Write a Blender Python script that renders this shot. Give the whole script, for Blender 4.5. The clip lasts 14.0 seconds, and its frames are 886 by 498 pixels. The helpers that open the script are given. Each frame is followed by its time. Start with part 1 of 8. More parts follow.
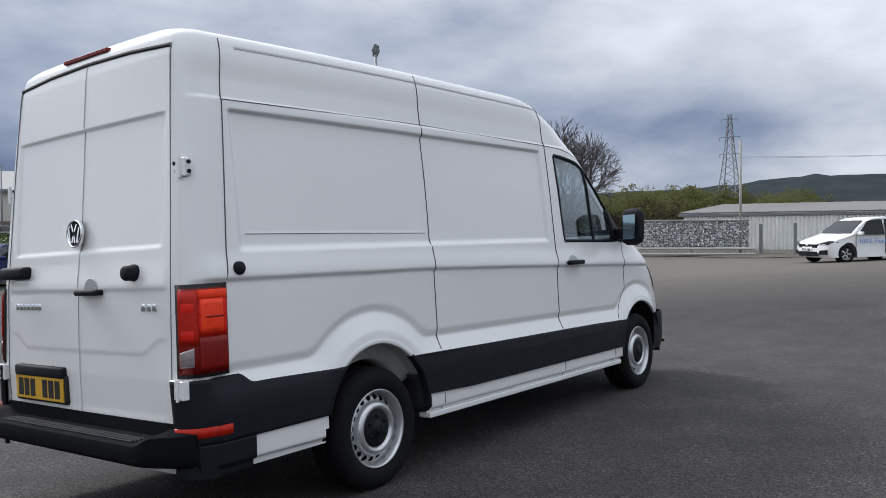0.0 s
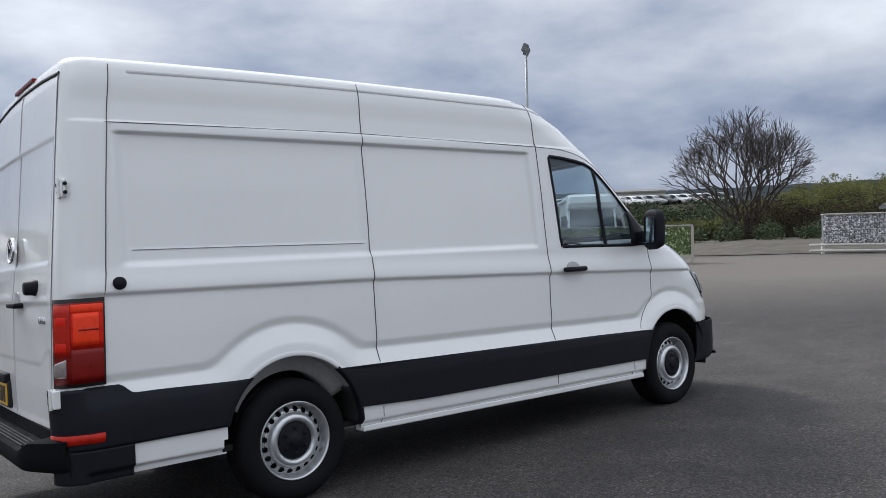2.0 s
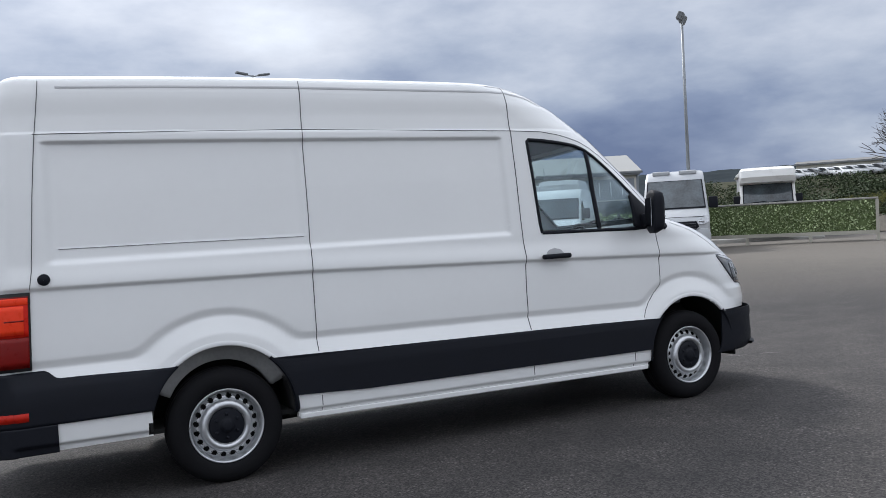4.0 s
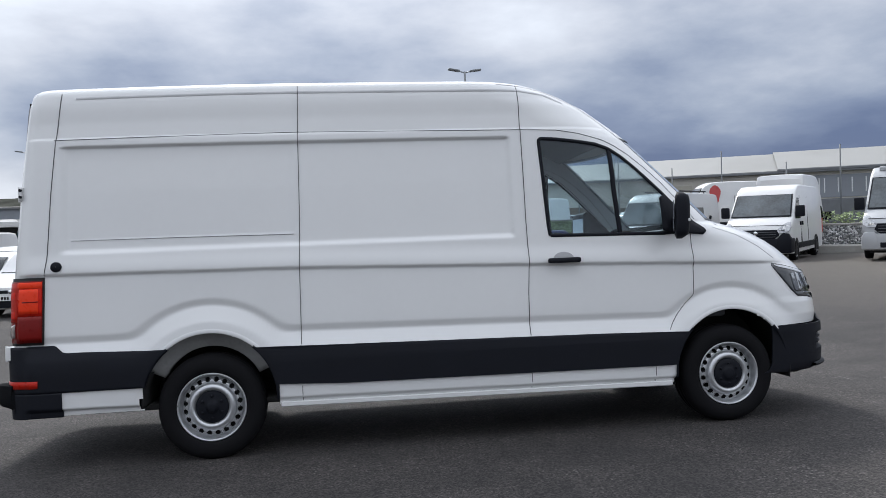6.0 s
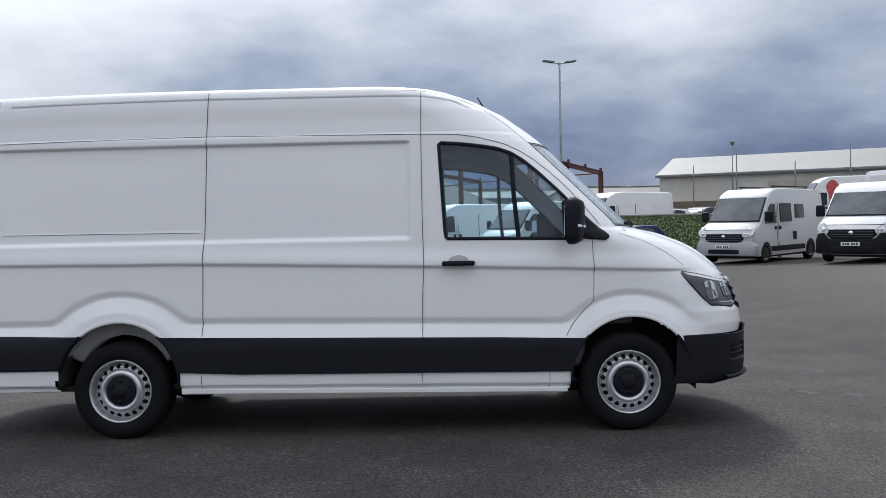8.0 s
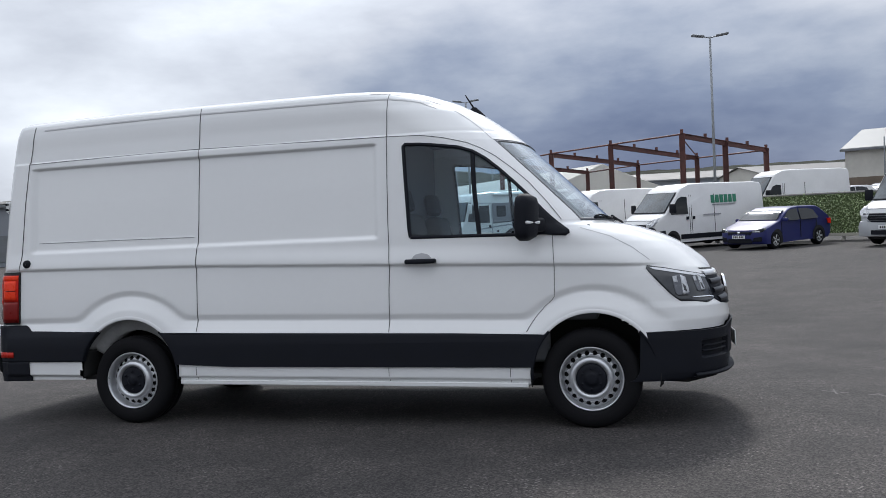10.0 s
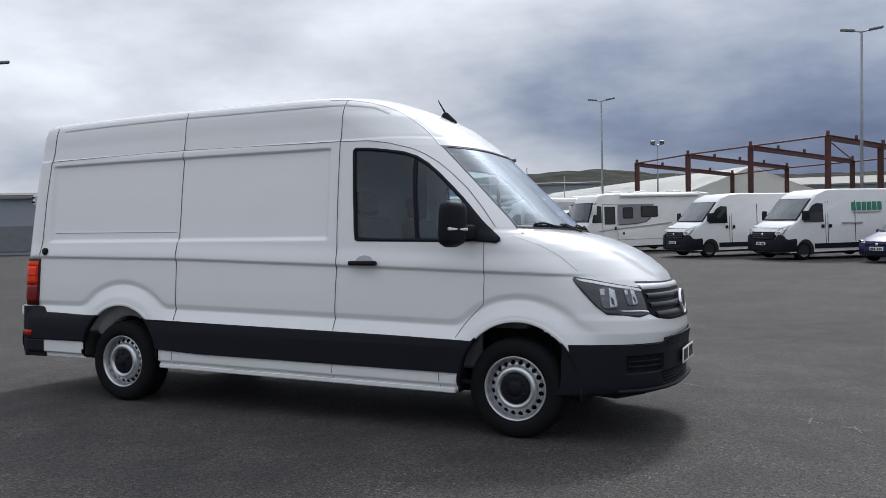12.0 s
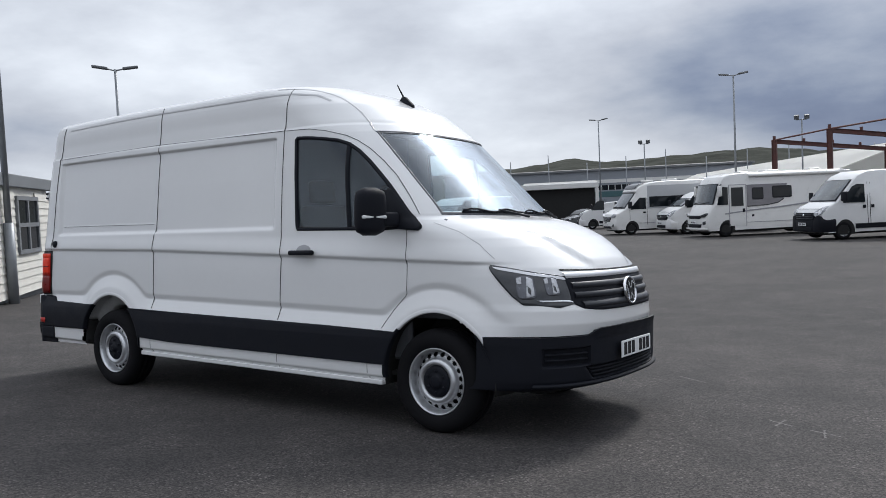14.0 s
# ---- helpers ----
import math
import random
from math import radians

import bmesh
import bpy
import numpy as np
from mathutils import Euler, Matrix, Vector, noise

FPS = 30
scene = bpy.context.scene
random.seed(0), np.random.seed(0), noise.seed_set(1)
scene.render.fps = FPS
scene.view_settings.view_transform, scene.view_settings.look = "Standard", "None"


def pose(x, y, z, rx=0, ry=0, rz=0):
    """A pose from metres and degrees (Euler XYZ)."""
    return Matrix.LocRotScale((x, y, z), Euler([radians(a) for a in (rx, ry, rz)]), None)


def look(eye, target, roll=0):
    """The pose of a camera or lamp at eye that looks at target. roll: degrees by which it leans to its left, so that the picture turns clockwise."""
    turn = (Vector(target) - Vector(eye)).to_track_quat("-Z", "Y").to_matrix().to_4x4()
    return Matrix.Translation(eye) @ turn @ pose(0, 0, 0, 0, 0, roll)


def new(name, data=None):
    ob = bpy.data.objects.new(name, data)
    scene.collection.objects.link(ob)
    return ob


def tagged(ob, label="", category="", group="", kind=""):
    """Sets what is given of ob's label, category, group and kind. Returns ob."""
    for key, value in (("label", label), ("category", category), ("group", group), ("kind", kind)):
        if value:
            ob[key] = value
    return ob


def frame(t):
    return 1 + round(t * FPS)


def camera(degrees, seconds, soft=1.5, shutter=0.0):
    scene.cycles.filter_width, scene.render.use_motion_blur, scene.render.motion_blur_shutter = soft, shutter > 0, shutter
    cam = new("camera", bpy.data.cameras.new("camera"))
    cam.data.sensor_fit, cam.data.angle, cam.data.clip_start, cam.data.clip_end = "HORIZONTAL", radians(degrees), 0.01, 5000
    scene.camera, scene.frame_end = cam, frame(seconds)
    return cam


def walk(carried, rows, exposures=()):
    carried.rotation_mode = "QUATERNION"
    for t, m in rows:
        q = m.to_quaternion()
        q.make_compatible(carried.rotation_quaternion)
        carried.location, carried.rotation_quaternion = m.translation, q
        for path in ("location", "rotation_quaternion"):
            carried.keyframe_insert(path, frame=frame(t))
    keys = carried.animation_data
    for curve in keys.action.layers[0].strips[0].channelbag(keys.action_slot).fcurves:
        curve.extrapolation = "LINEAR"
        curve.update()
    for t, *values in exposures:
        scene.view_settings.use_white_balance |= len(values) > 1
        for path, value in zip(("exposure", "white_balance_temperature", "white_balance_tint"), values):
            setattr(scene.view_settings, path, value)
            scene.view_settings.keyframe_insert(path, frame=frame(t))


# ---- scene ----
cam = camera(57.2, 14.0, 0.65)
PATH = [
    (0, (-3.484, -4.146, 1.336), (-1.892, -2.936, 1.347), -2.7),
    (0.5, (-3.192, -4.408, 1.318), (-1.65, -3.134, 1.324), -2.9),
    (1, (-2.874, -4.672, 1.337), (-1.4, -3.319, 1.335), -2.9),
    (1.5, (-2.573, -4.952, 1.308), (-1.239, -3.462, 1.328), -3.4),
    (2, (-2.257, -5.201, 1.323), (-0.998, -3.647, 1.356), -3.3),
    (2.5, (-1.908, -5.388, 1.288), (-0.753, -3.755, 1.313), -3.4),
    (3, (-1.57, -5.628, 1.309), (-0.503, -3.936, 1.33), -3.7),
    (5.5, (0.373, -6.448, 1.209), (0.806, -4.495, 1.242), -3.4),
    (6, (0.793, -6.529, 1.221), (1.076, -4.549, 1.259), -2.5),
    (6.5, (1.194, -6.625, 1.216), (1.315, -4.629, 1.262), -2.4),
    (7, (1.58, -6.707, 1.238), (1.667, -4.709, 1.272), -1.7),
    (7.5, (2.009, -6.727, 1.25), (2.044, -4.728, 1.275), -1.3),
    (8, (2.408, -6.779, 1.249), (2.383, -4.779, 1.273), -1.2),
    (10.5, (4.372, -6.696, 1.293), (3.789, -4.783, 1.289), -1.1),
    (11, (4.757, -6.591, 1.296), (4.092, -4.705, 1.292), 0.5),
    (11.5, (5.14, -6.484, 1.284), (4.451, -4.607, 1.283), 0.1),
    (12, (5.51, -6.32, 1.304), (4.688, -4.497, 1.309), -0.2),
    (12.5, (5.839, -6.088, 1.285), (4.913, -4.315, 1.303), -0.6),
    (13, (6.148, -5.855, 1.305), (5.182, -4.104, 1.331), -0.5),
    (13.5, (6.51, -5.627, 1.305), (5.392, -3.969, 1.286), -0.7),
    (14, (6.783, -5.389, 1.3), (5.644, -3.746, 1.275), -1.0),
]
SLOPE = pose(0, 0, 0, -2.86)  # the yard falls away here, and van and path are plotted along it
walk(cam, [(t, SLOPE @ look(eye, target, roll)) for t, eye, target, roll in PATH], [(0.0, 0.52), (1.5, 0.57), (2.3, 0.56), (3.0, 0.70), (5.5, 0.59), (6.5, 0.57), (8.0, 0.53), (10.5, 0.46), (12.5, 0.32), (14.0, 0.33)])

# ---------------------------------------------------------------- world and light
world = bpy.data.worlds.new("sky")
scene.world = world
world.use_nodes = True
SUN_HEADING, SUN_HEIGHT = 93.0, 42.0  # degrees from +x towards +y, and above the horizon


def build_sky(nt):
    """A broken overcast sky: the Nishita sky behind procedural clouds, darker where the cloud is thick."""
    n, l = nt.nodes, nt.links
    n.clear()
    out, bg = n.new("ShaderNodeOutputWorld"), n.new("ShaderNodeBackground")
    sky = n.new("ShaderNodeTexSky")
    sky.sky_type, sky.sun_disc = "NISHITA", False
    sky.sun_elevation, sky.sun_rotation = radians(SUN_HEIGHT), radians(90 - SUN_HEADING)
    tc, sep = n.new("ShaderNodeTexCoord"), n.new("ShaderNodeSeparateXYZ")
    l.new(tc.outputs["Generated"], sep.inputs[0])

    def mth(op, a, b=None, clamp=False):
        m = n.new("ShaderNodeMath")
        m.operation, m.use_clamp = op, clamp
        for i, v in enumerate((a, b)):
            if v is None:
                continue
            if isinstance(v, (int, float)):
                m.inputs[i].default_value = v
            else:
                l.new(v, m.inputs[i])
        return m.outputs[0]

    z = mth("MAXIMUM", sep.outputs[2], 0.0)
    flat = mth("ADD", z, 0.30)
    comb = n.new("ShaderNodeCombineXYZ")
    l.new(mth("DIVIDE", sep.outputs[0], flat), comb.inputs[0])
    l.new(mth("DIVIDE", sep.outputs[1], flat), comb.inputs[1])

    def cloud(scale, detail, rough, off):
        t = n.new("ShaderNodeTexNoise")
        t.inputs["Scale"].default_value, t.inputs["Detail"].default_value, t.inputs["Roughness"].default_value = scale, detail, rough
        mp = n.new("ShaderNodeMapping")
        mp.inputs["Location"].default_value = off
        l.new(comb.outputs[0], mp.inputs[0])
        l.new(mp.outputs[0], t.inputs["Vector"])
        return t.outputs[0]

    big, fine = cloud(0.85, 4, 0.5, (3.1, 1.7, 0)), cloud(2.8, 6, 0.55, (0.4, 5.2, 2))
    # rounded heaps of cloud, seen side-on above the horizon
    puff = n.new("ShaderNodeTexNoise")
    puff.inputs["Scale"].default_value, puff.inputs["Detail"].default_value, puff.inputs["Roughness"].default_value = 3.4, 7, 0.56
    pm = n.new("ShaderNodeMapping")
    pm.inputs["Scale"].default_value, pm.inputs["Location"].default_value = (1.0, 1.0, 2.6), (2.3, 0.7, 1.1)
    l.new(tc.outputs["Generated"], pm.inputs[0])
    l.new(pm.outputs[0], puff.inputs["Vector"])
    tone = mth("ADD", mth("MULTIPLY", big, 0.50), mth("MULTIPLY", fine, 0.13))
    tone = mth("ADD", tone, mth("MULTIPLY", puff.outputs[0], 0.42))
    # the cloud thins towards the sun and is heaviest low down to the east
    h = radians(SUN_HEADING)
    sunward = mth("ADD", mth("MULTIPLY", sep.outputs[0], math.cos(h)), mth("MULTIPLY", sep.outputs[1], math.sin(h)))

    def lobe(deg, power, most, fall):
        a = radians(deg)
        d = mth("ADD", mth("MULTIPLY", sep.outputs[0], math.cos(a)), mth("MULTIPLY", sep.outputs[1], math.sin(a)))
        return mth("MULTIPLY", mth("MULTIPLY", mth("POWER", mth("MAXIMUM", d, 0.0), power), most), mth("SUBTRACT", 1.0, mth("MULTIPLY", z, fall, True), True))

    storm = mth("MAXIMUM", mth("MAXIMUM", lobe(60, 13.0, 1.0, 2.5), lobe(84, 11.0, 0.86, 3.2)), lobe(42, 8.0, 0.66, 4.2))
    tone = mth("ADD", tone, mth("MULTIPLY", z, 0.10))
    tone = mth("ADD", tone, mth("MULTIPLY", mth("MAXIMUM", sunward, 0.0), 0.05))
    tone = mth("SUBTRACT", tone, mth("MULTIPLY", storm, 0.43))
    ramp = n.new("ShaderNodeValToRGB")
    r = ramp.color_ramp
    r.elements[0].position, r.elements[0].color = 0.24, (0.084, 0.116, 0.212, 1)
    r.elements[1].position, r.elements[1].color = 0.74, (0.81, 0.86, 0.93, 1)
    for p, c in ((0.34, (0.162, 0.202, 0.300, 1)), (0.42, (0.275, 0.316, 0.402, 1)), (0.52, (0.440, 0.472, 0.540, 1)), (0.61, (0.575, 0.615, 0.685, 1))):
        k = r.elements.new(p)
        k.color = c
    l.new(tone, ramp.inputs[0])
    # an overcast sky is brightest overhead, and glows where the sun stands behind it
    sx, sy, sz = math.cos(h) * math.cos(radians(SUN_HEIGHT)), math.sin(h) * math.cos(radians(SUN_HEIGHT)), math.sin(radians(SUN_HEIGHT))
    dot = mth("ADD", mth("ADD", mth("MULTIPLY", sep.outputs[0], sx), mth("MULTIPLY", sep.outputs[1], sy)), mth("MULTIPLY", sep.outputs[2], sz))
    lift = mth("ADD", mth("MULTIPLY", mth("MAXIMUM", mth("SUBTRACT", z, 0.25), 0.0), 0.85), mth("ADD", mth("MULTIPLY", mth("POWER", mth("MAXIMUM", dot, 0.0), 14.0), 0.75), mth("MULTIPLY", mth("POWER", mth("MAXIMUM", dot, 0.0), 48.0), 5.0)))
    bright = mth("ADD", lift, 1.0)
    up = n.new("ShaderNodeMixRGB")
    up.blend_type = "MULTIPLY"
    up.inputs[0].default_value = 1.0
    l.new(ramp.outputs[0], up.inputs[1])
    l.new(bright, up.inputs[2])
    thin = n.new("ShaderNodeMixRGB")
    thin.inputs[0].default_value = 0.93
    gain = n.new("ShaderNodeMixRGB")
    gain.blend_type = "MULTIPLY"
    gain.inputs[0].default_value, gain.inputs[2].default_value = 1.0, (0.05, 0.05, 0.05, 1)
    l.new(sky.outputs[0], gain.inputs[1])
    l.new(gain.outputs[0], thin.inputs[1])
    l.new(up.outputs[0], thin.inputs[2])
    l.new(thin.outputs[0], bg.inputs[0])
    bg.inputs[1].default_value = 1.0
    l.new(bg.outputs[0], out.inputs[0])


build_sky(world.node_tree)
sun = new("sun", bpy.data.lights.new("sun", "SUN"))
sun.data.energy, sun.data.angle, sun.data.color = 1.6, radians(9), (1.0, 0.97, 0.93)
_h, _e = radians(SUN_HEADING), radians(SUN_HEIGHT)
sun.matrix_world = look((30 * math.cos(_h) * math.cos(_e), 30 * math.sin(_h) * math.cos(_e), 30 * math.sin(_e)), (0, 0, 0))

# ---------------------------------------------------------------- materials


def material(name, color, rough=0.5, metal=0.0, coat=0.0, vary=0.0, scale=8.0, bump=0.0, bump_scale=60.0, dirt=0.0, spec=0.5, island=0.0):
    """A node material: base colour varied at two scales, roughness varied, fine bump, optional grime."""
    m = bpy.data.materials.new(name)
    m.use_nodes = True
    n, l = m.node_tree.nodes, m.node_tree.links
    p = n["Principled BSDF"]
    p.inputs["Base Color"].default_value = (*color, 1)
    p.inputs["Roughness"].default_value, p.inputs["Metallic"].default_value = rough, metal
    p.inputs["Coat Weight"].default_value, p.inputs["Specular IOR Level"].default_value = coat, spec
    p.inputs["Coat Roughness"].default_value = 0.04
    tc = n.new("ShaderNodeTexCoord")
    if vary or dirt or island:
        t1, t2 = n.new("ShaderNodeTexNoise"), n.new("ShaderNodeTexNoise")
        for t, s, d in ((t1, scale, 3), (t2, scale * 9, 4)):
            t.inputs["Scale"].default_value, t.inputs["Detail"].default_value = s, d
            l.new(tc.outputs["Object"], t.inputs["Vector"])
        mix = n.new("ShaderNodeMath")
        mix.operation = "MULTIPLY_ADD"
        l.new(t2.outputs[0], mix.inputs[0])
        mix.inputs[1].default_value = 0.45
        l.new(t1.outputs[0], mix.inputs[2])
        rg = n.new("ShaderNodeMapRange")
        rg.inputs["From Min"].default_value, rg.inputs["From Max"].default_value = 0.45, 1.0
        rg.inputs["To Min"].default_value, rg.inputs["To Max"].default_value = 1 - vary, 1 + vary
        l.new(mix.outputs[0], rg.inputs["Value"])
        mul = n.new("ShaderNodeMixRGB")
        mul.blend_type = "MULTIPLY"
        mul.inputs[0].default_value, mul.inputs[1].default_value = 1.0, (*color, 1)
        l.new(rg.outputs[0], mul.inputs[2])
        last = mul.outputs[0]
        if island:
            info = n.new("ShaderNodeNewGeometry")
            r2 = n.new("ShaderNodeMapRange")
            r2.inputs["To Min"].default_value, r2.inputs["To Max"].default_value = 1 - island, 1 + island
            l.new(info.outputs["Random Per Island"], r2.inputs["Value"])
            mu2 = n.new("ShaderNodeMixRGB")
            mu2.blend_type = "MULTIPLY"
            mu2.inputs[0].default_value = 1.0
            l.new(last, mu2.inputs[1])
            l.new(r2.outputs[0], mu2.inputs[2])
            last = mu2.outputs[0]
        if dirt:
            t3 = n.new("ShaderNodeTexNoise")
            t3.inputs["Scale"].default_value, t3.inputs["Detail"].default_value = scale * 0.35, 6
            l.new(tc.outputs["Object"], t3.inputs["Vector"])
            r3 = n.new("ShaderNodeMapRange")
            r3.inputs["From Min"].default_value, r3.inputs["From Max"].default_value = 0.5, 0.75
            r3.inputs["To Max"].default_value = dirt
            l.new(t3.outputs[0], r3.inputs["Value"])
            dm = n.new("ShaderNodeMixRGB")
            l.new(r3.outputs[0], dm.inputs[0])
            l.new(last, dm.inputs[1])
            dm.inputs[2].default_value = (color[0] * 0.5 + 0.05, color[1] * 0.5 + 0.045, color[2] * 0.5 + 0.035, 1)
            last = dm.outputs[0]
        l.new(last, p.inputs["Base Color"])
        rr = n.new("ShaderNodeMapRange")
        rr.inputs["From Min"].default_value, rr.inputs["From Max"].default_value = 0.45, 1.0
        rr.inputs["To Min"].default_value, rr.inputs["To Max"].default_value = max(0.0, rough * 0.85), min(1.0, rough * 1.15)
        l.new(mix.outputs[0], rr.inputs["Value"])
        l.new(rr.outputs[0], p.inputs["Roughness"])
    if bump:
        tb = n.new("ShaderNodeTexNoise")
        tb.inputs["Scale"].default_value, tb.inputs["Detail"].default_value = bump_scale, 3
        l.new(tc.outputs["Object"], tb.inputs["Vector"])
        b = n.new("ShaderNodeBump")
        b.inputs["Strength"].default_value, b.inputs["Distance"].default_value = bump, 0.01
        l.new(tb.outputs[0], b.inputs["Height"])
        l.new(b.outputs[0], p.inputs["Normal"])
    return m


def glass_material(name, tint, rough=0.0, facing_gloss=0.06, streak_glare=0.0):
    """Thin tinted pane: part see-through, part mirror by Fresnel."""
    m = bpy.data.materials.new(name)
    m.use_nodes = True
    n, l = m.node_tree.nodes, m.node_tree.links
    n.remove(n["Principled BSDF"])
    tr, gl, mix, fr = n.new("ShaderNodeBsdfTransparent"), n.new("ShaderNodeBsdfGlossy"), n.new("ShaderNodeMixShader"), n.new("ShaderNodeLayerWeight")
    tr.inputs[0].default_value = (*tint, 1)
    gl.inputs["Roughness"].default_value = rough
    gl.inputs[0].default_value = (0.86, 0.93, 1.0, 1)
    fr.inputs[0].default_value = 0.5
    up, sc = n.new("ShaderNodeMath"), n.new("ShaderNodeMath")
    up.operation, sc.operation = "POWER", "MULTIPLY_ADD"
    up.inputs[1].default_value, sc.inputs[1].default_value, sc.inputs[2].default_value = 3.0, 1 - facing_gloss, facing_gloss
    l.new(fr.outputs["Facing"], up.inputs[0])
    l.new(up.outputs[0], sc.inputs[0])
    l.new(sc.outputs[0], mix.inputs[0])
    l.new(tr.outputs[0], mix.inputs[1])
    l.new(gl.outputs[0], mix.inputs[2])
    last = mix.outputs[0]
    if streak_glare:
        # a pale streaked film that paints in bright sky reflections
        tc, mp, t, rg = n.new("ShaderNodeTexCoord"), n.new("ShaderNodeMapping"), n.new("ShaderNodeTexNoise"), n.new("ShaderNodeMapRange")
        mp.inputs["Scale"].default_value, mp.inputs["Rotation"].default_value = (1.0, 2.8, 1.0), (0.5, 0.4, 0.0)
        t.inputs["Scale"].default_value, t.inputs["Detail"].default_value = 1.6, 5
        l.new(tc.outputs["Object"], mp.inputs[0])
        l.new(mp.outputs[0], t.inputs["Vector"])
        rg.inputs["From Min"].default_value, rg.inputs["From Max"].default_value, rg.inputs["To Max"].default_value = 0.40, 0.68, streak_glare * 2
        l.new(t.outputs[0], rg.inputs["Value"])
        df, mx = n.new("ShaderNodeBsdfDiffuse"), n.new("ShaderNodeMixShader")
        df.inputs[0].default_value = (0.8, 0.81, 0.82, 1)
        l.new(rg.outputs[0], mx.inputs[0])
        l.new(last, mx.inputs[1])
        tl, both = n.new("ShaderNodeBsdfTranslucent"), n.new("ShaderNodeMixShader")
        tl.inputs[0].default_value, both.inputs[0].default_value = (0.8, 0.82, 0.84, 1), 0.2
        l.new(df.outputs[0], both.inputs[1])
        l.new(tl.outputs[0], both.inputs[2])
        l.new(both.outputs[0], mx.inputs[2])
        last = mx.outputs[0]
    l.new(last, n["Material Output"].inputs[0])
    return m


WHITE = material("white_paint", (0.745, 0.745, 0.742), 0.22, coat=0.6, vary=0.015, scale=2.0, bump=0.015, bump_scale=5.0)
PLASTIC = material("black_plastic", (0.0074, 0.0086, 0.0132), 0.6, vary=0.15, scale=6, bump=0.12, bump_scale=400, spec=0.18)
SEAM = material("panel_gap", (0.012, 0.012, 0.013), 0.8)
HAIRLINE = material("body_joint", (0.17, 0.17, 0.175), 0.7)
GAP = material("door_gap", (0.085, 0.085, 0.09), 0.8)
BUMPER = material("bumper_plastic", (0.0065, 0.007, 0.0085), 0.85, spec=0.06, vary=0.15, scale=6, bump=0.1, bump_scale=300)
RUBBER = material("tyre_rubber", (0.0082, 0.0082, 0.0095), 0.8, spec=0.12, vary=0.2, scale=10, bump=0.2, bump_scale=120)
STEEL = material("wheel_silver", (0.56, 0.57, 0.585), 0.32, metal=0.75, vary=0.08, scale=12)
CHROME = material("chrome", (0.75, 0.76, 0.78), 0.12, metal=1.0)
DARK = material("underbody_dark", (0.012, 0.012, 0.012), 0.9, vary=0.3, scale=5)
LINER = material("wheel_liner", (0.30, 0.30, 0.295), 0.8, vary=0.2, scale=5, bump=0.3, bump_scale=30)
RED_LENS = material("red_lens", (0.60, 0.014, 0.006), 0.3, coat=0.05, spec=0.2, vary=0.08, scale=30)
ORANGE_LENS = material("orange_red_lens", (0.82, 0.046, 0.012), 0.3, coat=0.05, spec=0.2, vary=0.05, scale=30)
LAMP_GREY = material("lamp_bowl", (0.13, 0.135, 0.15), 0.25, metal=0.6, vary=0.15, scale=40)
BRIGHT_TRIM = material("bright_trim", (0.72, 0.73, 0.75), 0.3, metal=0.35)
MIRROR = material("mirror_glass", (0.45, 0.47, 0.50), 0.03, metal=1.0)
MID_RED = material("reflector_red", (0.40, 0.014, 0.006), 0.3, spec=0.2, vary=0.1, scale=30)
DARK_RED = material("dark_red_lens", (0.17, 0.005, 0.004), 0.3, coat=0.05, spec=0.2, vary=0.1, scale=30)
CLEAR_LENS = material("clear_lens", (0.20, 0.165, 0.16), 0.1, coat=1.0, vary=0.2, scale=60)
LAMP_SILVER = material("lamp_silver", (0.50, 0.51, 0.53), 0.3, metal=0.6, vary=0.3, scale=40)
LAMP_DARK = material("lamp_housing", (0.030, 0.033, 0.038), 0.16, coat=0.5, vary=0.2, scale=30)
REFLECTOR = material("lamp_reflector", (0.8, 0.82, 0.85), 0.12, metal=1.0)
SLAT = material("grille_slat_grey", (0.018, 0.020, 0.026), 0.42, spec=0.4, vary=0.1, scale=20)
PLATE_Y = material("yellow_plate", (0.62, 0.34, 0.02), 0.35)
PLATE_W = material("white_plate", (0.75, 0.76, 0.76), 0.35)
TRIM_GREY = material("cab_trim", (0.10, 0.105, 0.115), 0.6, vary=0.15, scale=10, bump=0.1, bump_scale=200)
SEAT = material("seat_fabric", (0.035, 0.036, 0.04), 0.85, vary=0.25, scale=20, bump=0.3, bump_scale=300)
HEADLINER = material("headliner", (0.22, 0.225, 0.235), 0.8, vary=0.05)
SIDE_GLASS = glass_material("side_glass", (0.72, 0.85, 0.90), 0.05, 0.055)
SCREEN_GLASS = glass_material("windscreen_glass", (0.72, 0.79, 0.80), 0.06, 0.12, 0.08)

# ---------------------------------------------------------------- mesh helpers


def smooth_of(me, on=True):
    me.polygons.foreach_set("use_smooth", [on] * len(me.polygons))


def link_mesh(name, bm, mat, parent=None, smooth=False):
    me = bpy.data.meshes.new(name)
    bm.normal_update()
    bm.to_mesh(me)
    bm.free()
    for m in mat if isinstance(mat, (list, tuple)) else (mat,):
        me.materials.append(m)
    smooth_of(me, smooth)
    ob = new(name, me)
    if parent is not None:
        ob.parent = parent
    return ob


def part(name, bm, mat, parent, label="", smooth=False):
    ob = link_mesh(name, bm, mat, parent, smooth)
    return tagged(ob, label)


def empty(name, m, label, category, group="", kind=""):
    ob = new(name)
    ob.empty_display_size = 0.2
    ob.matrix_world = m
    return tagged(ob, label, category, group, kind)


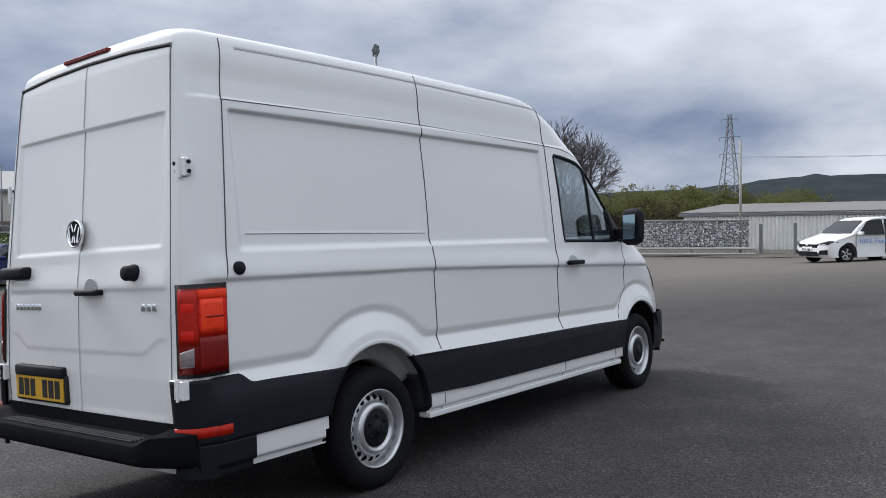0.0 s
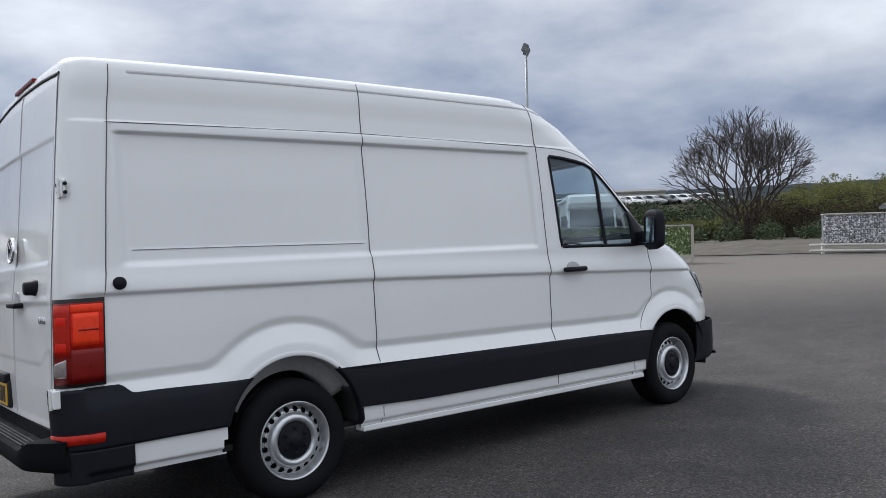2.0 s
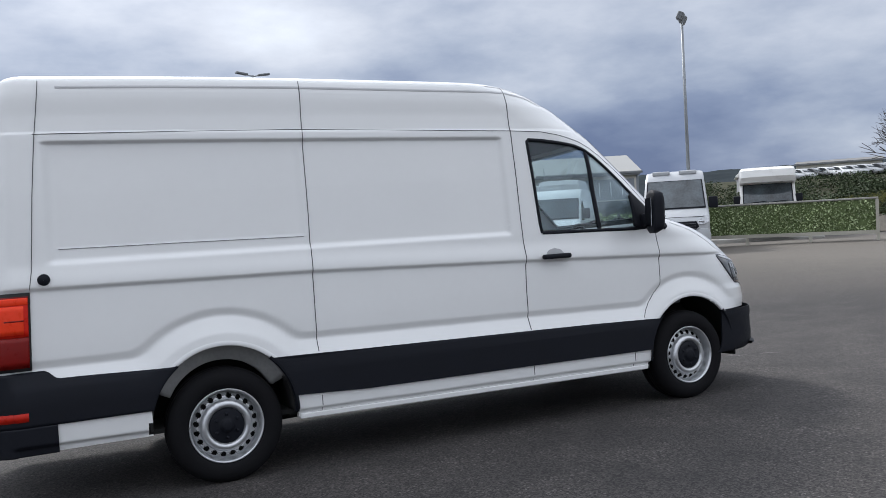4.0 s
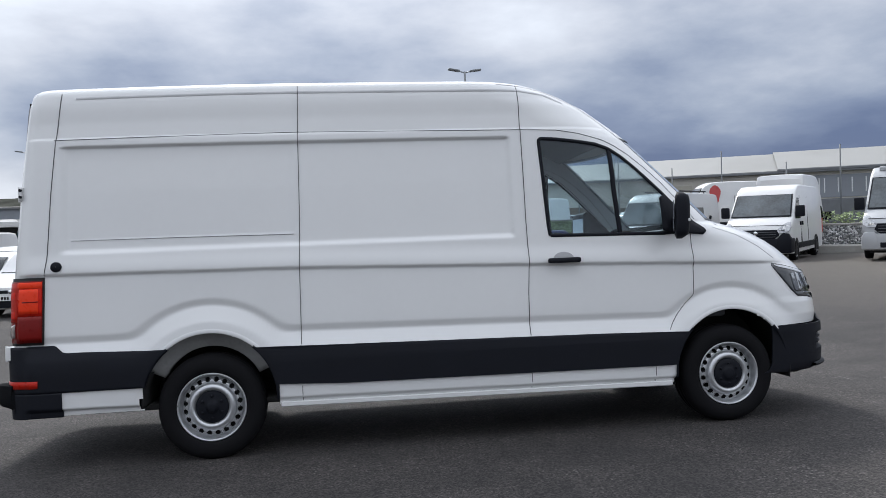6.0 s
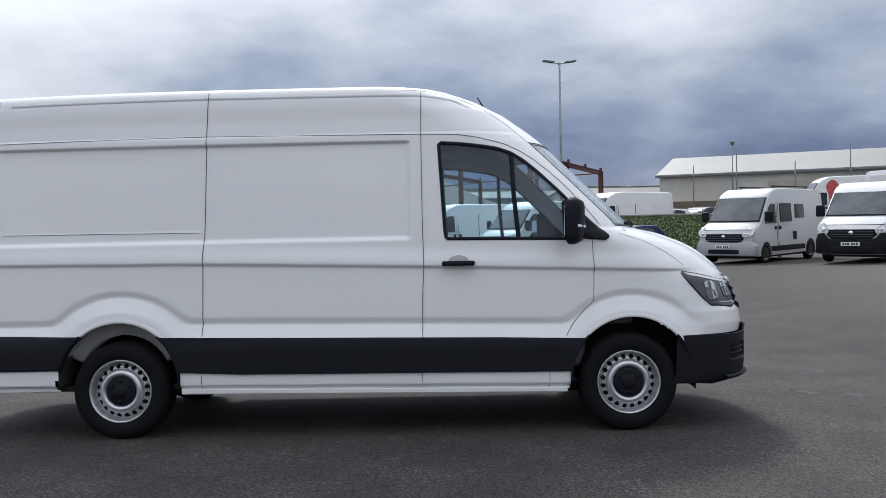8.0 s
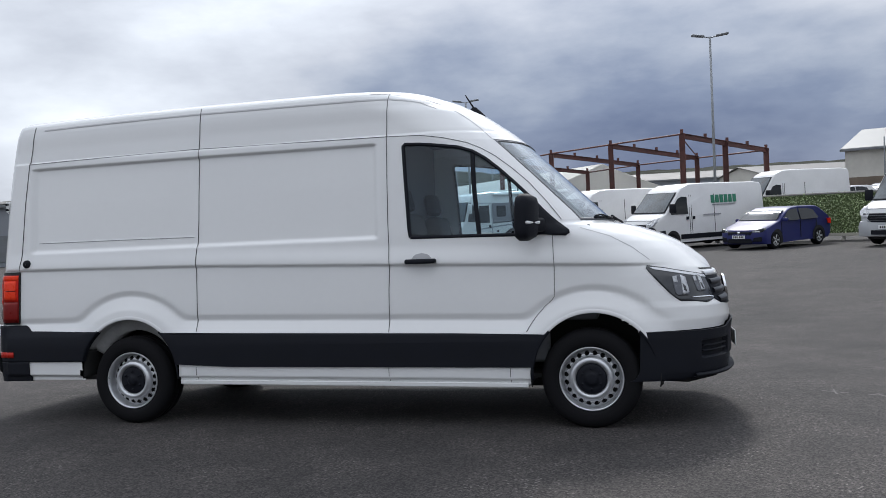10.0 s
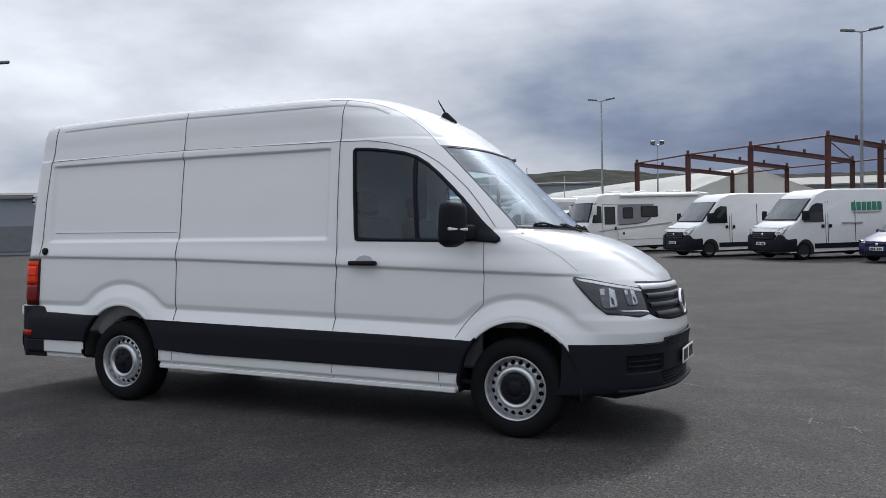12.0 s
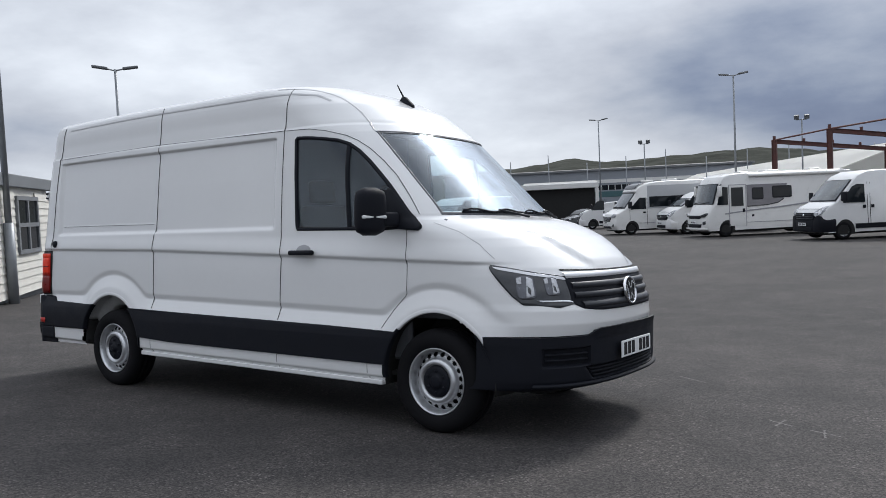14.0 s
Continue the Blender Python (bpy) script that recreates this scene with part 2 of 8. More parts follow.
def box(bm, lo, hi, bevel=0.0, seg=1, m=None):
    """A box from corner to corner, its edges rounded."""
    r = bmesh.ops.create_cube(bm, size=1)
    vs = r["verts"]
    for v in vs:
        v.co = Vector([lo[i] + (v.co[i] + 0.5) * (hi[i] - lo[i]) for i in range(3)])
    if bevel:
        es = list({e for v in vs for e in v.link_edges})
        g = bmesh.ops.bevel(bm, geom=es, offset=bevel, segments=seg, affect="EDGES", profile=0.5)
        vs = list({v for f in g["faces"] for v in f.verts} | {v for v in vs if v.is_valid})
    if m is not None:
        bmesh.ops.transform(bm, matrix=m, verts=vs)
    return vs


def cyl(bm, a, b, r1, r2=None, seg=12, caps=True):
    """A tapered rod from a to b."""
    a, b = Vector(a), Vector(b)
    q = (b - a).to_track_quat("Z", "Y").to_matrix().to_4x4()
    g = bmesh.ops.create_cone(bm, cap_ends=caps, segments=seg, radius1=r1, radius2=r1 if r2 is None else r2, depth=(b - a).length)
    bmesh.ops.transform(bm, matrix=Matrix.Translation((a + b) / 2) @ q, verts=g["verts"])
    return g["verts"]


def lathe(bm, profile, seg=48, axis="y"):
    """Turns a profile of (radius, along) about an axis through the origin."""
    rings = []
    for r, s in profile:
        ring = []
        for i in range(seg):
            a = 2 * math.pi * i / seg
            c = (r * math.cos(a), s, r * math.sin(a)) if axis == "y" else (r * math.cos(a), r * math.sin(a), s)
            ring.append(bm.verts.new(c))
        rings.append(ring)
    for p, q in zip(rings, rings[1:]):
        for i in range(seg):
            j = (i + 1) % seg
            bm.faces.new((p[i], p[j], q[j], q[i]))
    return rings


def grid_faces(bm, rows, close=False):
    """Quads between rows of points; None leaves a hole."""
    vs = [[None if p is None else bm.verts.new(p) for p in row] for row in rows]
    for a, b in zip(vs, vs[1:]):
        n = len(a)
        for i in range(n if close else n - 1):
            j = (i + 1) % n
            quad = (a[i], a[j], b[j], b[i])
            if None not in quad:
                bm.faces.new(quad)
    return vs


def thicken(bm, t):
    """Gives an open sheet its thickness along the normals (positive: outwards)."""
    bm.normal_update()
    g = bmesh.ops.solidify(bm, geom=list(bm.faces), thickness=-t)
    return g


def prism(bm, outline, lo, hi, axis="y", bevel=0.0, seg=2):
    """Extrudes a flat outline of (u, v) from lo to hi along an axis."""
    def at(u, v, s):
        return (u, s, v) if axis == "y" else (s, u, v) if axis == "x" else (u, v, s)
    a = [bm.verts.new(at(u, v, lo)) for u, v in outline]
    b = [bm.verts.new(at(u, v, hi)) for u, v in outline]
    n = len(a)
    fs = [bm.faces.new(a), bm.faces.new(b[::-1])]
    for i in range(n):
        j = (i + 1) % n
        fs.append(bm.faces.new((a[j], a[i], b[i], b[j])))
    bmesh.ops.recalc_face_normals(bm, faces=fs)
    if bevel:
        es = list({e for v in a + b for e in v.link_edges})
        bmesh.ops.bevel(bm, geom=es, offset=bevel, segments=seg, affect="EDGES", profile=0.5, clamp_overlap=True)
    return a + b


def lerp_table(table, x):
    """Straight-line look-up in a table of (x, value)."""
    if x <= table[0][0]:
        return table[0][1]
    for (x0, v0), (x1, v1) in zip(table, table[1:]):
        if x <= x1:
            return v0 + (v1 - v0) * (x - x0) / (x1 - x0)
    return table[-1][1]


def step(a, b, x):
    """Smooth step from 0 at a to 1 at b."""
    t = min(1.0, max(0.0, (x - a) / (b - a)))
    return t * t * (3 - 2 * t)


def text_part(name, words, size, mat, parent, m, label="", squeeze=1.0, depth=0.002):
    """Letters in the built-in font, as a mesh."""
    cu = bpy.data.curves.new(name, "FONT")
    cu.body, cu.size, cu.extrude, cu.align_x, cu.align_y = words, size, depth, "CENTER", "CENTER"
    cu.resolution_u = 2
    tmp = bpy.data.objects.new(name, cu)
    me = bpy.data.meshes.new_from_object(tmp)
    bpy.data.objects.remove(tmp)
    me.transform(m @ Matrix.Diagonal((squeeze, 1, 1, 1)))
    me.materials.clear()
    me.materials.append(mat)
    ob = new(name, me)
    ob.parent = parent
    return tagged(ob, label)

# ---------------------------------------------------------------- ground


def ground_z(x, y):
    """The yard slopes down across the van and levels out beyond it."""
    s = -0.30 * math.tanh(y * 0.0499 / 0.30) if y > 0 else 0.62 * math.tanh(-y * 0.0499 / 0.62)
    s -= 0.0125 * min(30.0, max(0.0, y - 22)) * (1 - step(8, 18, x))
    s += 0.80 * step(31, 38, y) * step(5, 12, x)
    s += 0.42 * step(5, 18, x) * (1 - step(12, 30, y))
    s += 0.16 * step(3, 10, -x) * (1 - step(9, 20, y))
    return s


def ground_mat():
    m = bpy.data.materials.new("asphalt")
    m.use_nodes = True
    n, l = m.node_tree.nodes, m.node_tree.links
    p = n["Principled BSDF"]
    tc = n.new("ShaderNodeTexCoord")

    def tex(kind, scale, detail=4, rough=0.55):
        t = n.new(kind)
        t.inputs["Scale"].default_value = scale
        if kind == "ShaderNodeTexNoise":
            t.inputs["Detail"].default_value, t.inputs["Roughness"].default_value = detail, rough
        l.new(tc.outputs["Object"], t.inputs["Vector"])
        return t

    big, mid, chip = tex("ShaderNodeTexNoise", 0.22, 4), tex("ShaderNodeTexNoise", 1.7, 6, 0.65), tex("ShaderNodeTexVoronoi", 95)
    grit = tex("ShaderNodeTexNoise", 260, 2)
    r1 = n.new("ShaderNodeValToRGB")
    r1.color_ramp.elements[0].position, r1.color_ramp.elements[0].color = 0.30, (0.0205, 0.0200, 0.0208, 1)
    r1.color_ramp.elements[1].position, r1.color_ramp.elements[1].color = 0.72, (0.0545, 0.0498, 0.0486, 1)
    add = n.new("ShaderNodeMath")
    add.operation = "MULTIPLY_ADD"
    l.new(mid.outputs[0], add.inputs[0])
    add.inputs[1].default_value = 0.5
    sc = n.new("ShaderNodeMath")
    sc.operation = "MULTIPLY"
    l.new(big.outputs[0], sc.inputs[0])
    sc.inputs[1].default_value = 0.5
    l.new(sc.outputs[0], add.inputs[2])
    l.new(add.outputs[0], r1.inputs[0])
    # pale and dark stone chips
    chips = n.new("ShaderNodeValToRGB")
    chips.color_ramp.elements[0].color, chips.color_ramp.elements[0].position = (0.48, 0.48, 0.49, 1), 0.22
    chips.color_ramp.elements[1].color, chips.color_ramp.elements[1].position = (1.72, 1.66, 1.60, 1), 0.85
    l.new(chip.outputs["Color"], chips.inputs[0])
    mul = n.new("ShaderNodeMixRGB")
    mul.blend_type = "MULTIPLY"
    mul.inputs[0].default_value = 1.0
    l.new(r1.outputs[0], mul.inputs[1])
    l.new(chips.outputs[0], mul.inputs[2])
    # loose pale chippings, thicker in some stretches
    loose = tex("ShaderNodeTexVoronoi", 40)
    spot, pick, thick, both, some, lift = (n.new("ShaderNodeMapRange"), n.new("ShaderNodeMapRange"), n.new("ShaderNodeMapRange"), n.new("ShaderNodeMath"), n.new("ShaderNodeMath"), n.new("ShaderNodeMixRGB"))
    spot.inputs["From Min"].default_value, spot.inputs["From Max"].default_value, spot.inputs["To Min"].default_value, spot.inputs["To Max"].default_value = 0.18, 0.36, 1.0, 0.0
    l.new(loose.outputs["Distance"], spot.inputs["Value"])
    pick.inputs["From Min"].default_value, pick.inputs["From Max"].default_value = 0.42, 0.70
    l.new(loose.outputs["Color"], pick.inputs["Value"])
    thick.inputs["From Min"].default_value, thick.inputs["From Max"].default_value, thick.inputs["To Min"].default_value = 0.42, 0.62, 0.15
    l.new(mid.outputs[0], thick.inputs["Value"])
    both.operation = some.operation = "MULTIPLY"
    l.new(spot.outputs[0], both.inputs[0])
    l.new(pick.outputs[0], both.inputs[1])
    l.new(both.outputs[0], some.inputs[0])
    l.new(thick.outputs[0], some.inputs[1])
    l.new(some.outputs[0], lift.inputs[0])
    l.new(mul.outputs[0], lift.inputs[1])
    lift.inputs[2].default_value = (0.165, 0.153, 0.142, 1)
    # a worn, gravelly stretch of paler ground towards the hedge
    sub, size, ln, pale, edge = (n.new("ShaderNodeVectorMath"), n.new("ShaderNodeVectorMath"), n.new("ShaderNodeVectorMath"), n.new("ShaderNodeMixRGB"), n.new("ShaderNodeMapRange"))
    sub.operation, size.operation, ln.operation = "SUBTRACT", "MULTIPLY", "LENGTH"
    sub.inputs[1].default_value, size.inputs[1].default_value = (23.0, 9.0, 0.0), (1.0, 0.9, 0.0)
    l.new(tc.outputs["Object"], sub.inputs[0])
    l.new(sub.outputs[0], size.inputs[0])
    l.new(size.outputs[0], ln.inputs[0])
    wob = n.new("ShaderNodeMath")
    wob.operation, wob.inputs[1].default_value = "MULTIPLY_ADD", 7.0
    l.new(mid.outputs[0], wob.inputs[0])
    l.new(ln.outputs["Value"], wob.inputs[2])
    edge.inputs["From Min"].default_value, edge.inputs["From Max"].default_value = 10.0, 18.0
    edge.inputs["To Min"].default_value, edge.inputs["To Max"].default_value = 0.85, 0.0
    l.new(wob.outputs[0], edge.inputs["Value"])
    l.new(edge.outputs[0], pale.inputs[0])
    l.new(lift.outputs[0], pale.inputs[1])
    pale.inputs[2].default_value = (0.128, 0.113, 0.097, 1)
    l.new(pale.outputs[0], p.inputs["Base Color"])
    p.inputs["Roughness"].default_value = 0.90
    p.inputs["Specular IOR Level"].default_value = 0.34
    b = n.new("ShaderNodeBump")
    b.inputs["Strength"].default_value, b.inputs["Distance"].default_value = 0.35, 0.006
    mx = n.new("ShaderNodeMath")
    mx.operation = "ADD"
    l.new(chip.outputs["Distance"], mx.inputs[0])
    l.new(grit.outputs[0], mx.inputs[1])
    l.new(mx.outputs[0], b.inputs["Height"])
    l.new(b.outputs[0], p.inputs["Normal"])
    return m


ASPHALT = ground_mat()


def build_ground():
    xs = [-3000, -1000, -400, -150, -80] + [-50 + 2 * i for i in range(56)] + [80, 150, 400, 1000, 3000]
    ys = [-3000, -1000, -400, -150, -60, -30] + [-20 + 1.5 * i for i in range(54)] + [80, 150, 400, 1000, 3000]
    bm = bmesh.new()
    grid_faces(bm, [[(x, y, ground_z(x, y)) for x in xs] for y in ys])
    ob = link_mesh("ground", bm, ASPHALT, smooth=True)
    return tagged(ob, "grey worn asphalt yard with pale chippings", "ground", kind="structure")


build_ground()

# ---------------------------------------------------------------- the large white panel van
# half width, nose, tail and length of the rounded front, height by height
V_W = ((0.28, 0.937), (0.45, 0.942), (0.62, 0.945), (0.80, 0.935), (1.20, 0.925), (1.40, 0.918), (1.80, 0.893), (2.14, 0.862), (2.32, 0.840),
       (2.42, 0.826), (2.48, 0.811), (2.505, 0.797), (2.525, 0.770), (2.545, 0.70), (2.57, 0.56), (2.59, 0.38), (2.60, 0.23), (2.607, 0.05))
V_NOSE = ((0.28, 4.62), (0.45, 4.635), (0.66, 4.638), (0.74, 4.654), (0.83, 4.644), (0.875, 4.614), (0.95, 4.595), (1.05, 4.555), (1.10, 4.515), (1.17, 4.435), (1.24, 4.35),
          (1.30, 4.26), (1.35, 4.16), (1.40, 4.03), (1.43, 3.94), (1.45, 3.87), (1.462, 3.83), (1.55, 3.745), (1.72, 3.57), (2.00, 3.285), (2.10, 3.18),
          (2.20, 3.065), (2.346, 2.86), (2.446, 2.67), (2.529, 2.44), (2.569, 2.18), (2.59, 1.95), (2.602, 1.5), (2.607, 1.1))
V_TAIL = ((0.28, -1.235), (0.80, -1.25), (1.25, -1.235), (1.80, -1.19), (2.10, -1.165), (2.40, -1.14), (2.50, -1.12), (2.54, -1.09), (2.575, -1.03), (2.60, -0.7), (2.607, 0.2))
V_LEN = ((0.28, 0.80), (1.15, 0.78), (1.42, 0.72), (1.47, 0.62), (2.10, 0.62), (2.40, 0.80), (2.607, 0.6))
ARCH_F, ARCH_R = (3.665, 0.375, 0.44), (0.0, 0.40, 0.44)


def van_relief(x, z):
    """How far the side skin stands out or lies in: recessed panels, waist line, lower fold and arch flares."""
    d = 0.0
    # recessed load panels with a sloping sill
    u = step(-0.925, -0.885, x) * (1 - step(2.075, 2.115, x))
    v = step(1.384, 1.424, z) * (1 - step(2.098, 2.112, z))
    d -= 0.024 * u * v
    d -= 0.006 * step(-0.90, -0.86, x) * (1 - step(0.56, 0.60, x)) * step(1.478, 1.486, z) * (1 - step(2.0, 2.1, z)) * 0.5
    # gutter step under the roof side
    d -= 0.010 * step(2.160, 2.172, z) * (1 - step(2.26, 2.40, z))
    # waist line
    zw = lerp_table(((-1.0, 1.262), (0.6, 1.244), (2.19, 1.198), (4.0, 1.138)), x)
    d += 0.019 * step(zw - 0.012, zw + 0.006, z) * (1 - step(zw + 0.015, zw + 0.15, z))
    # one fold runs along above the cladding and sweeps up round the arches: an undercut, then a face that leans out
    zf = lerp_table(((-1.0, 0.812), (0.6, 0.812), (2.17, 0.785), (4.1, 0.745)), x)
    k = 0.05
    s = z - zf
    for (ax, az, r), ro in ((ARCH_F, 0.585), (ARCH_R, 0.615)):
        q = math.hypot(x - ax, z - az) - ro
        h = min(1.0, max(0.0, 0.5 + 0.5 * (q - s) / k))
        s = q * (1 - h) + s * h - k * h * (1 - h)
    d += lerp_table(((-0.155, 0.034), (-0.105, 0.030), (-0.012, -0.007), (0.0, -0.013), (0.012, -0.012), (0.048, 0.0), (0.06, 0.0)), s) * step(0.10, 0.20, z)
    # the sill tucks in above its welded flange
    d -= 0.030 * (1 - step(0.372 - 0.0113 * x, 0.388 - 0.0113 * x, z))
    return d


def rear_relief(y, z):
    """Pressings of the rear doors: upper recess, waist fold and the lower step that rises towards the hinges."""
    u = 1 - step(0.70, 0.725, abs(y))
    w = 1 - step(0.74, 0.775, abs(y))
    d = -0.010 * u * step(1.424, 1.446, z) * (1 - step(2.076, 2.092, z))
    d += 0.006 * w * step(1.222, 1.236, z) * (1 - step(1.245, 1.38, z))
    zl = 0.915 + 0.075 * step(0.55, 0.73, abs(y))
    d -= 0.004 * w * (1 - step(zl - 0.012, zl + 0.012, z)) * step(0.60, 0.64, z)
    return d


def van_drop(x, z):
    """The roof falls a little towards the tail."""
    return 0.009 * max(0.0, 0.8 - x) ** 2 * step(1.9, 2.5, z)


def front_exp(z):
    """Roundness of the front seen from above: bonnet, windscreen, then a fuller roof dome."""
    if z < 1.44:
        return 2.4, 2.75
    k = step(2.12, 2.36, z)
    return 2.1 + 0.25 * k, 2.95 + 0.25 * k


def van_outline(x, z):
    """Half width of the body at x and z, without relief."""
    w, nose, ln = lerp_table(V_W, z), lerp_table(V_NOSE, z), lerp_table(V_LEN, z)
    x0 = nose - ln
    if x <= x0:
        return w
    n, m = front_exp(z)
    return w * max(0.0, 1 - min(1.0, (x - x0) / ln) ** n) ** (1 / m)


def bonnet_relief(y, z):
    """The middle of the bonnet stands proud between two creases that draw together towards the badge."""
    yc = lerp_table(((1.08, 0.30), (1.20, 0.40), (1.32, 0.49), (1.45, 0.60)), z)
    return 0.034 * (1 - step(yc - 0.055, yc + 0.035, abs(y))) * step(1.07, 1.16, z) * (1 - step(1.41, 1.45, z))


def van_front_x(y, z):
    """Where the rounded front stands at a distance y from the middle."""
    w, nose, ln = lerp_table(V_W, z), lerp_table(V_NOSE, z), lerp_table(V_LEN, z)
    n, m = front_exp(z)
    return nose - ln + ln * max(0.0, 1 - min(1.0, abs(y) / w) ** m) ** (1 / n)


def van_side(x, z, out=0.0, sgn=-1):
    """A point on the side skin, moved outwards by out."""
    y = van_outline(x, z) + (van_relief(x, z) if z < 2.42 else 0.0) * (1 - step(3.9, 4.3, x)) + out
    return (x, sgn * y, z - van_drop(x, z))


def van_front(y, z, out=0.0):
    return (van_front_x(y, z) + out, y, z)


def inside(poly, x, z):
    c = False
    for (x0, z0), (x1, z1) in zip(poly, poly[1:] + poly[:1]):
        if (z0 > z) != (z1 > z) and x < (x1 - x0) * (z - z0) / (z1 - z0) + x0:
            c = not c
    return c


WINDOW = [(2.362, 1.392), (2.352, 1.45), (2.318, 2.075), (2.335, 2.09), (2.45, 2.083), (2.60, 2.064), (2.74, 2.042), (2.84, 2.008), (2.93, 1.952),
          (3.03, 1.868), (3.13, 1.772), (3.22, 1.682), (3.33, 1.56), (3.44, 1.435), (3.44, 1.39), (3.2, 1.378), (2.878, 1.385)]
SCREEN_Y = ((1.47, 0.765), (2.10, 0.705))  # half width of the windscreen, bottom and top


def in_well(x, z):
    for ax, az, r in (ARCH_F, ARCH_R):
        if math.hypot(x - ax, z - az) < r or (abs(x - ax) < r - 0.005 and z < az):
            return True
    return False


def ribbon(bm, pts, width, out, sgn=-1, fn=van_side, thick=0.004):
    """A narrow strip that follows the skin along a line of (x, z) points."""
    rows = []
    for i, (x, z) in enumerate(pts):
        a, b = pts[max(0, i - 1)], pts[min(len(pts) - 1, i + 1)]
        dx, dz = b[0] - a[0], b[1] - a[1]
        ln = math.hypot(dx, dz) or 1
        nx, nz = -dz / ln * width / 2, dx / ln * width / 2
        if fn is van_side:
            rows.append([fn(x + nx * s, z + nz * s, o, sgn) for s, o in ((-1, out - thick), (-1, out), (0, out + thick * 0.3), (1, out), (1, out - thick))])
        else:
            rows.append([fn(x + nx * s, z + nz * s, o) for s, o in ((-1, out - thick), (-1, out), (0, out + thick * 0.3), (1, out), (1, out - thick))])
    grid_faces(bm, rows)
    bmesh.ops.recalc_face_normals(bm, faces=list(bm.faces))


def finer(pts, d=0.03, closed=False):
    """The same line with points every d metres."""
    out = []
    seq = list(zip(pts, pts[1:] + pts[:1])) if closed else list(zip(pts, pts[1:]))
    for (x0, z0), (x1, z1) in seq:
        n = max(1, int(math.hypot(x1 - x0, z1 - z0) / d))
        out += [(x0 + (x1 - x0) * i / n, z0 + (z1 - z0) * i / n) for i in range(n)]
    return out + [pts[0] if closed else pts[-1]]


def skin_sheet(bm, poly, out, sgn=-1, d=0.03, thick=0.0):
    """A panel that follows the side skin inside an outline given in x and z."""
    zs = [p[1] for p in poly]
    n = max(2, int((max(zs) - min(zs)) / d))
    rows = []
    for i in range(n + 1):
        z = min(zs) + (max(zs) - min(zs)) * min(0.9995, max(0.0005, i / n))
        xs = []
        for (x0, z0), (x1, z1) in zip(poly, poly[1:] + poly[:1]):
            if (z0 > z) != (z1 > z):
                xs.append((x1 - x0) * (z - z0) / (z1 - z0) + x0)
        if len(xs) < 2:
            continue
        a, b = min(xs), max(xs)
        k = max(2, int((max(p[0] for p in poly) - min(p[0] for p in poly)) / 0.05))
        rows.append([van_side(a + (b - a) * j / k, z, out, sgn) for j in range(k + 1)])
    grid_faces(bm, rows)
    if sgn > 0:
        bmesh.ops.reverse_faces(bm, faces=list(bm.faces))
    if thick:
        thicken(bm, -thick)


def van_body():
    zs, z = [], 0.30
    while z < 2.42:
        zs.append(z)
        z += 0.009
    zs += [2.42, 2.44, 2.46, 2.48, 2.50, 2.515, 2.53, 2.545, 2.56, 2.57, 2.58, 2.587, 2.594, 2.60, 2.604, 2.607]
    nx, nf, nr = 205, 44, 46
    bm = bmesh.new()
    rows = []
    for z in zs:
        w, nose, tail, ln = (lerp_table(t, z) for t in (V_W, V_NOSE, V_TAIL, V_LEN))
        r = min(0.11, w * 0.9)
        half = [(tail - 0.012 * (1 - (i / nr) ** 2) - rear_relief((w - r) * i / nr, z), (w - r) * i / nr) for i in range(nr)]
        for i in range(7):
            a = math.pi / 2 * i / 6
            half.append((tail + r * (1 - math.cos(a)), w - r + r * math.sin(a)))
        xa, xb = tail + r, nose - ln
        k = len(half)
        half += [(xa + (xb - xa) * i / nx, w) for i in range(1, nx)]
        n, m = front_exp(z)
        for i in range(nf + 1):
            a = math.pi / 2 * i / nf
            half.append((xb + ln * math.sin(a) ** (2 / n), w * math.cos(a) ** (2 / m) if i < nf else 0.0))
        pts = []
        for i, (x, y) in enumerate(half):
            d = 0.0
            if i > k + nx and 1.06 < z < 1.455:
                x += bonnet_relief(y, z)
            if i >= k - 3 and z < 2.42:
                d = van_relief(x, z) * (1 - step(3.9, 4.3, x)) * step(-1.22, -1.1, x)
            pts.append((x, y + d, z - van_drop(x, z)))
        rows.append([(x, -y, zz) for x, y, zz in pts] + [(x, y, zz) for x, y, zz in pts[-2:0:-1]])
    vs = grid_faces(bm, rows, close=True)
    top = vs[-1]
    n = len(top)
    for i in range(1, n // 2):
        quad = [top[i], top[i + 1], top[n - i - 1], top[(n - i) % n]]
        quad = list(dict.fromkeys(quad))
        if len(quad) > 2:
            bm.faces.new(quad)
    kill = []
    for f in bm.faces:
        c = f.calc_center_median()
        z0 = c.z + van_drop(c.x, c.z)
        side = abs(c.y) > 0.55
        if side and (in_well(c.x, c.z) or inside(WINDOW, c.x, z0)):
            kill.append(f)
        elif 1.475 < c.z < 2.095 and c.x > 2.85 and abs(c.y) < lerp_table(SCREEN_Y, c.z):
            kill.append(f)
        elif ((c.z < 0.665 or (c.z < 0.70 and abs(c.y) < 0.50)) and c.x > 4.02) or c.z < 0.345 - 0.011 * c.x:
            kill.append(f)
    bmesh.ops.delete(bm, geom=kill, context="FACES")
    return bm


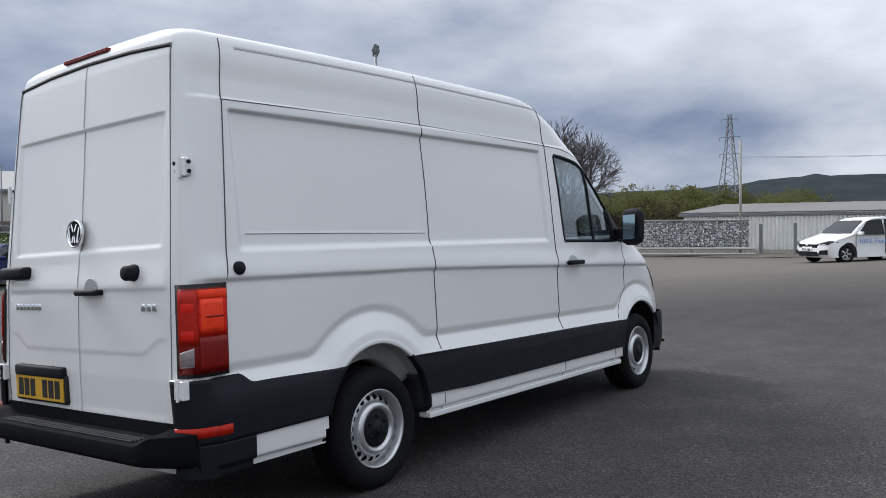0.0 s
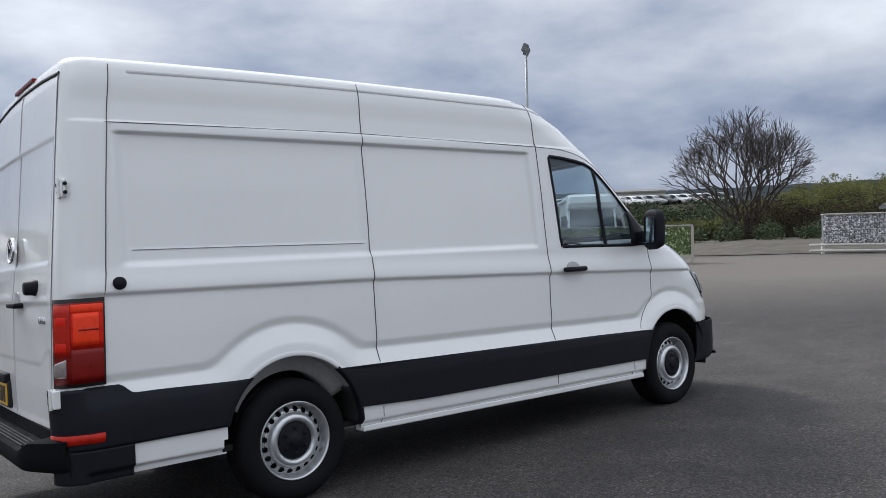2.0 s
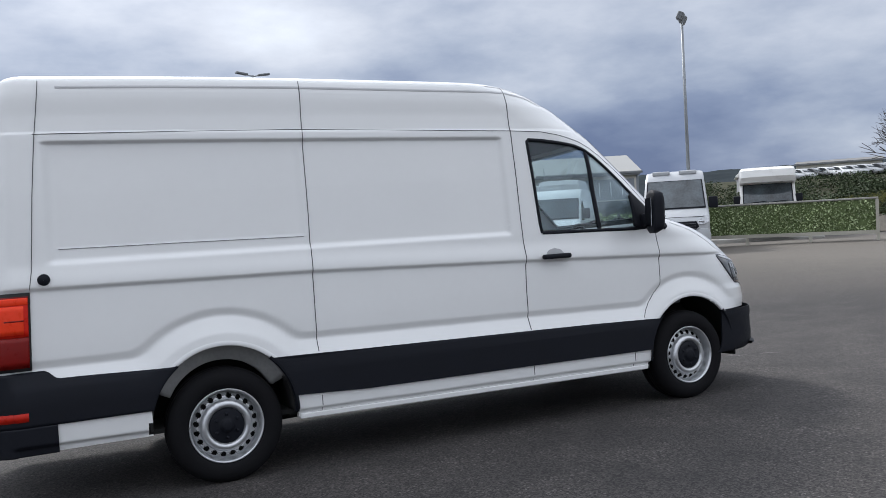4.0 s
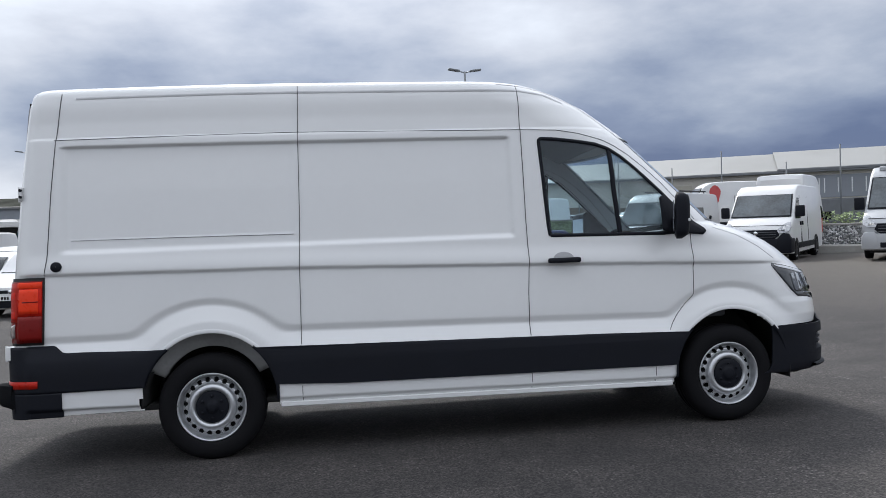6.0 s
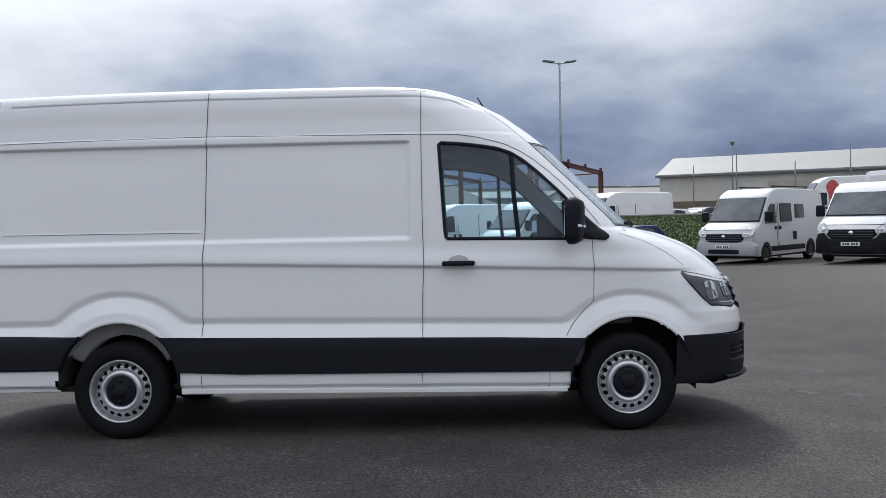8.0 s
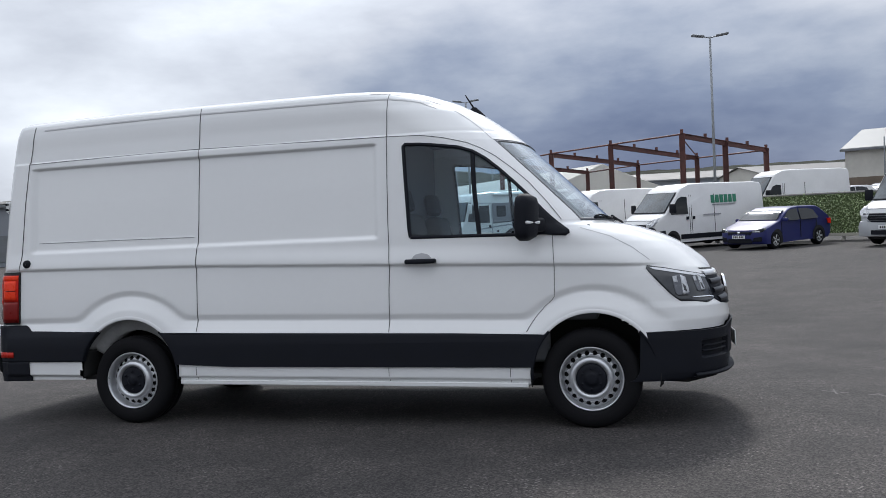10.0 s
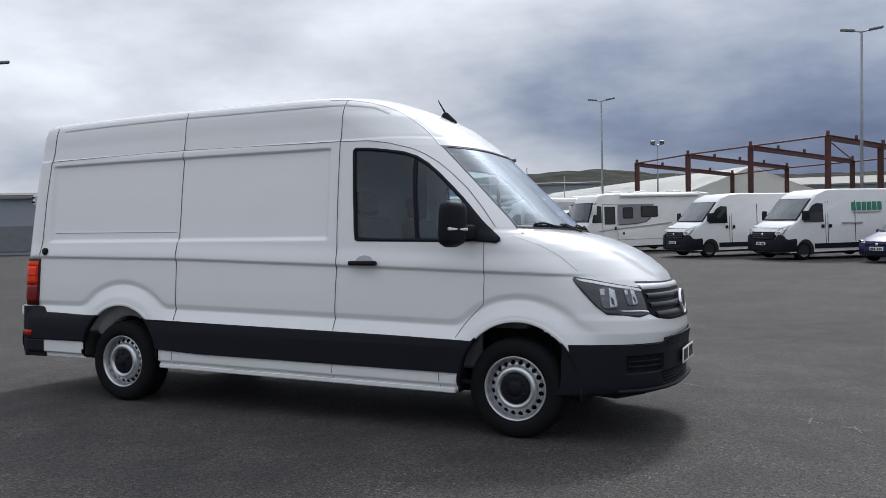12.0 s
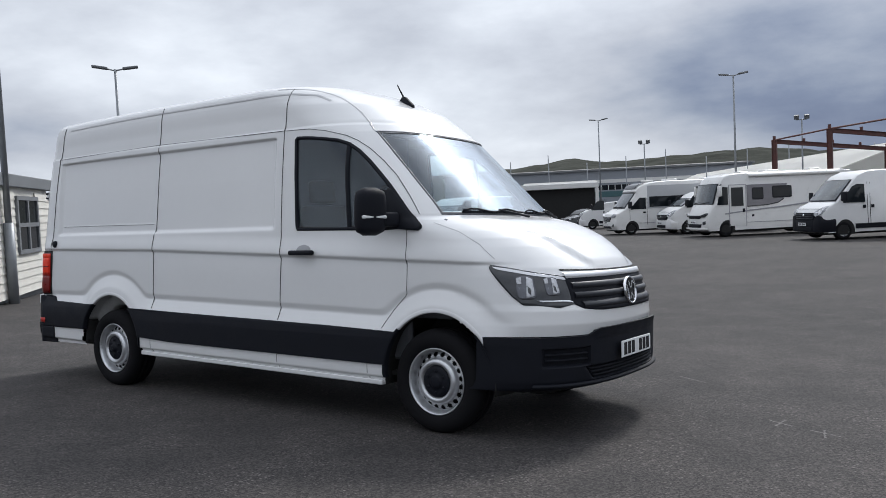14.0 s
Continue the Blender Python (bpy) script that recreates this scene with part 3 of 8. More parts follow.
def wheel(parent, x, sgn, front):
    """A steel wheel with its vented rim, dark hub cap and tyre; its axle lies along y."""
    m = Matrix.Translation((x, sgn * 0.93, 0.345)) @ (Matrix.Identity(4) if sgn < 0 else Matrix.Rotation(math.pi, 4, "Z"))
    bm = bmesh.new()
    lathe(bm, [(0.222, 0.0), (0.236, -0.012), (0.262, -0.022), (0.300, -0.020), (0.330, -0.006), (0.346, 0.022), (0.351, 0.045), (0.352, 0.07), (0.344, 0.073), (0.344, 0.08), (0.353, 0.083), (0.353, 0.12), (0.344, 0.123), (0.344, 0.13), (0.352, 0.133), (0.351, 0.16),
               (0.346, 0.19), (0.325, 0.215), (0.24, 0.225), (0.21, 0.2)], 72)
    bm.transform(m)
    tyre = part("tyre", bm, RUBBER, parent, "black rubber van tyre", True)
    bm = bmesh.new()
    lathe(bm, [(0.205, 0.03), (0.214, -0.004), (0.222, -0.012), (0.226, -0.006), (0.226, 0.03), (0.20, 0.06)], 72)
    lathe(bm, [(0.218, -0.006), (0.211, 0.004), (0.206, 0.030), (0.203, 0.060), (0.198, 0.064), (0.194, 0.060)], 72)
    lathe(bm, [(0.161, 0.036), (0.156, 0.014), (0.148, 0.000), (0.136, -0.008), (0.122, -0.008), (0.112, 0.000), (0.106, 0.016), (0.08, 0.03)], 72)
    # the vented band: a ring with oval holes
    holes, seg = 20, 160
    rr = [0.1990, 0.195, 0.191, 0.186, 0.181, 0.176, 0.171, 0.166, 0.162, 0.1585]
    rings = []
    for j, r in enumerate(rr):
        ring = []
        for i in range(seg):
            a = 2 * math.pi * i / seg
            s = 0.060 - 0.012 * math.sin(math.pi * j / (len(rr) - 1)) - 0.026 * j / (len(rr) - 1)
            ring.append(bm.verts.new((r * math.cos(a), s, r * math.sin(a))))
        rings.append(ring)
    for j in range(len(rr) - 1):
        for i in range(seg):
            ph = (i % 8) - 3.5
            ra = (rr[j] + rr[j + 1]) / 2
            if (ph / 2.55) ** 2 + ((ra - 0.1785) / 0.0165) ** 2 < 1.0:
                continue
            k = (i + 1) % seg
            bm.faces.new((rings[j][i], rings[j][k], rings[j + 1][k], rings[j + 1][i]))
    bm.transform(m)
    part("rim", bm, STEEL, tyre, "silver pressed-steel rim with round vents", True)
    bm = bmesh.new()
    lathe(bm, [(0.215, 0.09), (0.02, 0.09)], 40)
    lathe(bm, [(0.07, 0.05), (0.07, 0.10)], 24)
    bm.transform(m)
    part("brake_disc", bm, DARK, tyre)
    bm = bmesh.new()
    cap = [(0.110, 0.022), (0.106, 0.006), (0.096, 0.002), (0.082, 0.0), (0.05, -0.004), (0.036, -0.010), (0.032, -0.022), (0.024, -0.026), (0.001, -0.026)]
    if front:
        cap = [(0.110, 0.022), (0.106, 0.002), (0.094, -0.006), (0.07, -0.008), (0.046, -0.004), (0.042, -0.014), (0.032, -0.018), (0.001, -0.018)]
    lathe(bm, cap, 48)
    for k in range(6):
        a = 2 * math.pi * (k + 0.5) / 6
        cyl(bm, (0.072 * math.cos(a), 0.004, 0.072 * math.sin(a)), (0.072 * math.cos(a), -0.012, 0.072 * math.sin(a)), 0.012, 0.010, 6)
    bm.transform(m)
    part("hub_cap", bm, PLASTIC, tyre, "dull black hub cap", True)
    return tyre


def wheel_well(parent, arch, sgn):
    ax, az, r = arch
    mat = LINER if arch is ARCH_R else DARK
    bm = bmesh.new()
    rows = []
    for i in range(25):
        a = math.pi * (0.14 + 0.72 * i / 24) if arch is ARCH_R else math.pi * (-0.06 + 1.12 * i / 24)
        row = []
        for dr, yy in ((0.004, 0.952), (-0.002, 0.945), (-0.004, 0.862), (-0.014, 0.852), (-0.098, 0.846), (-0.10, 0.72), (-0.03, 0.45)) if arch is ARCH_R else ((0.006, 0.948), (0.012, 0.90), (0.03, 0.80), (0.03, 0.45)):
            row.append((ax + (r + dr) * math.cos(a), sgn * yy, az + (r + dr) * math.sin(a)))
        rows.append(row)
    grid_faces(bm, rows)
    thicken(bm, 0.006)
    part("wheel_arch_liner", bm, mat, parent, "pale grey inner wheel arch" if arch is ARCH_R else "", True)
    if arch is ARCH_R:
        for lo, hi in ((-0.02, 0.15), (0.85, 1.02)):
            bm = bmesh.new()
            grid_faces(bm, [[(ax + (r + dr) * math.cos(a), sgn * yy, az + (r + dr) * math.sin(a)) for dr, yy in ((0.0, 0.945), (-0.02, 0.90), (-0.02, 0.45))] for a in [math.pi * (lo + (hi - lo) * i / 8) for i in range(9)]])
            thicken(bm, 0.006)
            part("arch_lower_liner", bm, DARK, parent, "", True)
    bm = bmesh.new()
    box(bm, (ax - r - 0.06, sgn * 0.45 - 0.02, 0.34), (ax + r + 0.06, sgn * 0.45 + 0.02, az + r))
    part("inner_wheel_panel", bm, DARK, parent)
    # rolled lip of the body round the opening
    bm = bmesh.new()
    rows = []
    for i in range(49):
        a = math.pi * (0.985 - 0.97 * i / 48)
        row = []
        for dr, o in ((-0.007, -0.022), (-0.006, -0.001), (-0.001, 0.0018), (0.020, 0.0016), (0.027, -0.002)):
            x, z = ax + (r + dr) * math.cos(a), az + (r + dr) * math.sin(a)
            row.append(van_side(x, z, o, sgn))
        if min(p[2] for p in row) > 0.60:
            rows.append(row)
    grid_faces(bm, rows)
    bmesh.ops.recalc_face_normals(bm, faces=list(bm.faces))
    part("arch_lip", bm, WHITE, parent, "", True)


def arc_pts(arch, a0, a1, n, dr=0.0):
    ax, az, r = arch
    return [(ax + (r + dr) * math.cos(radians(a0 + (a1 - a0) * i / n)), az + (r + dr) * math.sin(radians(a0 + (a1 - a0) * i / n))) for i in range(n + 1)]


def build_van():
    van = empty("panel_van", SLOPE @ pose(0, -0.03, 0), "large white high-roof panel van with black lower cladding", "van")
    part("body", van_body(), WHITE, van, "glossy white painted steel body", True)
    for sgn in (-1, 1):
        for arch in (ARCH_F, ARCH_R):
            wheel_well(van, arch, sgn)
        for x, f in ((0.0, False), (3.64, True)):
            wheel(van, x, sgn, f)
        # side door window: two panes behind a black frame
        for nm, poly in (("side_window", [p for p in WINDOW if p[0] < 2.86] + [(2.85, 1.70)]), ("quarter_window", None)):
            if poly is None:
                poly = [(2.878, 1.385), (2.85, 1.70), (2.84, 2.008), (2.93, 1.952), (3.03, 1.868), (3.13, 1.772), (3.22, 1.682), (3.33, 1.56), (3.42, 1.44), (3.42, 1.39), (3.2, 1.378)]
            else:
                poly = [(2.362, 1.392), (2.352, 1.45), (2.318, 2.075), (2.335, 2.09), (2.45, 2.083), (2.60, 2.064), (2.74, 2.042), (2.84, 2.008), (2.85, 1.70), (2.878, 1.385)]
            bm = bmesh.new()
            skin_sheet(bm, poly, -0.010, sgn)
            ob = part(nm, bm, SIDE_GLASS, van, "tinted cab door glass", True)
            ob.visible_shadow = False
        bm = bmesh.new()
        ribbon(bm, finer(WINDOW, 0.02, True), 0.024, 0.003, sgn, thick=0.014)
        part("window_frame", bm, PLASTIC, van, "black rubber window surround", True)
        bm = bmesh.new()
        ribbon(bm, finer([(2.842, 2.01), (2.852, 1.70), (2.880, 1.385)]), 0.032, 0.0, sgn, thick=0.012)
        part("window_divider", bm, PLASTIC, van, "", True)
        # panel gaps
        seams = [
            [(0.600, 0.73), (0.606, 1.25), (0.618, 1.6), (0.625, 2.14), (0.634, 2.40), (0.636, 2.50)],
            [(2.178, 0.70), (2.183, 1.0), (2.196, 1.20), (2.190, 1.5), (2.190, 2.16), (2.193, 2.40), (2.194, 2.50)],
            [(-1.02, 1.26), (-1.005, 1.36), (-0.975, 1.8), (-0.945, 2.15), (-0.918, 2.40), (-0.91, 2.49)],
            [(-0.955, 2.158), (0.6, 2.174), (2.19, 2.158), (2.45, 2.150), (2.615, 2.123), (2.80, 2.075), (2.90, 2.03), (3.0, 1.968), (3.12, 1.872), (3.24, 1.760), (3.30, 1.690), (3.37, 1.608), (3.43, 1.53), (3.47, 1.475)],
            [(3.405, 1.40), (3.408, 1.25), (3.412, 1.16), (3.404, 0.93), (3.385, 0.905), (3.335, 0.862), (3.275, 0.797), (3.228, 0.733), (3.200, 0.685)],
            [(-0.86, 1.480), (-0.2, 1.478), (0.575, 1.472)],
            [(3.60, 1.412), (3.80, 1.345), (3.95, 1.262), (4.07, 1.165)],
            [(0.597, 0.455), (0.597, 0.33)], [(2.172, 0.44), (2.172, 0.318)], [(3.075, 0.43), (3.075, 0.31)],
        ]
        for s in seams:
            bm = bmesh.new()
            fine = (s[0][0] < 0 and s[0][1] < 1.6 and s[-1][0] > 0) or s[0][0] == 3.60
            ribbon(bm, finer(s, 0.03), 0.0036 if fine else 0.0040, 0.0024 if s[-1][1] < 2.2 else 0.0045, sgn, thick=0.006)
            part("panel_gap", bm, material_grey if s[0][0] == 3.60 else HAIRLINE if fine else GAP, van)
        # roof-side channel: its shade is drawn as a grey strip on the skin
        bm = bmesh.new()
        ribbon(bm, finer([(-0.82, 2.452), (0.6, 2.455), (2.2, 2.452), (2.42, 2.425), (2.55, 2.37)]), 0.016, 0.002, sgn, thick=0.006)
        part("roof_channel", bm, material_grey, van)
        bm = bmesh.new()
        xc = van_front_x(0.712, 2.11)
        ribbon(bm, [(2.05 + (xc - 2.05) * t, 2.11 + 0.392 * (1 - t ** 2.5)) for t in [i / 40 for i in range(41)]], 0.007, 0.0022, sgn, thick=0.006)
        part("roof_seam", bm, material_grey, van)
        # black cladding, white sill below it
        mid = [(x, z) for x, z in arc_pts(ARCH_R, 8, 49.5, 12, -0.010)] + [(x, z) for x, z in arc_pts(ARCH_F, 136, 172, 12, -0.010)]
        bm = bmesh.new()
        skin_sheet(bm, mid, 0.014, sgn, 0.02, 0.02)
        part("side_cladding", bm, PLASTIC, van, "textured black plastic cladding", False)
        def clad_pt(u, z, out):
            # u runs from the wheel arch (0) along the side to the corner (0.8) and round it (1)
            r, w, tail = 0.11, lerp_table(V_W, z), lerp_table(V_TAIL, z)
            if u <= 0.8:
                x1, x0 = tail + r, -math.sqrt(max(0.0, (ARCH_R[2] - 0.010) ** 2 - max(0.0, z - ARCH_R[1]) ** 2))
                if z < 0.505:
                    x0 = -0.925
                x = x0 + (x1 - x0) * u / 0.8
                return van_side(x, z, out, sgn)
            a = (u - 0.8) / 0.2 * math.pi / 2
            k = 0.021
            return (tail + r - (r + out + k) * math.sin(a), sgn * (w - r + (r + out + k) * math.cos(a)), z)
        for nm, z0, z1 in (("rear_cladding", 0.505, 0.80), ("bumper_corner", 0.345, 0.5045)):
            bm = bmesh.new()
            rows = []
            for j in range(17):
                t = j / 16
                row = []
                for i in range(49):
                    u = i / 48
                    hi = z1
                    if nm == "rear_cladding":
                        x = clad_pt(u, 0.7, 0)[0]
                        hi = 0.744 + (0.012 * step(-0.40, -0.90, x) if False else 0.012 * step(0.40, 0.90, -x)) + 0.05 * step(0.915, 1.005, -x)
                    row.append(clad_pt(u, z0 + (hi - z0) * t, 0.012))
                rows.append(row)
            grid_faces(bm, rows)
            bmesh.ops.recalc_face_normals(bm, faces=list(bm.faces))
            thicken(bm, -0.016)
            part(nm, bm, PLASTIC, van, "textured black plastic cladding", True)
        for arch, spans in ((ARCH_R, ((-4, 50), (128, 166))), (ARCH_F, ((134, 184), (-4, 44)))):
            for a0, a1 in spans:
                bm = bmesh.new()
                rows = []
                for i in range(15):
                    a = radians(a0 + (a1 - a0) * i / 14)
                    rows.append([van_side(arch[0] + (arch[2] + dr) * math.cos(a), arch[1] + (arch[2] + dr) * math.sin(a), o, sgn) for dr, o in ((-0.014, -0.03), (-0.012, 0.010), (-0.006, 0.0145), (0.006, 0.0145))])
                grid_faces(bm, rows)
                bmesh.ops.recalc_face_normals(bm, faces=list(bm.faces))
                part("cladding_lip", bm, PLASTIC, van, "", True)
        bm = bmesh.new()
        grid_faces(bm, [[clad_pt(0.725 + 0.265 * i / 20, z, o) for i in range(21)] for z, o in ((0.540, 0.010), (0.541, 0.0168), (0.587, 0.0168), (0.588, 0.010))])
        bmesh.ops.recalc_face_normals(bm, faces=list(bm.faces))
        part("side_reflector", bm, MID_RED, van, "orange-red reflector strip", True)
        bm = bmesh.new()
        box(bm, (0.45, sgn * 0.92 - 0.047, -0.014), (3.20, sgn * 0.92 + 0.047, 0.022), 0.006, 1, Matrix.Translation((0, 0, 0.338)) @ Matrix.Rotation(radians(0.65), 4, "Y"))
        part("sill_flange", bm, WHITE, van)
        # round cap on the rear quarter
        bm = bmesh.new()
        lathe(bm, [(0.033, 0.012), (0.033, -0.012), (0.028, -0.018), (0.001, -0.020)], 28)
        p = van_side(-0.945, 1.312, 0.0, sgn)
        bm.transform(Matrix.Translation(p) @ (Matrix.Identity(4) if sgn < 0 else Matrix.Rotation(math.pi, 4, "Z")))
        part("round_cap", bm, PLASTIC, van, "round black plastic cap", True)
        # tail lamp: red above, dark red below, wrapped round the corner
        def tail_pt(u, z, out):
            r, w, tail = 0.11, lerp_table(V_W, z), lerp_table(V_TAIL, z)
            if u < 0.5:
                t = u / 0.5
                return (tail + r + (0.105) * (1 - t), sgn * (w + out), z)
            a = (u - 0.5) / 0.5 * math.pi / 2
            return (tail + r - (r + out) * math.sin(a), sgn * (w - r + (r + out) * math.cos(a)), z)
        lamp = None
        for nm, u0, u1, z0, z1, o, mt, label in (
                ("tail_lamp", 0.0, 0.93, 0.815, 1.248, 0.010, SEAM, "red tail lamp with dark lower section"),
                ("lamp_base", 0.045, 0.885, 0.832, 1.228, 0.015, DARK_RED, ""),
                ("upper_lens", 0.055, 0.645, 1.003, 1.220, 0.019, RED_LENS, "red lens"),
                ("lens_crown", 0.055, 0.645, 1.180, 1.220, 0.0205, ORANGE_LENS, "orange-red lens"),
                ("bright_lens", 0.16, 0.62, 1.018, 1.176, 0.0215, ORANGE_LENS, "orange-red lens"),
                ("lens_band", 0.16, 0.56, 1.088, 1.099, 0.0235, DARK_RED, ""),
                ("lower_lens", 0.055, 0.64, 0.842, 1.000, 0.021, DARK_RED, "dark red lens"),
                ("inner_lens", 0.65, 0.875, 0.965, 1.218, 0.019, MID_RED, ""),
                ("inner_spot", 0.70, 0.84, 1.105, 1.165, 0.020, RED_LENS, ""),
                ("inner_spot", 0.70, 0.84, 0.985, 1.040, 0.020, RED_LENS, ""),
                ("reversing_lens", 0.70, 0.865, 0.865, 0.955, 0.022, CLEAR_LENS, "clear reversing lens")):
            bm = bmesh.new()
            rows = []
            for j in range(7):
                z = z0 + (z1 - z0) * j / 6
                slant = 0.022 if nm == "reversing_lens" and j > 3 else 0.0
                rows.append([tail_pt(u0 + (u1 - u0) * i / 16, z - slant * (j - 3) / 3 * i / 16, o + (0.003 * math.sin(math.pi * j / 6) if mt is not SEAM else 0)) for i in range(17)])
            grid_faces(bm, rows)
            bmesh.ops.recalc_face_normals(bm, faces=list(bm.faces))
            thicken(bm, -0.010)
            ob = part(nm, bm, mt, van if lamp is None else lamp, label, True)
            lamp = lamp or ob
        # rear door hinges
        for hz in (1.80, 0.765):
            bm = bmesh.new()
            hx, hy = lerp_table(V_TAIL, hz), lerp_table(V_W, hz)
            out = 0.014 if hz < 1 else -0.022
            box(bm, (hx - 0.016 - out, sgn * (hy - 0.07) - 0.055, hz - 0.045), (hx + 0.03, sgn * (hy - 0.07) + 0.055, hz + 0.045), 0.005, 1)
            if hz > 1:
                box(bm, (hx - 0.010 - out, sgn * (hy - 0.012) - 0.014 - out * 0.5, hz - 0.04), (hx + 0.030, sgn * (hy - 0.012) + 0.010 + out * 0.3, hz + 0.04), 0.005, 1)
            cyl(bm, (hx - 0.018 - out, sgn * (hy - 0.055), hz - 0.05), (hx - 0.018 - out, sgn * (hy - 0.055), hz + 0.05), 0.009, seg=10)
            hinge = part("door_hinge", bm, WHITE, van, "white exposed rear door hinge", False)
            for dz in (-0.02, 0.02):
                bm = bmesh.new()
                cyl(bm, (hx - 0.010 - out, sgn * (hy - 0.095), hz + dz), (hx - 0.021 - out, sgn * (hy - 0.095), hz + dz), 0.010, seg=8)
                part("bolt", bm, PLASTIC, hinge)
            for dz in (-0.022, 0.022):
                bm = bmesh.new()
                cyl(bm, (hx + 0.022, sgn * (hy - 0.02), hz + dz), (hx + 0.022, sgn * (hy - 0.002), hz + dz), 0.010, seg=8)
                part("bolt", bm, PLASTIC, hinge)
        # cab door handle
        bm = bmesh.new()
        y0 = van_side(2.44, 1.215, 0, sgn)[1]
        box(bm, (2.325, min(y0, y0 + sgn * 0.05), 1.196), (2.560, max(y0, y0 + sgn * 0.05), 1.232), 0.014, 3)
        handle = part("door_handle", bm, PLASTIC, van, "black bar door handle", True)
        # the cup above the handle is a flat sheet, greyed for its shade
        bm = bmesh.new()
        pts = [(0.075 * math.cos(a) + 2.445, 1.225 + 0.050 * math.sin(a)) for a in [math.pi * i / 12 for i in range(13)]]
        skin_sheet(bm, pts, 0.003, sgn, 0.01, 0.006)
        part("handle_recess", bm, RECESS_SHADE, handle, "moulded recess with its shade coloured grey")
        # door mirror on its black triangular foot
        bm = bmesh.new()
        foot = [(3.20, 1.385), (3.20, 1.66), (3.235, 1.665), (3.33, 1.575), (3.44, 1.468), (3.525, 1.402), (3.53, 1.375), (3.50, 1.360), (3.40, 1.362)]
        skin_sheet(bm, foot, 0.016, sgn, 0.02, 0.02)
        toe = Matrix.Translation((3.225, sgn * 1.105, 0)) @ Matrix.Rotation(radians(sgn * 22), 4, "Z") @ Matrix.Translation((-3.25, -sgn * 1.105, 0))
        mirror = part("door_mirror", bm, PLASTIC, van, "large black door mirror with indicator strip", True)
        bm = bmesh.new()
        box(bm, (3.22, 0.90, 1.39), (3.32, 1.03, 1.49), 0.02, 2)
        rows = []
        for i in range(13):
            t = i / 12
            z = 1.330 + 0.325 * t
            k = (1 - abs(2 * t - 1) ** 4) ** 0.35 if 0 < t < 1 else 0.02
            ring = []
            for a in range(16):
                q = 2 * math.pi * a / 16
                c, s = math.cos(q), math.sin(q)
                cx = math.copysign(abs(c) ** 0.6, c) * 0.085 * (1.0 if c > 0 else 0.22)
                sy = math.copysign(abs(s) ** 0.6, s) * 0.112
                ring.append((3.248 + cx * (0.35 + 0.65 * k) + 0.015 * t, 1.105 + sy * (0.4 + 0.6 * k), z))
            rows.append(ring)
        vv = grid_faces(bm, rows, close=True)
        bm.faces.new(vv[0][::-1])
        bm.faces.new(vv[-1])
        bmesh.ops.scale(bm, vec=(1, -sgn if sgn > 0 else 1, 1), verts=[])
        if sgn < 0:
            for v in bm.verts:
                v.co.y = -v.co.y
        bmesh.ops.recalc_face_normals(bm, faces=list(bm.faces))
        bm.transform(toe)
        part("mirror_housing", bm, PLASTIC, mirror, "", True)
        bm = bmesh.new()
        yy = sorted((sgn * 1.01, sgn * 1.196))
        box(bm, (3.240, yy[0], 1.444), (3.338, yy[1], 1.466), 0.008, 2)
        bm.transform(toe)
        part("indicator_strip", bm, PLATE_W, mirror, "pale grey trim strip")
        bm = bmesh.new()
        yy = sorted((sgn * 1.015, sgn * 1.195))
        bm.faces.new([bm.verts.new(q) for q in ((3.2245, yy[0] + 0.015, 1.385), (3.2245, yy[1] - 0.015, 1.385), (3.2345, yy[1] - 0.015, 1.600), (3.2345, yy[0] + 0.015, 1.600))])
        bmesh.ops.recalc_face_normals(bm, faces=list(bm.faces))
        thicken(bm, 0.002)
        bm.transform(toe)
        part("mirror_glass", bm, MIRROR, mirror, "mirror glass")
        # sun visor, seat, cab grab
        bm = bmesh.new()
        yy = sorted((sgn * 0.20, sgn * 0.72))
        box(bm, (2.36, yy[0], 0.72), (2.86, yy[1], 0.98), 0.05, 3)
        seat = part("cab_seat", bm, SEAT, van, "dark fabric cab seat", True)
        bm = bmesh.new()
        box(bm, (-0.06, yy[0], 0.0), (0.08, yy[1], 0.72), 0.05, 3, Matrix.Translation((2.36, 0, 0.88)) @ Matrix.Rotation(radians(-12), 4, "Y"))
        part("backrest", bm, SEAT, seat, "", True)
        bm = bmesh.new()
        box(bm, (-0.04, sgn * 0.46 - 0.13, 0.74), (0.06, sgn * 0.46 + 0.13, 0.93), 0.04, 3, Matrix.Translation((2.36, 0, 0.88)) @ Matrix.Rotation(radians(-12), 4, "Y"))
        part("headrest", bm, SEAT, seat, "", True)
        # headlamp: dark housing wrapped round the corner, daytime strip above
        poly = [(0.00, 1.122), (0.035, 1.128), (0.25, 1.112), (0.55, 1.082), (0.80, 1.060), (1.0, 1.045), (1.02, 0.95), (1.0, 0.855), (0.80, 0.850), (0.55, 0.852), (0.40, 0.868), (0.28, 0.925), (0.12, 1.035)]

        def lamp_pt(u, z, out):
            # u runs from the side tip (x = 4.03) to the inner end (y = 0.60)
            nose, ln, w = lerp_table(V_NOSE, z), lerp_table(V_LEN, z), lerp_table(V_W, z)
            n, m = front_exp(z)
            a0 = math.asin(min(1, max(0.0, (4.03 - (nose - ln)) / ln)) ** (n / 2))
            a1 = math.acos((0.60 / w) ** (m / 2))
            a = a0 + (a1 - a0) * u
            x, y = nose - ln + ln * math.sin(a) ** (2 / n), w * math.cos(a) ** (2 / m)
            k = math.hypot(math.cos(a), math.sin(a))
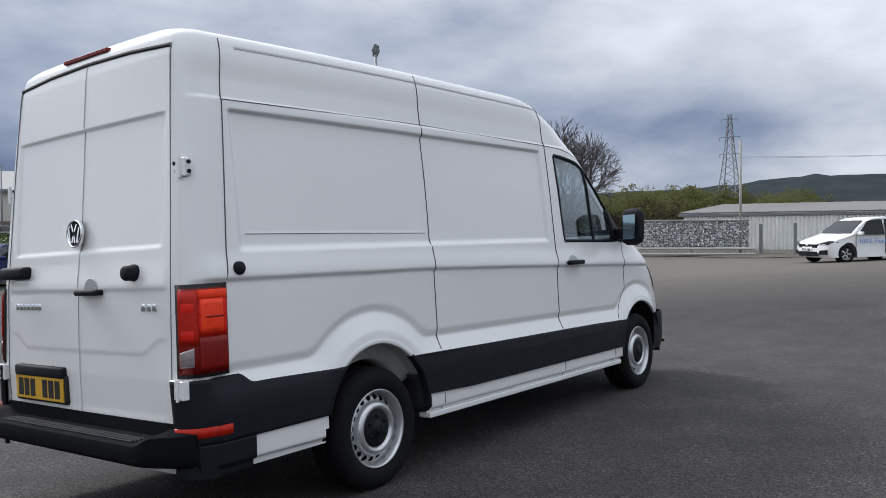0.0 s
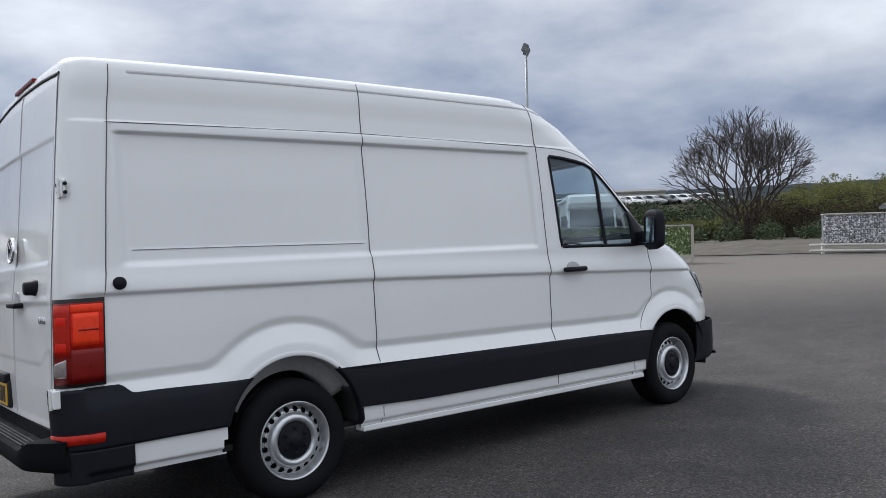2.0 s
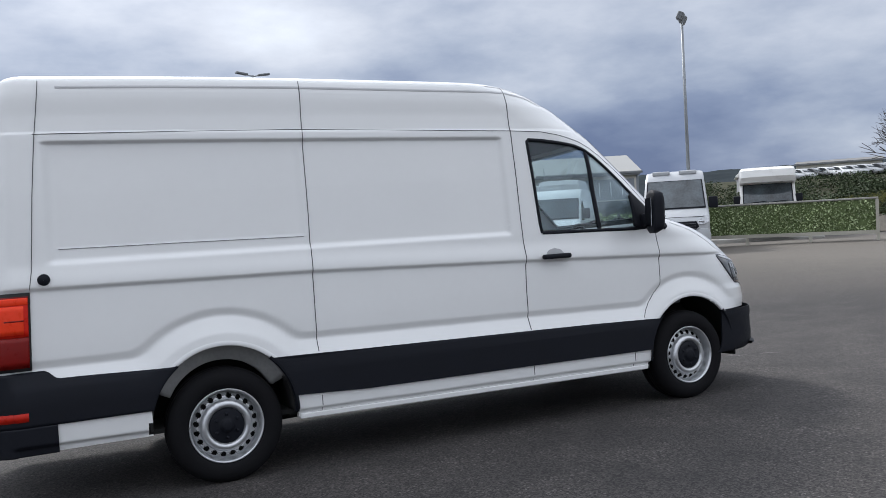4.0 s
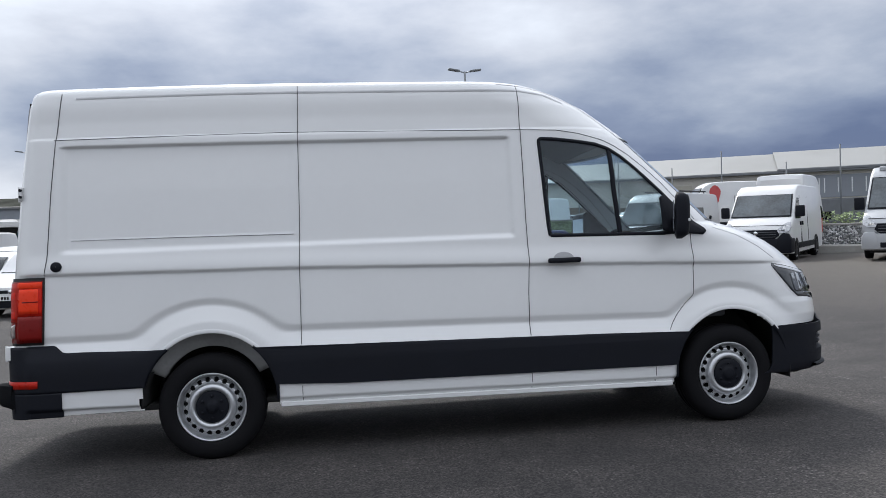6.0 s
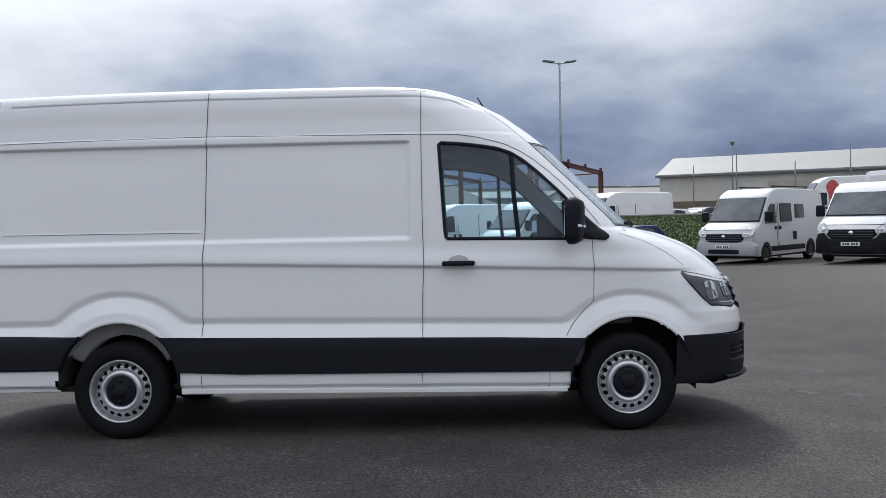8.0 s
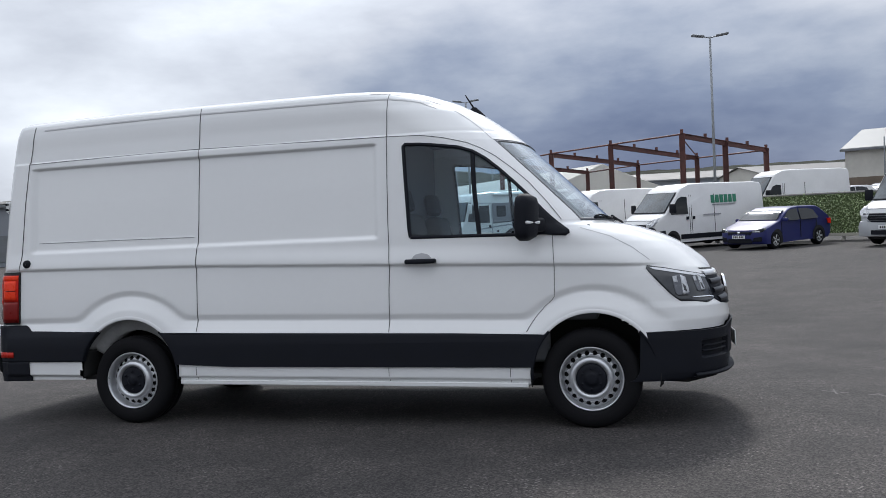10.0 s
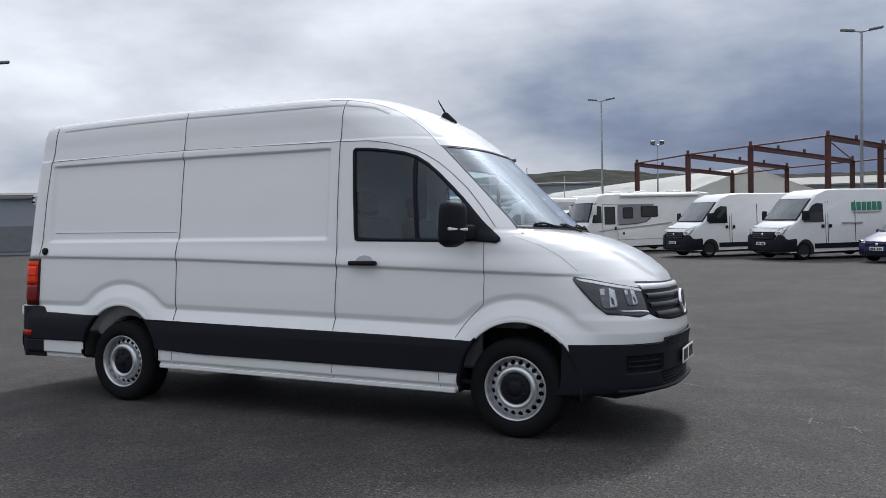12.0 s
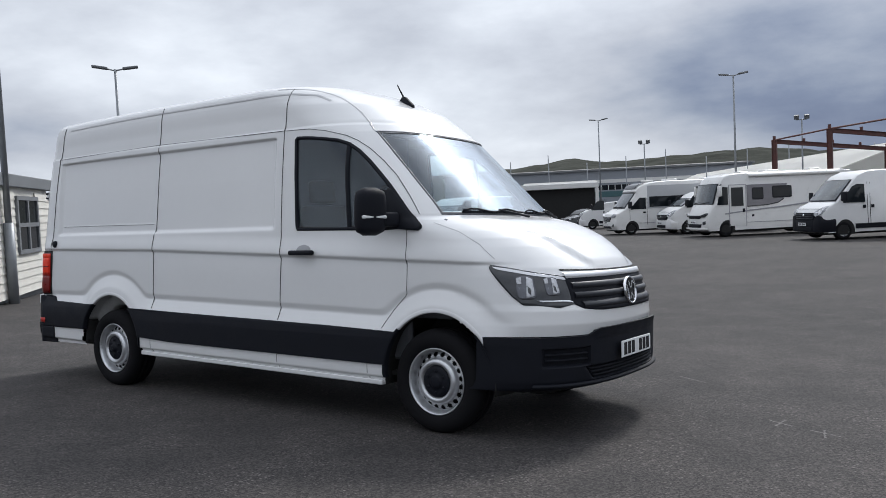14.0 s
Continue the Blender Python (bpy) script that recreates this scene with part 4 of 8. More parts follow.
            return (x + out * math.sin(a) / k, sgn * (y + out * math.cos(a) / k), z)

        def lamp_sheet(pl, out, thick, nu=24, nz=14):
            b = bmesh.new()
            lo, hi = min(p[1] for p in pl), max(p[1] for p in pl)
            rows = []
            for j in range(nz + 1):
                z = lo + (hi - lo) * min(0.999, max(0.001, j / nz))
                xs = [(x1 - x0) * (z - z0) / (z1 - z0) + x0 for (x0, z0), (x1, z1) in zip(pl, pl[1:] + pl[:1]) if (z0 > z) != (z1 > z)]
                if len(xs) < 2:
                    continue
                a, c = min(xs), max(xs)
                rows.append([lamp_pt(a + (c - a) * i / nu, z, out) for i in range(nu + 1)])
            grid_faces(b, rows)
            bmesh.ops.recalc_face_normals(b, faces=list(b.faces))
            thicken(b, -thick)
            return b

        lamp = part("headlamp", lamp_sheet(poly, 0.006, 0.02), LAMP_DARK, van, "clear headlamp with dark housing", True)
        part("daytime_strip", lamp_sheet([(0.06, 1.116), (0.25, 1.104), (0.55, 1.075), (0.96, 1.040), (0.96, 1.022), (0.55, 1.057), (0.25, 1.086), (0.12, 1.098)], 0.010, 0.008), BRIGHT_TRIM, lamp, "bright daytime-running strip", True)
        for uc, zc, ru, rz in ((0.45, 0.980, 0.108, 0.074), (0.76, 0.985, 0.086, 0.058)):
            def oval(k, du=0.0, e=0.7):
                return [(uc + du + ru * k * math.copysign(abs(math.cos(a)) ** e, math.cos(a)), zc + rz * k * math.copysign(abs(math.sin(a)) ** e, math.sin(a))) for a in [2 * math.pi * (i + 0.5) / 24 for i in range(24)]]
            part("reflector_bowl", lamp_sheet(oval(1.0, 0.0, 0.36), 0.010, 0.006, 12, 14), LAMP_GREY, lamp, "grey lamp bowl", True)
            for pl in (((-0.92, 0.30), (-0.94, 0.86), (-0.36, 0.90), (-0.40, 0.30)), ((-0.10, -0.90), (0.82, -0.70), (0.86, 0.92), (0.20, 0.94))):
                part("bulb_lens", lamp_sheet([(uc + ru * u, zc + rz * w) for u, w in pl], 0.014, 0.006, 5, 9), LAMP_SILVER, lamp, "silver lamp reflector", True)
            part("bulb", lamp_sheet([(uc + ru * u, zc + rz * w) for u, w in ((0.16, -0.60), (0.44, -0.62), (0.48, 0.10), (0.20, 0.14))], 0.017, 0.006, 4, 4), LAMP_DARK, lamp, "", True)
        part("lower_strip", lamp_sheet([(0.56, 0.888), (0.97, 0.880), (0.97, 0.893), (0.56, 0.900)], 0.012, 0.006, 12, 3), REFLECTOR, lamp, "", True)
    # windscreen
    bm = bmesh.new()
    rows = []
    for j in range(25):
        z = 1.462 + (2.108 - 1.462) * j / 24
        h = lerp_table(SCREEN_Y, z) + 0.012
        rows.append([van_front(-h + 2 * h * i / 40, z, -0.008) for i in range(41)])
    grid_faces(bm, rows)
    screen = part("windscreen", bm, SCREEN_GLASS, van, "large curved windscreen with cloudy reflections", True)
    screen.visible_shadow = False
    bm = bmesh.new()
    lines = [[(-lerp_table(SCREEN_Y, z), z) for z in [1.47 + 0.63 * i / 20 for i in range(21)]], [(lerp_table(SCREEN_Y, z), z) for z in [1.47 + 0.63 * i / 20 for i in range(21)]],
             [(-0.715 + 1.43 * i / 40, 2.10) for i in range(41)]]
    for ln in lines:
        ribbon(bm, ln, 0.012, 0.0015, fn=van_front, thick=0.008)
    ribbon(bm, [(-0.775 + 1.55 * i / 40, 1.474) for i in range(41)], 0.024, 0.002, fn=van_front, thick=0.01)
    part("screen_surround", bm, TRIM_GREY, screen, "grey bonded edge band", True)
    for y0, y1 in ((-0.66, -0.05), (0.0, 0.62)):
        bm = bmesh.new()
        for i in range(12):
            a, b = y0 + (y1 - y0) * i / 12, y0 + (y1 - y0) * (i + 1) / 12
            cyl(bm, van_front(a, 1.495 + 0.012 * math.sin(i), 0.030), van_front(b, 1.495 + 0.012 * math.sin(i + 1), 0.030), 0.007, seg=6)
            cyl(bm, van_front(a, 1.487, 0.015), van_front(b, 1.487, 0.015), 0.008, seg=6)
        wiper = part("wiper", bm, PLASTIC, van, "black windscreen wiper", True)
        bm = bmesh.new()
        cyl(bm, van_front(y1, 1.455, 0.03), van_front((y0 + y1) / 2, 1.50, 0.034), 0.009, seg=6)
        part("wiper_arm", bm, PLASTIC, wiper, "", True)
    # bonnet gap across the front, chrome strip, grille and badge
    bm = bmesh.new()
    rows = []
    gtop, glow = ((0.0, 1.046), (0.62, 1.048)), ((0.0, 0.818), (0.40, 0.822), (0.56, 0.838), (0.615, 0.87), (0.63, 0.90))
    for i in range(61):
        y = -0.625 + 1.25 * i / 60
        lo, hi = lerp_table(glow, abs(y)), lerp_table(gtop, abs(y))
        rows.append([van_front(y, lo + (hi - lo) * j / 12, 0.008) for j in range(13)])
    grid_faces(bm, rows)
    bmesh.ops.recalc_face_normals(bm, faces=list(bm.faces))
    thicken(bm, -0.016)
    grille = part("grille", bm, PLASTIC, van, "black grille with grey horizontal slats", True)
    for z, hw, mt in ((0.988, 0.60, SLAT), (0.925, 0.60, SLAT), (0.865, 0.56, SLAT)):
        bm = bmesh.new()
        rows = []
        for i in range(49):
            y = -hw + 2 * hw * i / 48
            rows.append([van_front(y, z + dz, o) for dz, o in ((-0.021, 0.008), (-0.016, 0.018), (0.002, 0.024), (0.016, 0.020), (0.020, 0.008))])
        grid_faces(bm, rows)
        bmesh.ops.recalc_face_normals(bm, faces=list(bm.faces))
        part("grille_slat", bm, mt, grille, "", True)
    bm = bmesh.new()
    rows = []
    for i in range(61):
        y = -0.62 + 1.24 * i / 60
        rows.append([van_front(y, 1.052 + dz, o) for dz, o in ((-0.020, 0.006), (-0.016, 0.014), (0.014, 0.018), (0.018, 0.004))])
    grid_faces(bm, rows)
    bmesh.ops.recalc_face_normals(bm, faces=list(bm.faces))
    part("chrome_strip", bm, BRIGHT_TRIM, grille, "thin bright strip", True)
    bm = bmesh.new()
    ribbon(bm, [(-0.62 + 1.24 * i / 60, 1.076 + 0.010 * (abs(-0.62 + 1.24 * i / 60) / 0.62) ** 2) for i in range(61)], 0.010, 0.003, fn=van_front, thick=0.006)
    part("bonnet_gap", bm, SEAM, van)

    def badge(parent, m, r):
        bm = bmesh.new()
        lathe(bm, [(r * 0.86, 0.0), (r * 0.88, 0.012), (r * 0.97, 0.014), (r, 0.008), (r, -0.004)], 40, "z")
        bm.transform(m)
        ob = part("badge", bm, CHROME, parent, "round chrome badge", True)
        bars = (((-0.70, 0.42), (-0.42, -0.62)), ((0.70, 0.42), (0.42, -0.62)), ((-0.34, 0.66), (-0.10, 0.16)), ((0.34, 0.66), (0.10, 0.16)), ((-0.20, -0.66), (-0.04, -0.16)), ((0.20, -0.66), (0.04, -0.16)))
        for a, b in bars:
            a, b = Vector((a[0] * r, a[1] * r, 0.008)), Vector((b[0] * r, b[1] * r, 0.008))
            d = (b - a)
            bm = bmesh.new()
            box(bm, (-d.length / 2, -0.085 * r, -0.004), (d.length / 2, 0.085 * r, 0.005), m=Matrix.Translation((a + b) / 2) @ Matrix.Rotation(math.atan2(d.y, d.x), 4, "Z"))
            bm.transform(m)
            part("badge_stroke", bm, CHROME, ob)
        bm = bmesh.new()
        lathe(bm, [(0.001, 0.003), (r * 0.88, 0.002), (r * 0.9, -0.004)], 32, "z")
        bm.transform(m)
        part("badge_disc", bm, SEAM, ob, "", True)

    front_m = Matrix.Translation((lerp_table(V_NOSE, 0.93) + 0.036, 0, 0.925)) @ Matrix.Rotation(radians(90), 4, "Z") @ Matrix.Rotation(radians(82), 4, "X")
    badge(grille, front_m, 0.097)
    back_m = Matrix.Translation((lerp_table(V_TAIL, 1.53) - 0.030, 0.012, 1.53)) @ Matrix.Rotation(radians(-90), 4, "Z") @ Matrix.Rotation(radians(86), 4, "X")
    badge(van, back_m, 0.075)
    # front bumper: black skin with slots, raised in the middle, with lip
    def bump_pt(a, z, out):
        nose, ln, w = lerp_table(V_NOSE, z), lerp_table(V_LEN, z) - 0.12, lerp_table(V_W, z) + 0.016
        nose += 0.017 + lerp_table(((0.32, -0.07), (0.345, -0.02), (0.385, 0.0), (0.70, 0.0)), z)
        s, c = math.sin(a), math.cos(a)
        return (nose - ln + ln * max(0.0, s) ** (2 / 2.5) + out * s, math.copysign(w * abs(c) ** (2 / 2.9), c) + out * c, z)

    bm = bmesh.new()
    rows = []
    for i in range(193):
        a = math.pi * i / 192
        y = abs(bump_pt(a, 0.5, 0)[1])
        ztop = 0.668 + 0.040 * (1 - step(0.46, 0.60, y))
        row = []
        for j in range(50):
            z = 0.328 + (ztop - 0.328) * j / 49
            o = -0.034 * step(0.560, 0.575, y) * (1 - step(0.835, 0.85, y)) * step(0.478, 0.487, z) * (1 - step(0.590, 0.599, z))
            edge = 0.50 + 0.9 * (z - 0.36)
            o -= 0.030 * (1 - step(edge - 0.012, edge + 0.012, y)) * step(0.384, 0.392, z) * (1 - step(0.466, 0.475, z))
            o += 0.004 * (1 - step(0.50, 0.53, y)) * step(0.640, 0.652, z)
            row.append(bump_pt(a, z, o))
        rows.append(row)
    grid_faces(bm, rows)
    bmesh.ops.recalc_face_normals(bm, faces=list(bm.faces))
    thicken(bm, -0.012)
    bumper = part("front_bumper", bm, PLASTIC, van, "textured black plastic front bumper", True)
    bumper.data.set_sharp_from_angle(angle=radians(35))
    for zs, y0, y1 in ((0.404, -0.52, 0.52), (0.428, -0.54, 0.54), (0.451, -0.56, 0.56), (0.520, 0.575, 0.835), (0.555, 0.575, 0.835), (0.520, -0.835, -0.575), (0.555, -0.835, -0.575)):
        bm = bmesh.new()
        rows = []
        for i in range(33):
            y = y0 + (y1 - y0) * i / 32
            lo, hi = 0.0, math.pi
            for _ in range(24):
                mid = (lo + hi) / 2
                lo, hi = (mid, hi) if bump_pt(mid, zs, 0)[1] > y else (lo, mid)
            rows.append([bump_pt(lo, zs + dz, o) for dz, o in ((-0.006, -0.032), (-0.005, -0.012), (0.005, -0.010), (0.007, -0.032))])
        grid_faces(bm, rows)
        bmesh.ops.recalc_face_normals(bm, faces=list(bm.faces))
        part("bumper_slat", bm, PLASTIC, bumper, "", True)
    bm = bmesh.new()
    rows = []
    for i in range(61):
        a = math.pi * (0.16 + 0.68 * i / 60)
        rows.append([bump_pt(a, 0.360 + dz, o) for dz, o in ((-0.012, -0.02), (-0.010, 0.030), (0.0, 0.036), (0.010, 0.028), (0.016, -0.01))])
    grid_faces(bm, rows)
    bmesh.ops.recalc_face_normals(bm, faces=list(bm.faces))
    part("bumper_lip", bm, PLASTIC, bumper, "", True)
    bm = bmesh.new()
    prism(bm, [(4.02, 0.30), (4.02, 0.36), (4.50, 0.36), (4.50, 0.335), (4.30, 0.285)], -0.72, 0.72, "y", 0.01)
    part("undertray", bm, DARK, bumper)

    def plate(parent, m, w, h, mat, label):
        bm = bmesh.new()
        box(bm, (-w / 2, -h / 2, -0.004), (w / 2, h / 2, 0.004), 0.003)
        bm.transform(m)
        ob = part("number_plate", bm, mat, parent, label)
        k = 0
        for i in range(7):
            if i == 3:
                continue
            bm = bmesh.new()
            cx = (i - 3) * w * 0.128
            box(bm, (cx - w * 0.050, -h * 0.37, 0.004), (cx + w * 0.050, h * 0.37, 0.0055))
            bm.transform(m)
            part("plate_bar", bm, SEAM, ob)

    plate(bumper, Matrix.Translation((lerp_table(V_NOSE, 0.545) + 0.042, 0, 0.545)) @ Matrix.Rotation(radians(90), 4, "Z") @ Matrix.Rotation(radians(90), 4, "X"), 0.52, 0.111, PLATE_W, "white front plate with plain dark bars")
    # rear doors
    def rear_pt(y, z, out):
        w, tail = lerp_table(V_W, z), lerp_table(V_TAIL, z)
        k = max(0.0, 1 - (abs(y) / (w - 0.11)) ** 2) if abs(y) < w - 0.11 else 0.0
        return (tail - 0.012 * k - out - rear_relief(y, z), y, z - van_drop(tail, z))

    def rear_ribbon(pts, width, out, mt, name, thick=0.006, label=""):
        b = bmesh.new()
        rows = []
        for i, (y, z) in enumerate(pts):
            p, q = pts[max(0, i - 1)], pts[min(len(pts) - 1, i + 1)]
            dy, dz = q[0] - p[0], q[1] - p[1]
            ln = math.hypot(dy, dz) or 1
            ny, nz = -dz / ln * width / 2, dy / ln * width / 2
            rows.append([rear_pt(y + ny * s, z + nz * s, o) for s, o in ((-1, out - thick), (-1, out), (0, out + thick * 0.4), (1, out), (1, out - thick))])
        grid_faces(b, rows)
        bmesh.ops.recalc_face_normals(b, faces=list(b.faces))
        return part(name, b, mt, van, label, True)

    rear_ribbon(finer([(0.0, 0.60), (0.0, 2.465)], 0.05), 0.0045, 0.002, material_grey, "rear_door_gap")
    for s in (-1, 1):
        rear_ribbon(finer([(s * 0.80, 0.60), (s * 0.80, 1.25), (s * 0.775, 1.8), (s * 0.74, 2.435)], 0.05), 0.005, 0.002, HAIRLINE, "rear_door_gap")
    rear_ribbon(finer([(-0.74, 2.440), (-0.40, 2.462), (0.0, 2.470), (0.40, 2.462), (0.74, 2.440)], 0.04), 0.020, 0.004, SEAM, "roof_gap")
    bm = bmesh.new()
    for i in range(10):
        a, b = -0.22 + 0.044 * i, -0.22 + 0.044 * (i + 1)
        box(bm, (-1.136, a + 0.04, 2.480), (-1.09, b + 0.04, 2.500), 0.003)
    part("high_brake_lamp", bm, DARK_RED, van, "red high-level brake lamp")

    def rear_box(y0, y1, z0, z1, depth, mt, name, bev=0.01, label="", parent=van):
        b = bmesh.new()
        p = rear_pt((y0 + y1) / 2, (z0 + z1) / 2, 0)
        box(b, (p[0] - depth, y0, z0), (p[0] + 0.015, y1, z1), bev, 2)
        return part(name, b, mt, parent, label, True)

    h = rear_box(-0.24, -0.03, 1.205, 1.235, 0.05, PLASTIC, "rear_door_handle", 0.012, "black bar handle")
    bm = bmesh.new()
    # flat half-round, greyed like the hollow's shade
    prism(bm, [(-0.135 + 0.062 * math.cos(a), 1.232 + 0.062 * math.sin(a)) for a in [math.pi * i / 12 for i in range(13)]], rear_pt(-0.135, 1.26, 0.007)[0], rear_pt(-0.135, 1.26, -0.02)[0], "x", 0.003)
    part("handle_recess", bm, RECESS_SHADE, h, "moulded recess with its shade coloured grey")
    bm = bmesh.new()
    lathe(bm, [(0.001, -0.060), (0.030, -0.060), (0.036, -0.052), (0.038, -0.020), (0.042, -0.010), (0.042, 0.02)], 24)
    bm.transform(Matrix.Translation(rear_pt(-0.515, 1.312, 0.0)) @ Matrix.Rotation(radians(-90), 4, "Z"))
    part("door_buffer", bm, PLASTIC, van, "black rubber door buffer", True)
    rear_box(0.52, 0.80, 1.30, 1.37, 0.06, PLASTIC, "door_buffer", 0.02, "black rubber door buffer")
    rear_box(0.14, 0.66, 0.762, 0.822, 0.035, PLASTIC, "plate_lamp_bar", 0.012, "black number-plate lamp bar")
    rear_box(0.125, 0.675, 0.622, 0.778, 0.022, SEAM, "plate_frame", 0.008, "black plate frame")
    plate(van, Matrix.Translation((-1.278, 0.40, 0.70)) @ Matrix.Rotation(radians(-90), 4, "Z") @ Matrix.Rotation(radians(90), 4, "X"), 0.52, 0.13, PLATE_Y, "yellow rear plate with plain dark bars")
    for y0, n in ((0.40, 7), (-0.69, 3)):
        for i in range(n):
            rear_box(y0 + i * 0.044, y0 + i * 0.044 + 0.032, 1.125, 1.16, 0.006, CHROME, "letter_bar", 0.003)
    # stepped rear bumper
    bm = bmesh.new()
    prof = [(-1.22, 0.60), (-1.262, 0.60), (-1.268, 0.538), (-1.280, 0.530), (-1.384, 0.522), (-1.398, 0.514), (-1.405, 0.492), (-1.400, 0.440), (-1.384, 0.420), (-1.22, 0.385)]
    rows = []
    for i in range(49):
        y = -0.945 + 1.89 * i / 48
        back = 0.16 * max(0.0, (abs(y) - 0.66) / 0.285) ** 2.4
        kick = 0.045 * step(0.68, 0.80, abs(y))
        rows.append([(x + back * (0.0 if x > -1.23 else 0.4 if x > -1.285 else 1.0), y, z + (kick if k in (2, 3, 4, 5) else 0.0)) for k, (x, z) in enumerate(prof)])
    vs = grid_faces(bm, rows)
    bm.faces.new(vs[0])
    bm.faces.new(vs[-1][::-1])
    bmesh.ops.recalc_face_normals(bm, faces=list(bm.faces))
    bumper = part("rear_bumper", bm, BUMPER, van, "black plastic step bumper", True)
    bumper.data.set_sharp_from_angle(angle=radians(32))
    for k in range(4):
        bm = bmesh.new()
        box(bm, (-1.372 + 0.022 * k, -0.64, 0.521), (-1.362 + 0.022 * k, 0.64, 0.532), 0.003)
        part("tread_rib", bm, PLASTIC, bumper)
    # aerial on the roof
    bm = bmesh.new()
    prism(bm, [(2.66, 2.44), (2.69, 2.475), (2.72, 2.478), (2.80, 2.40), (2.80, 2.37), (2.66, 2.37)], -0.02, 0.02, "y", 0.008)
    aerial = part("aerial", bm, PLASTIC, van, "short black roof aerial", True)
    bm = bmesh.new()
    cyl(bm, (2.71, 0, 2.455), (2.635, 0, 2.585), 0.008, 0.005, 8)
    part("aerial_rod", bm, PLASTIC, aerial, "", True)
    # cab and underside
    bm = bmesh.new()
    box(bm, (-1.2, -0.86, 0.345), (4.2, 0.86, 0.375))
    for a in (0.0, 3.64):
        cyl(bm, (a, -0.8, 0.34), (a, 0.8, 0.34), 0.05)
    for y in (-0.45, 0.45):
        box(bm, (0.5, y - 0.04, 0.27), (3.2, y + 0.04, 0.34))
    part("chassis", bm, DARK, van)
    # unseen low boxes and pipes, added to keep light off the ground below
    for nm, lo, hi, bev in (("fuel_tank", (1.55, 0.12, 0.215), (2.75, 0.74, 0.34), 0.04), ("gearbox_guard", (2.9, -0.34, 0.19), (4.0, 0.34, 0.34), 0.05), ("spare_wheel", (-1.0, -0.20, 0.25), (-0.30, 0.50, 0.34), 0.04)):
        bm = bmesh.new()
        box(bm, lo, hi, bev, 2)
        part(nm, bm, DARK, van, "", True)
    bm = bmesh.new()
    cyl(bm, (-0.9, -0.42, 0.30), (2.9, -0.30, 0.28), 0.03, seg=10)
    cyl(bm, (0.45, -0.22, 0.28), (1.15, -0.20, 0.28), 0.08, seg=14)
    cyl(bm, (0.0, 0.0, 0.30), (3.0, 0.0, 0.30), 0.04, seg=10)
    part("exhaust", bm, DARK, van, "", True)
    bm = bmesh.new()
    box(bm, (2.12, -0.79, 0.34), (2.15, 0.79, 2.32), 0.01)
    part("bulkhead", bm, TRIM_GREY, van, "dark grey cab bulkhead")
    bm = bmesh.new()
    rows = []
    for i in range(13):
        y = -0.82 + 1.64 * i / 12
        rows.append([(2.16, y * 0.95, 2.24), (2.5, y * 0.93, 2.25), (2.75, y * 0.9, 2.19), (2.93, y * 0.86, 2.09)])
    grid_faces(bm, rows)
    thicken(bm, 0.01)
    part("headliner", bm, HEADLINER, van, "pale grey cab headliner", True)
    bm = bmesh.new()
    prism(bm, [(3.03, 0.75), (3.03, 1.20), (3.10, 1.33), (3.22, 1.40), (3.45, 1.415), (3.66, 1.44), (3.70, 1.40), (3.70, 0.75)], -0.82, 0.82, "y", 0.02)
    dash = part("dashboard", bm, TRIM_GREY, van, "dark grey plastic dashboard", True)
    bm = bmesh.new()
    lathe(bm, [(0.19, -0.014), (0.204, 0.0), (0.19, 0.014), (0.176, 0.0), (0.19, -0.014)], 36, "z")
    for a in (90, 210, 330):
        box(bm, (0, -0.018, -0.008), (0.18, 0.018, 0.008), m=Matrix.Rotation(radians(a), 4, "Z"))
    cyl(bm, (0, 0, -0.02), (0, 0, 0.02), 0.07, seg=16)
    bm.transform(Matrix.Translation((2.93, -0.40, 1.28)) @ Matrix.Rotation(radians(-52), 4, "Y"))
    part("steering_wheel", bm, PLASTIC, dash, "black steering wheel", True)
    bm = bmesh.new()
    cyl(bm, (2.95, -0.40, 1.27), (3.15, -0.40, 1.10), 0.035, seg=10)
    part("steering_column", bm, PLASTIC, dash, "", True)
    for s in (-1, 1):
        bm = bmesh.new()
        box(bm, (2.18, s * 0.80 - 0.03, 0.45), (3.35, s * 0.80 + 0.03, 1.36), 0.02)
        part("door_card", bm, TRIM_GREY, van, "dark grey door trim")
    return van


# mid-grey of a shaded channel in white paint, also used for fine joints
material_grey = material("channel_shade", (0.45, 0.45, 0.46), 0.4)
# body white darkened to the shade inside the handle cups
RECESS_SHADE = material("handle_cup_shade", (0.36, 0.36, 0.37), 0.5, vary=0.05, scale=20)
build_van()

# ---------------------------------------------------------------- more materials
FLEET = material("fleet_white", (0.66, 0.66, 0.66), 0.35, coat=0.25, vary=0.05, scale=1.5, dirt=0.12)
SILVER = material("silver_paint", (0.40, 0.41, 0.425), 0.42, metal=0.15, coat=0.2, vary=0.03, scale=3)
BLUE = material("blue_paint", (0.018, 0.022, 0.105), 0.4, spec=0.25, coat=0.04, vary=0.05, scale=3)
RED = material("red_paint", (0.45, 0.02, 0.02), 0.3, coat=0.8, vary=0.05, scale=3)
DARKCAR = material("dark_paint", (0.03, 0.032, 0.036), 0.25, coat=0.8, vary=0.1, scale=3)
CREAM = material("motorhome_white", (0.68, 0.675, 0.66), 0.3, coat=0.4, vary=0.03, scale=3)
BODY_GREY = material("graphic_grey", (0.28, 0.28, 0.30), 0.4, vary=0.1)
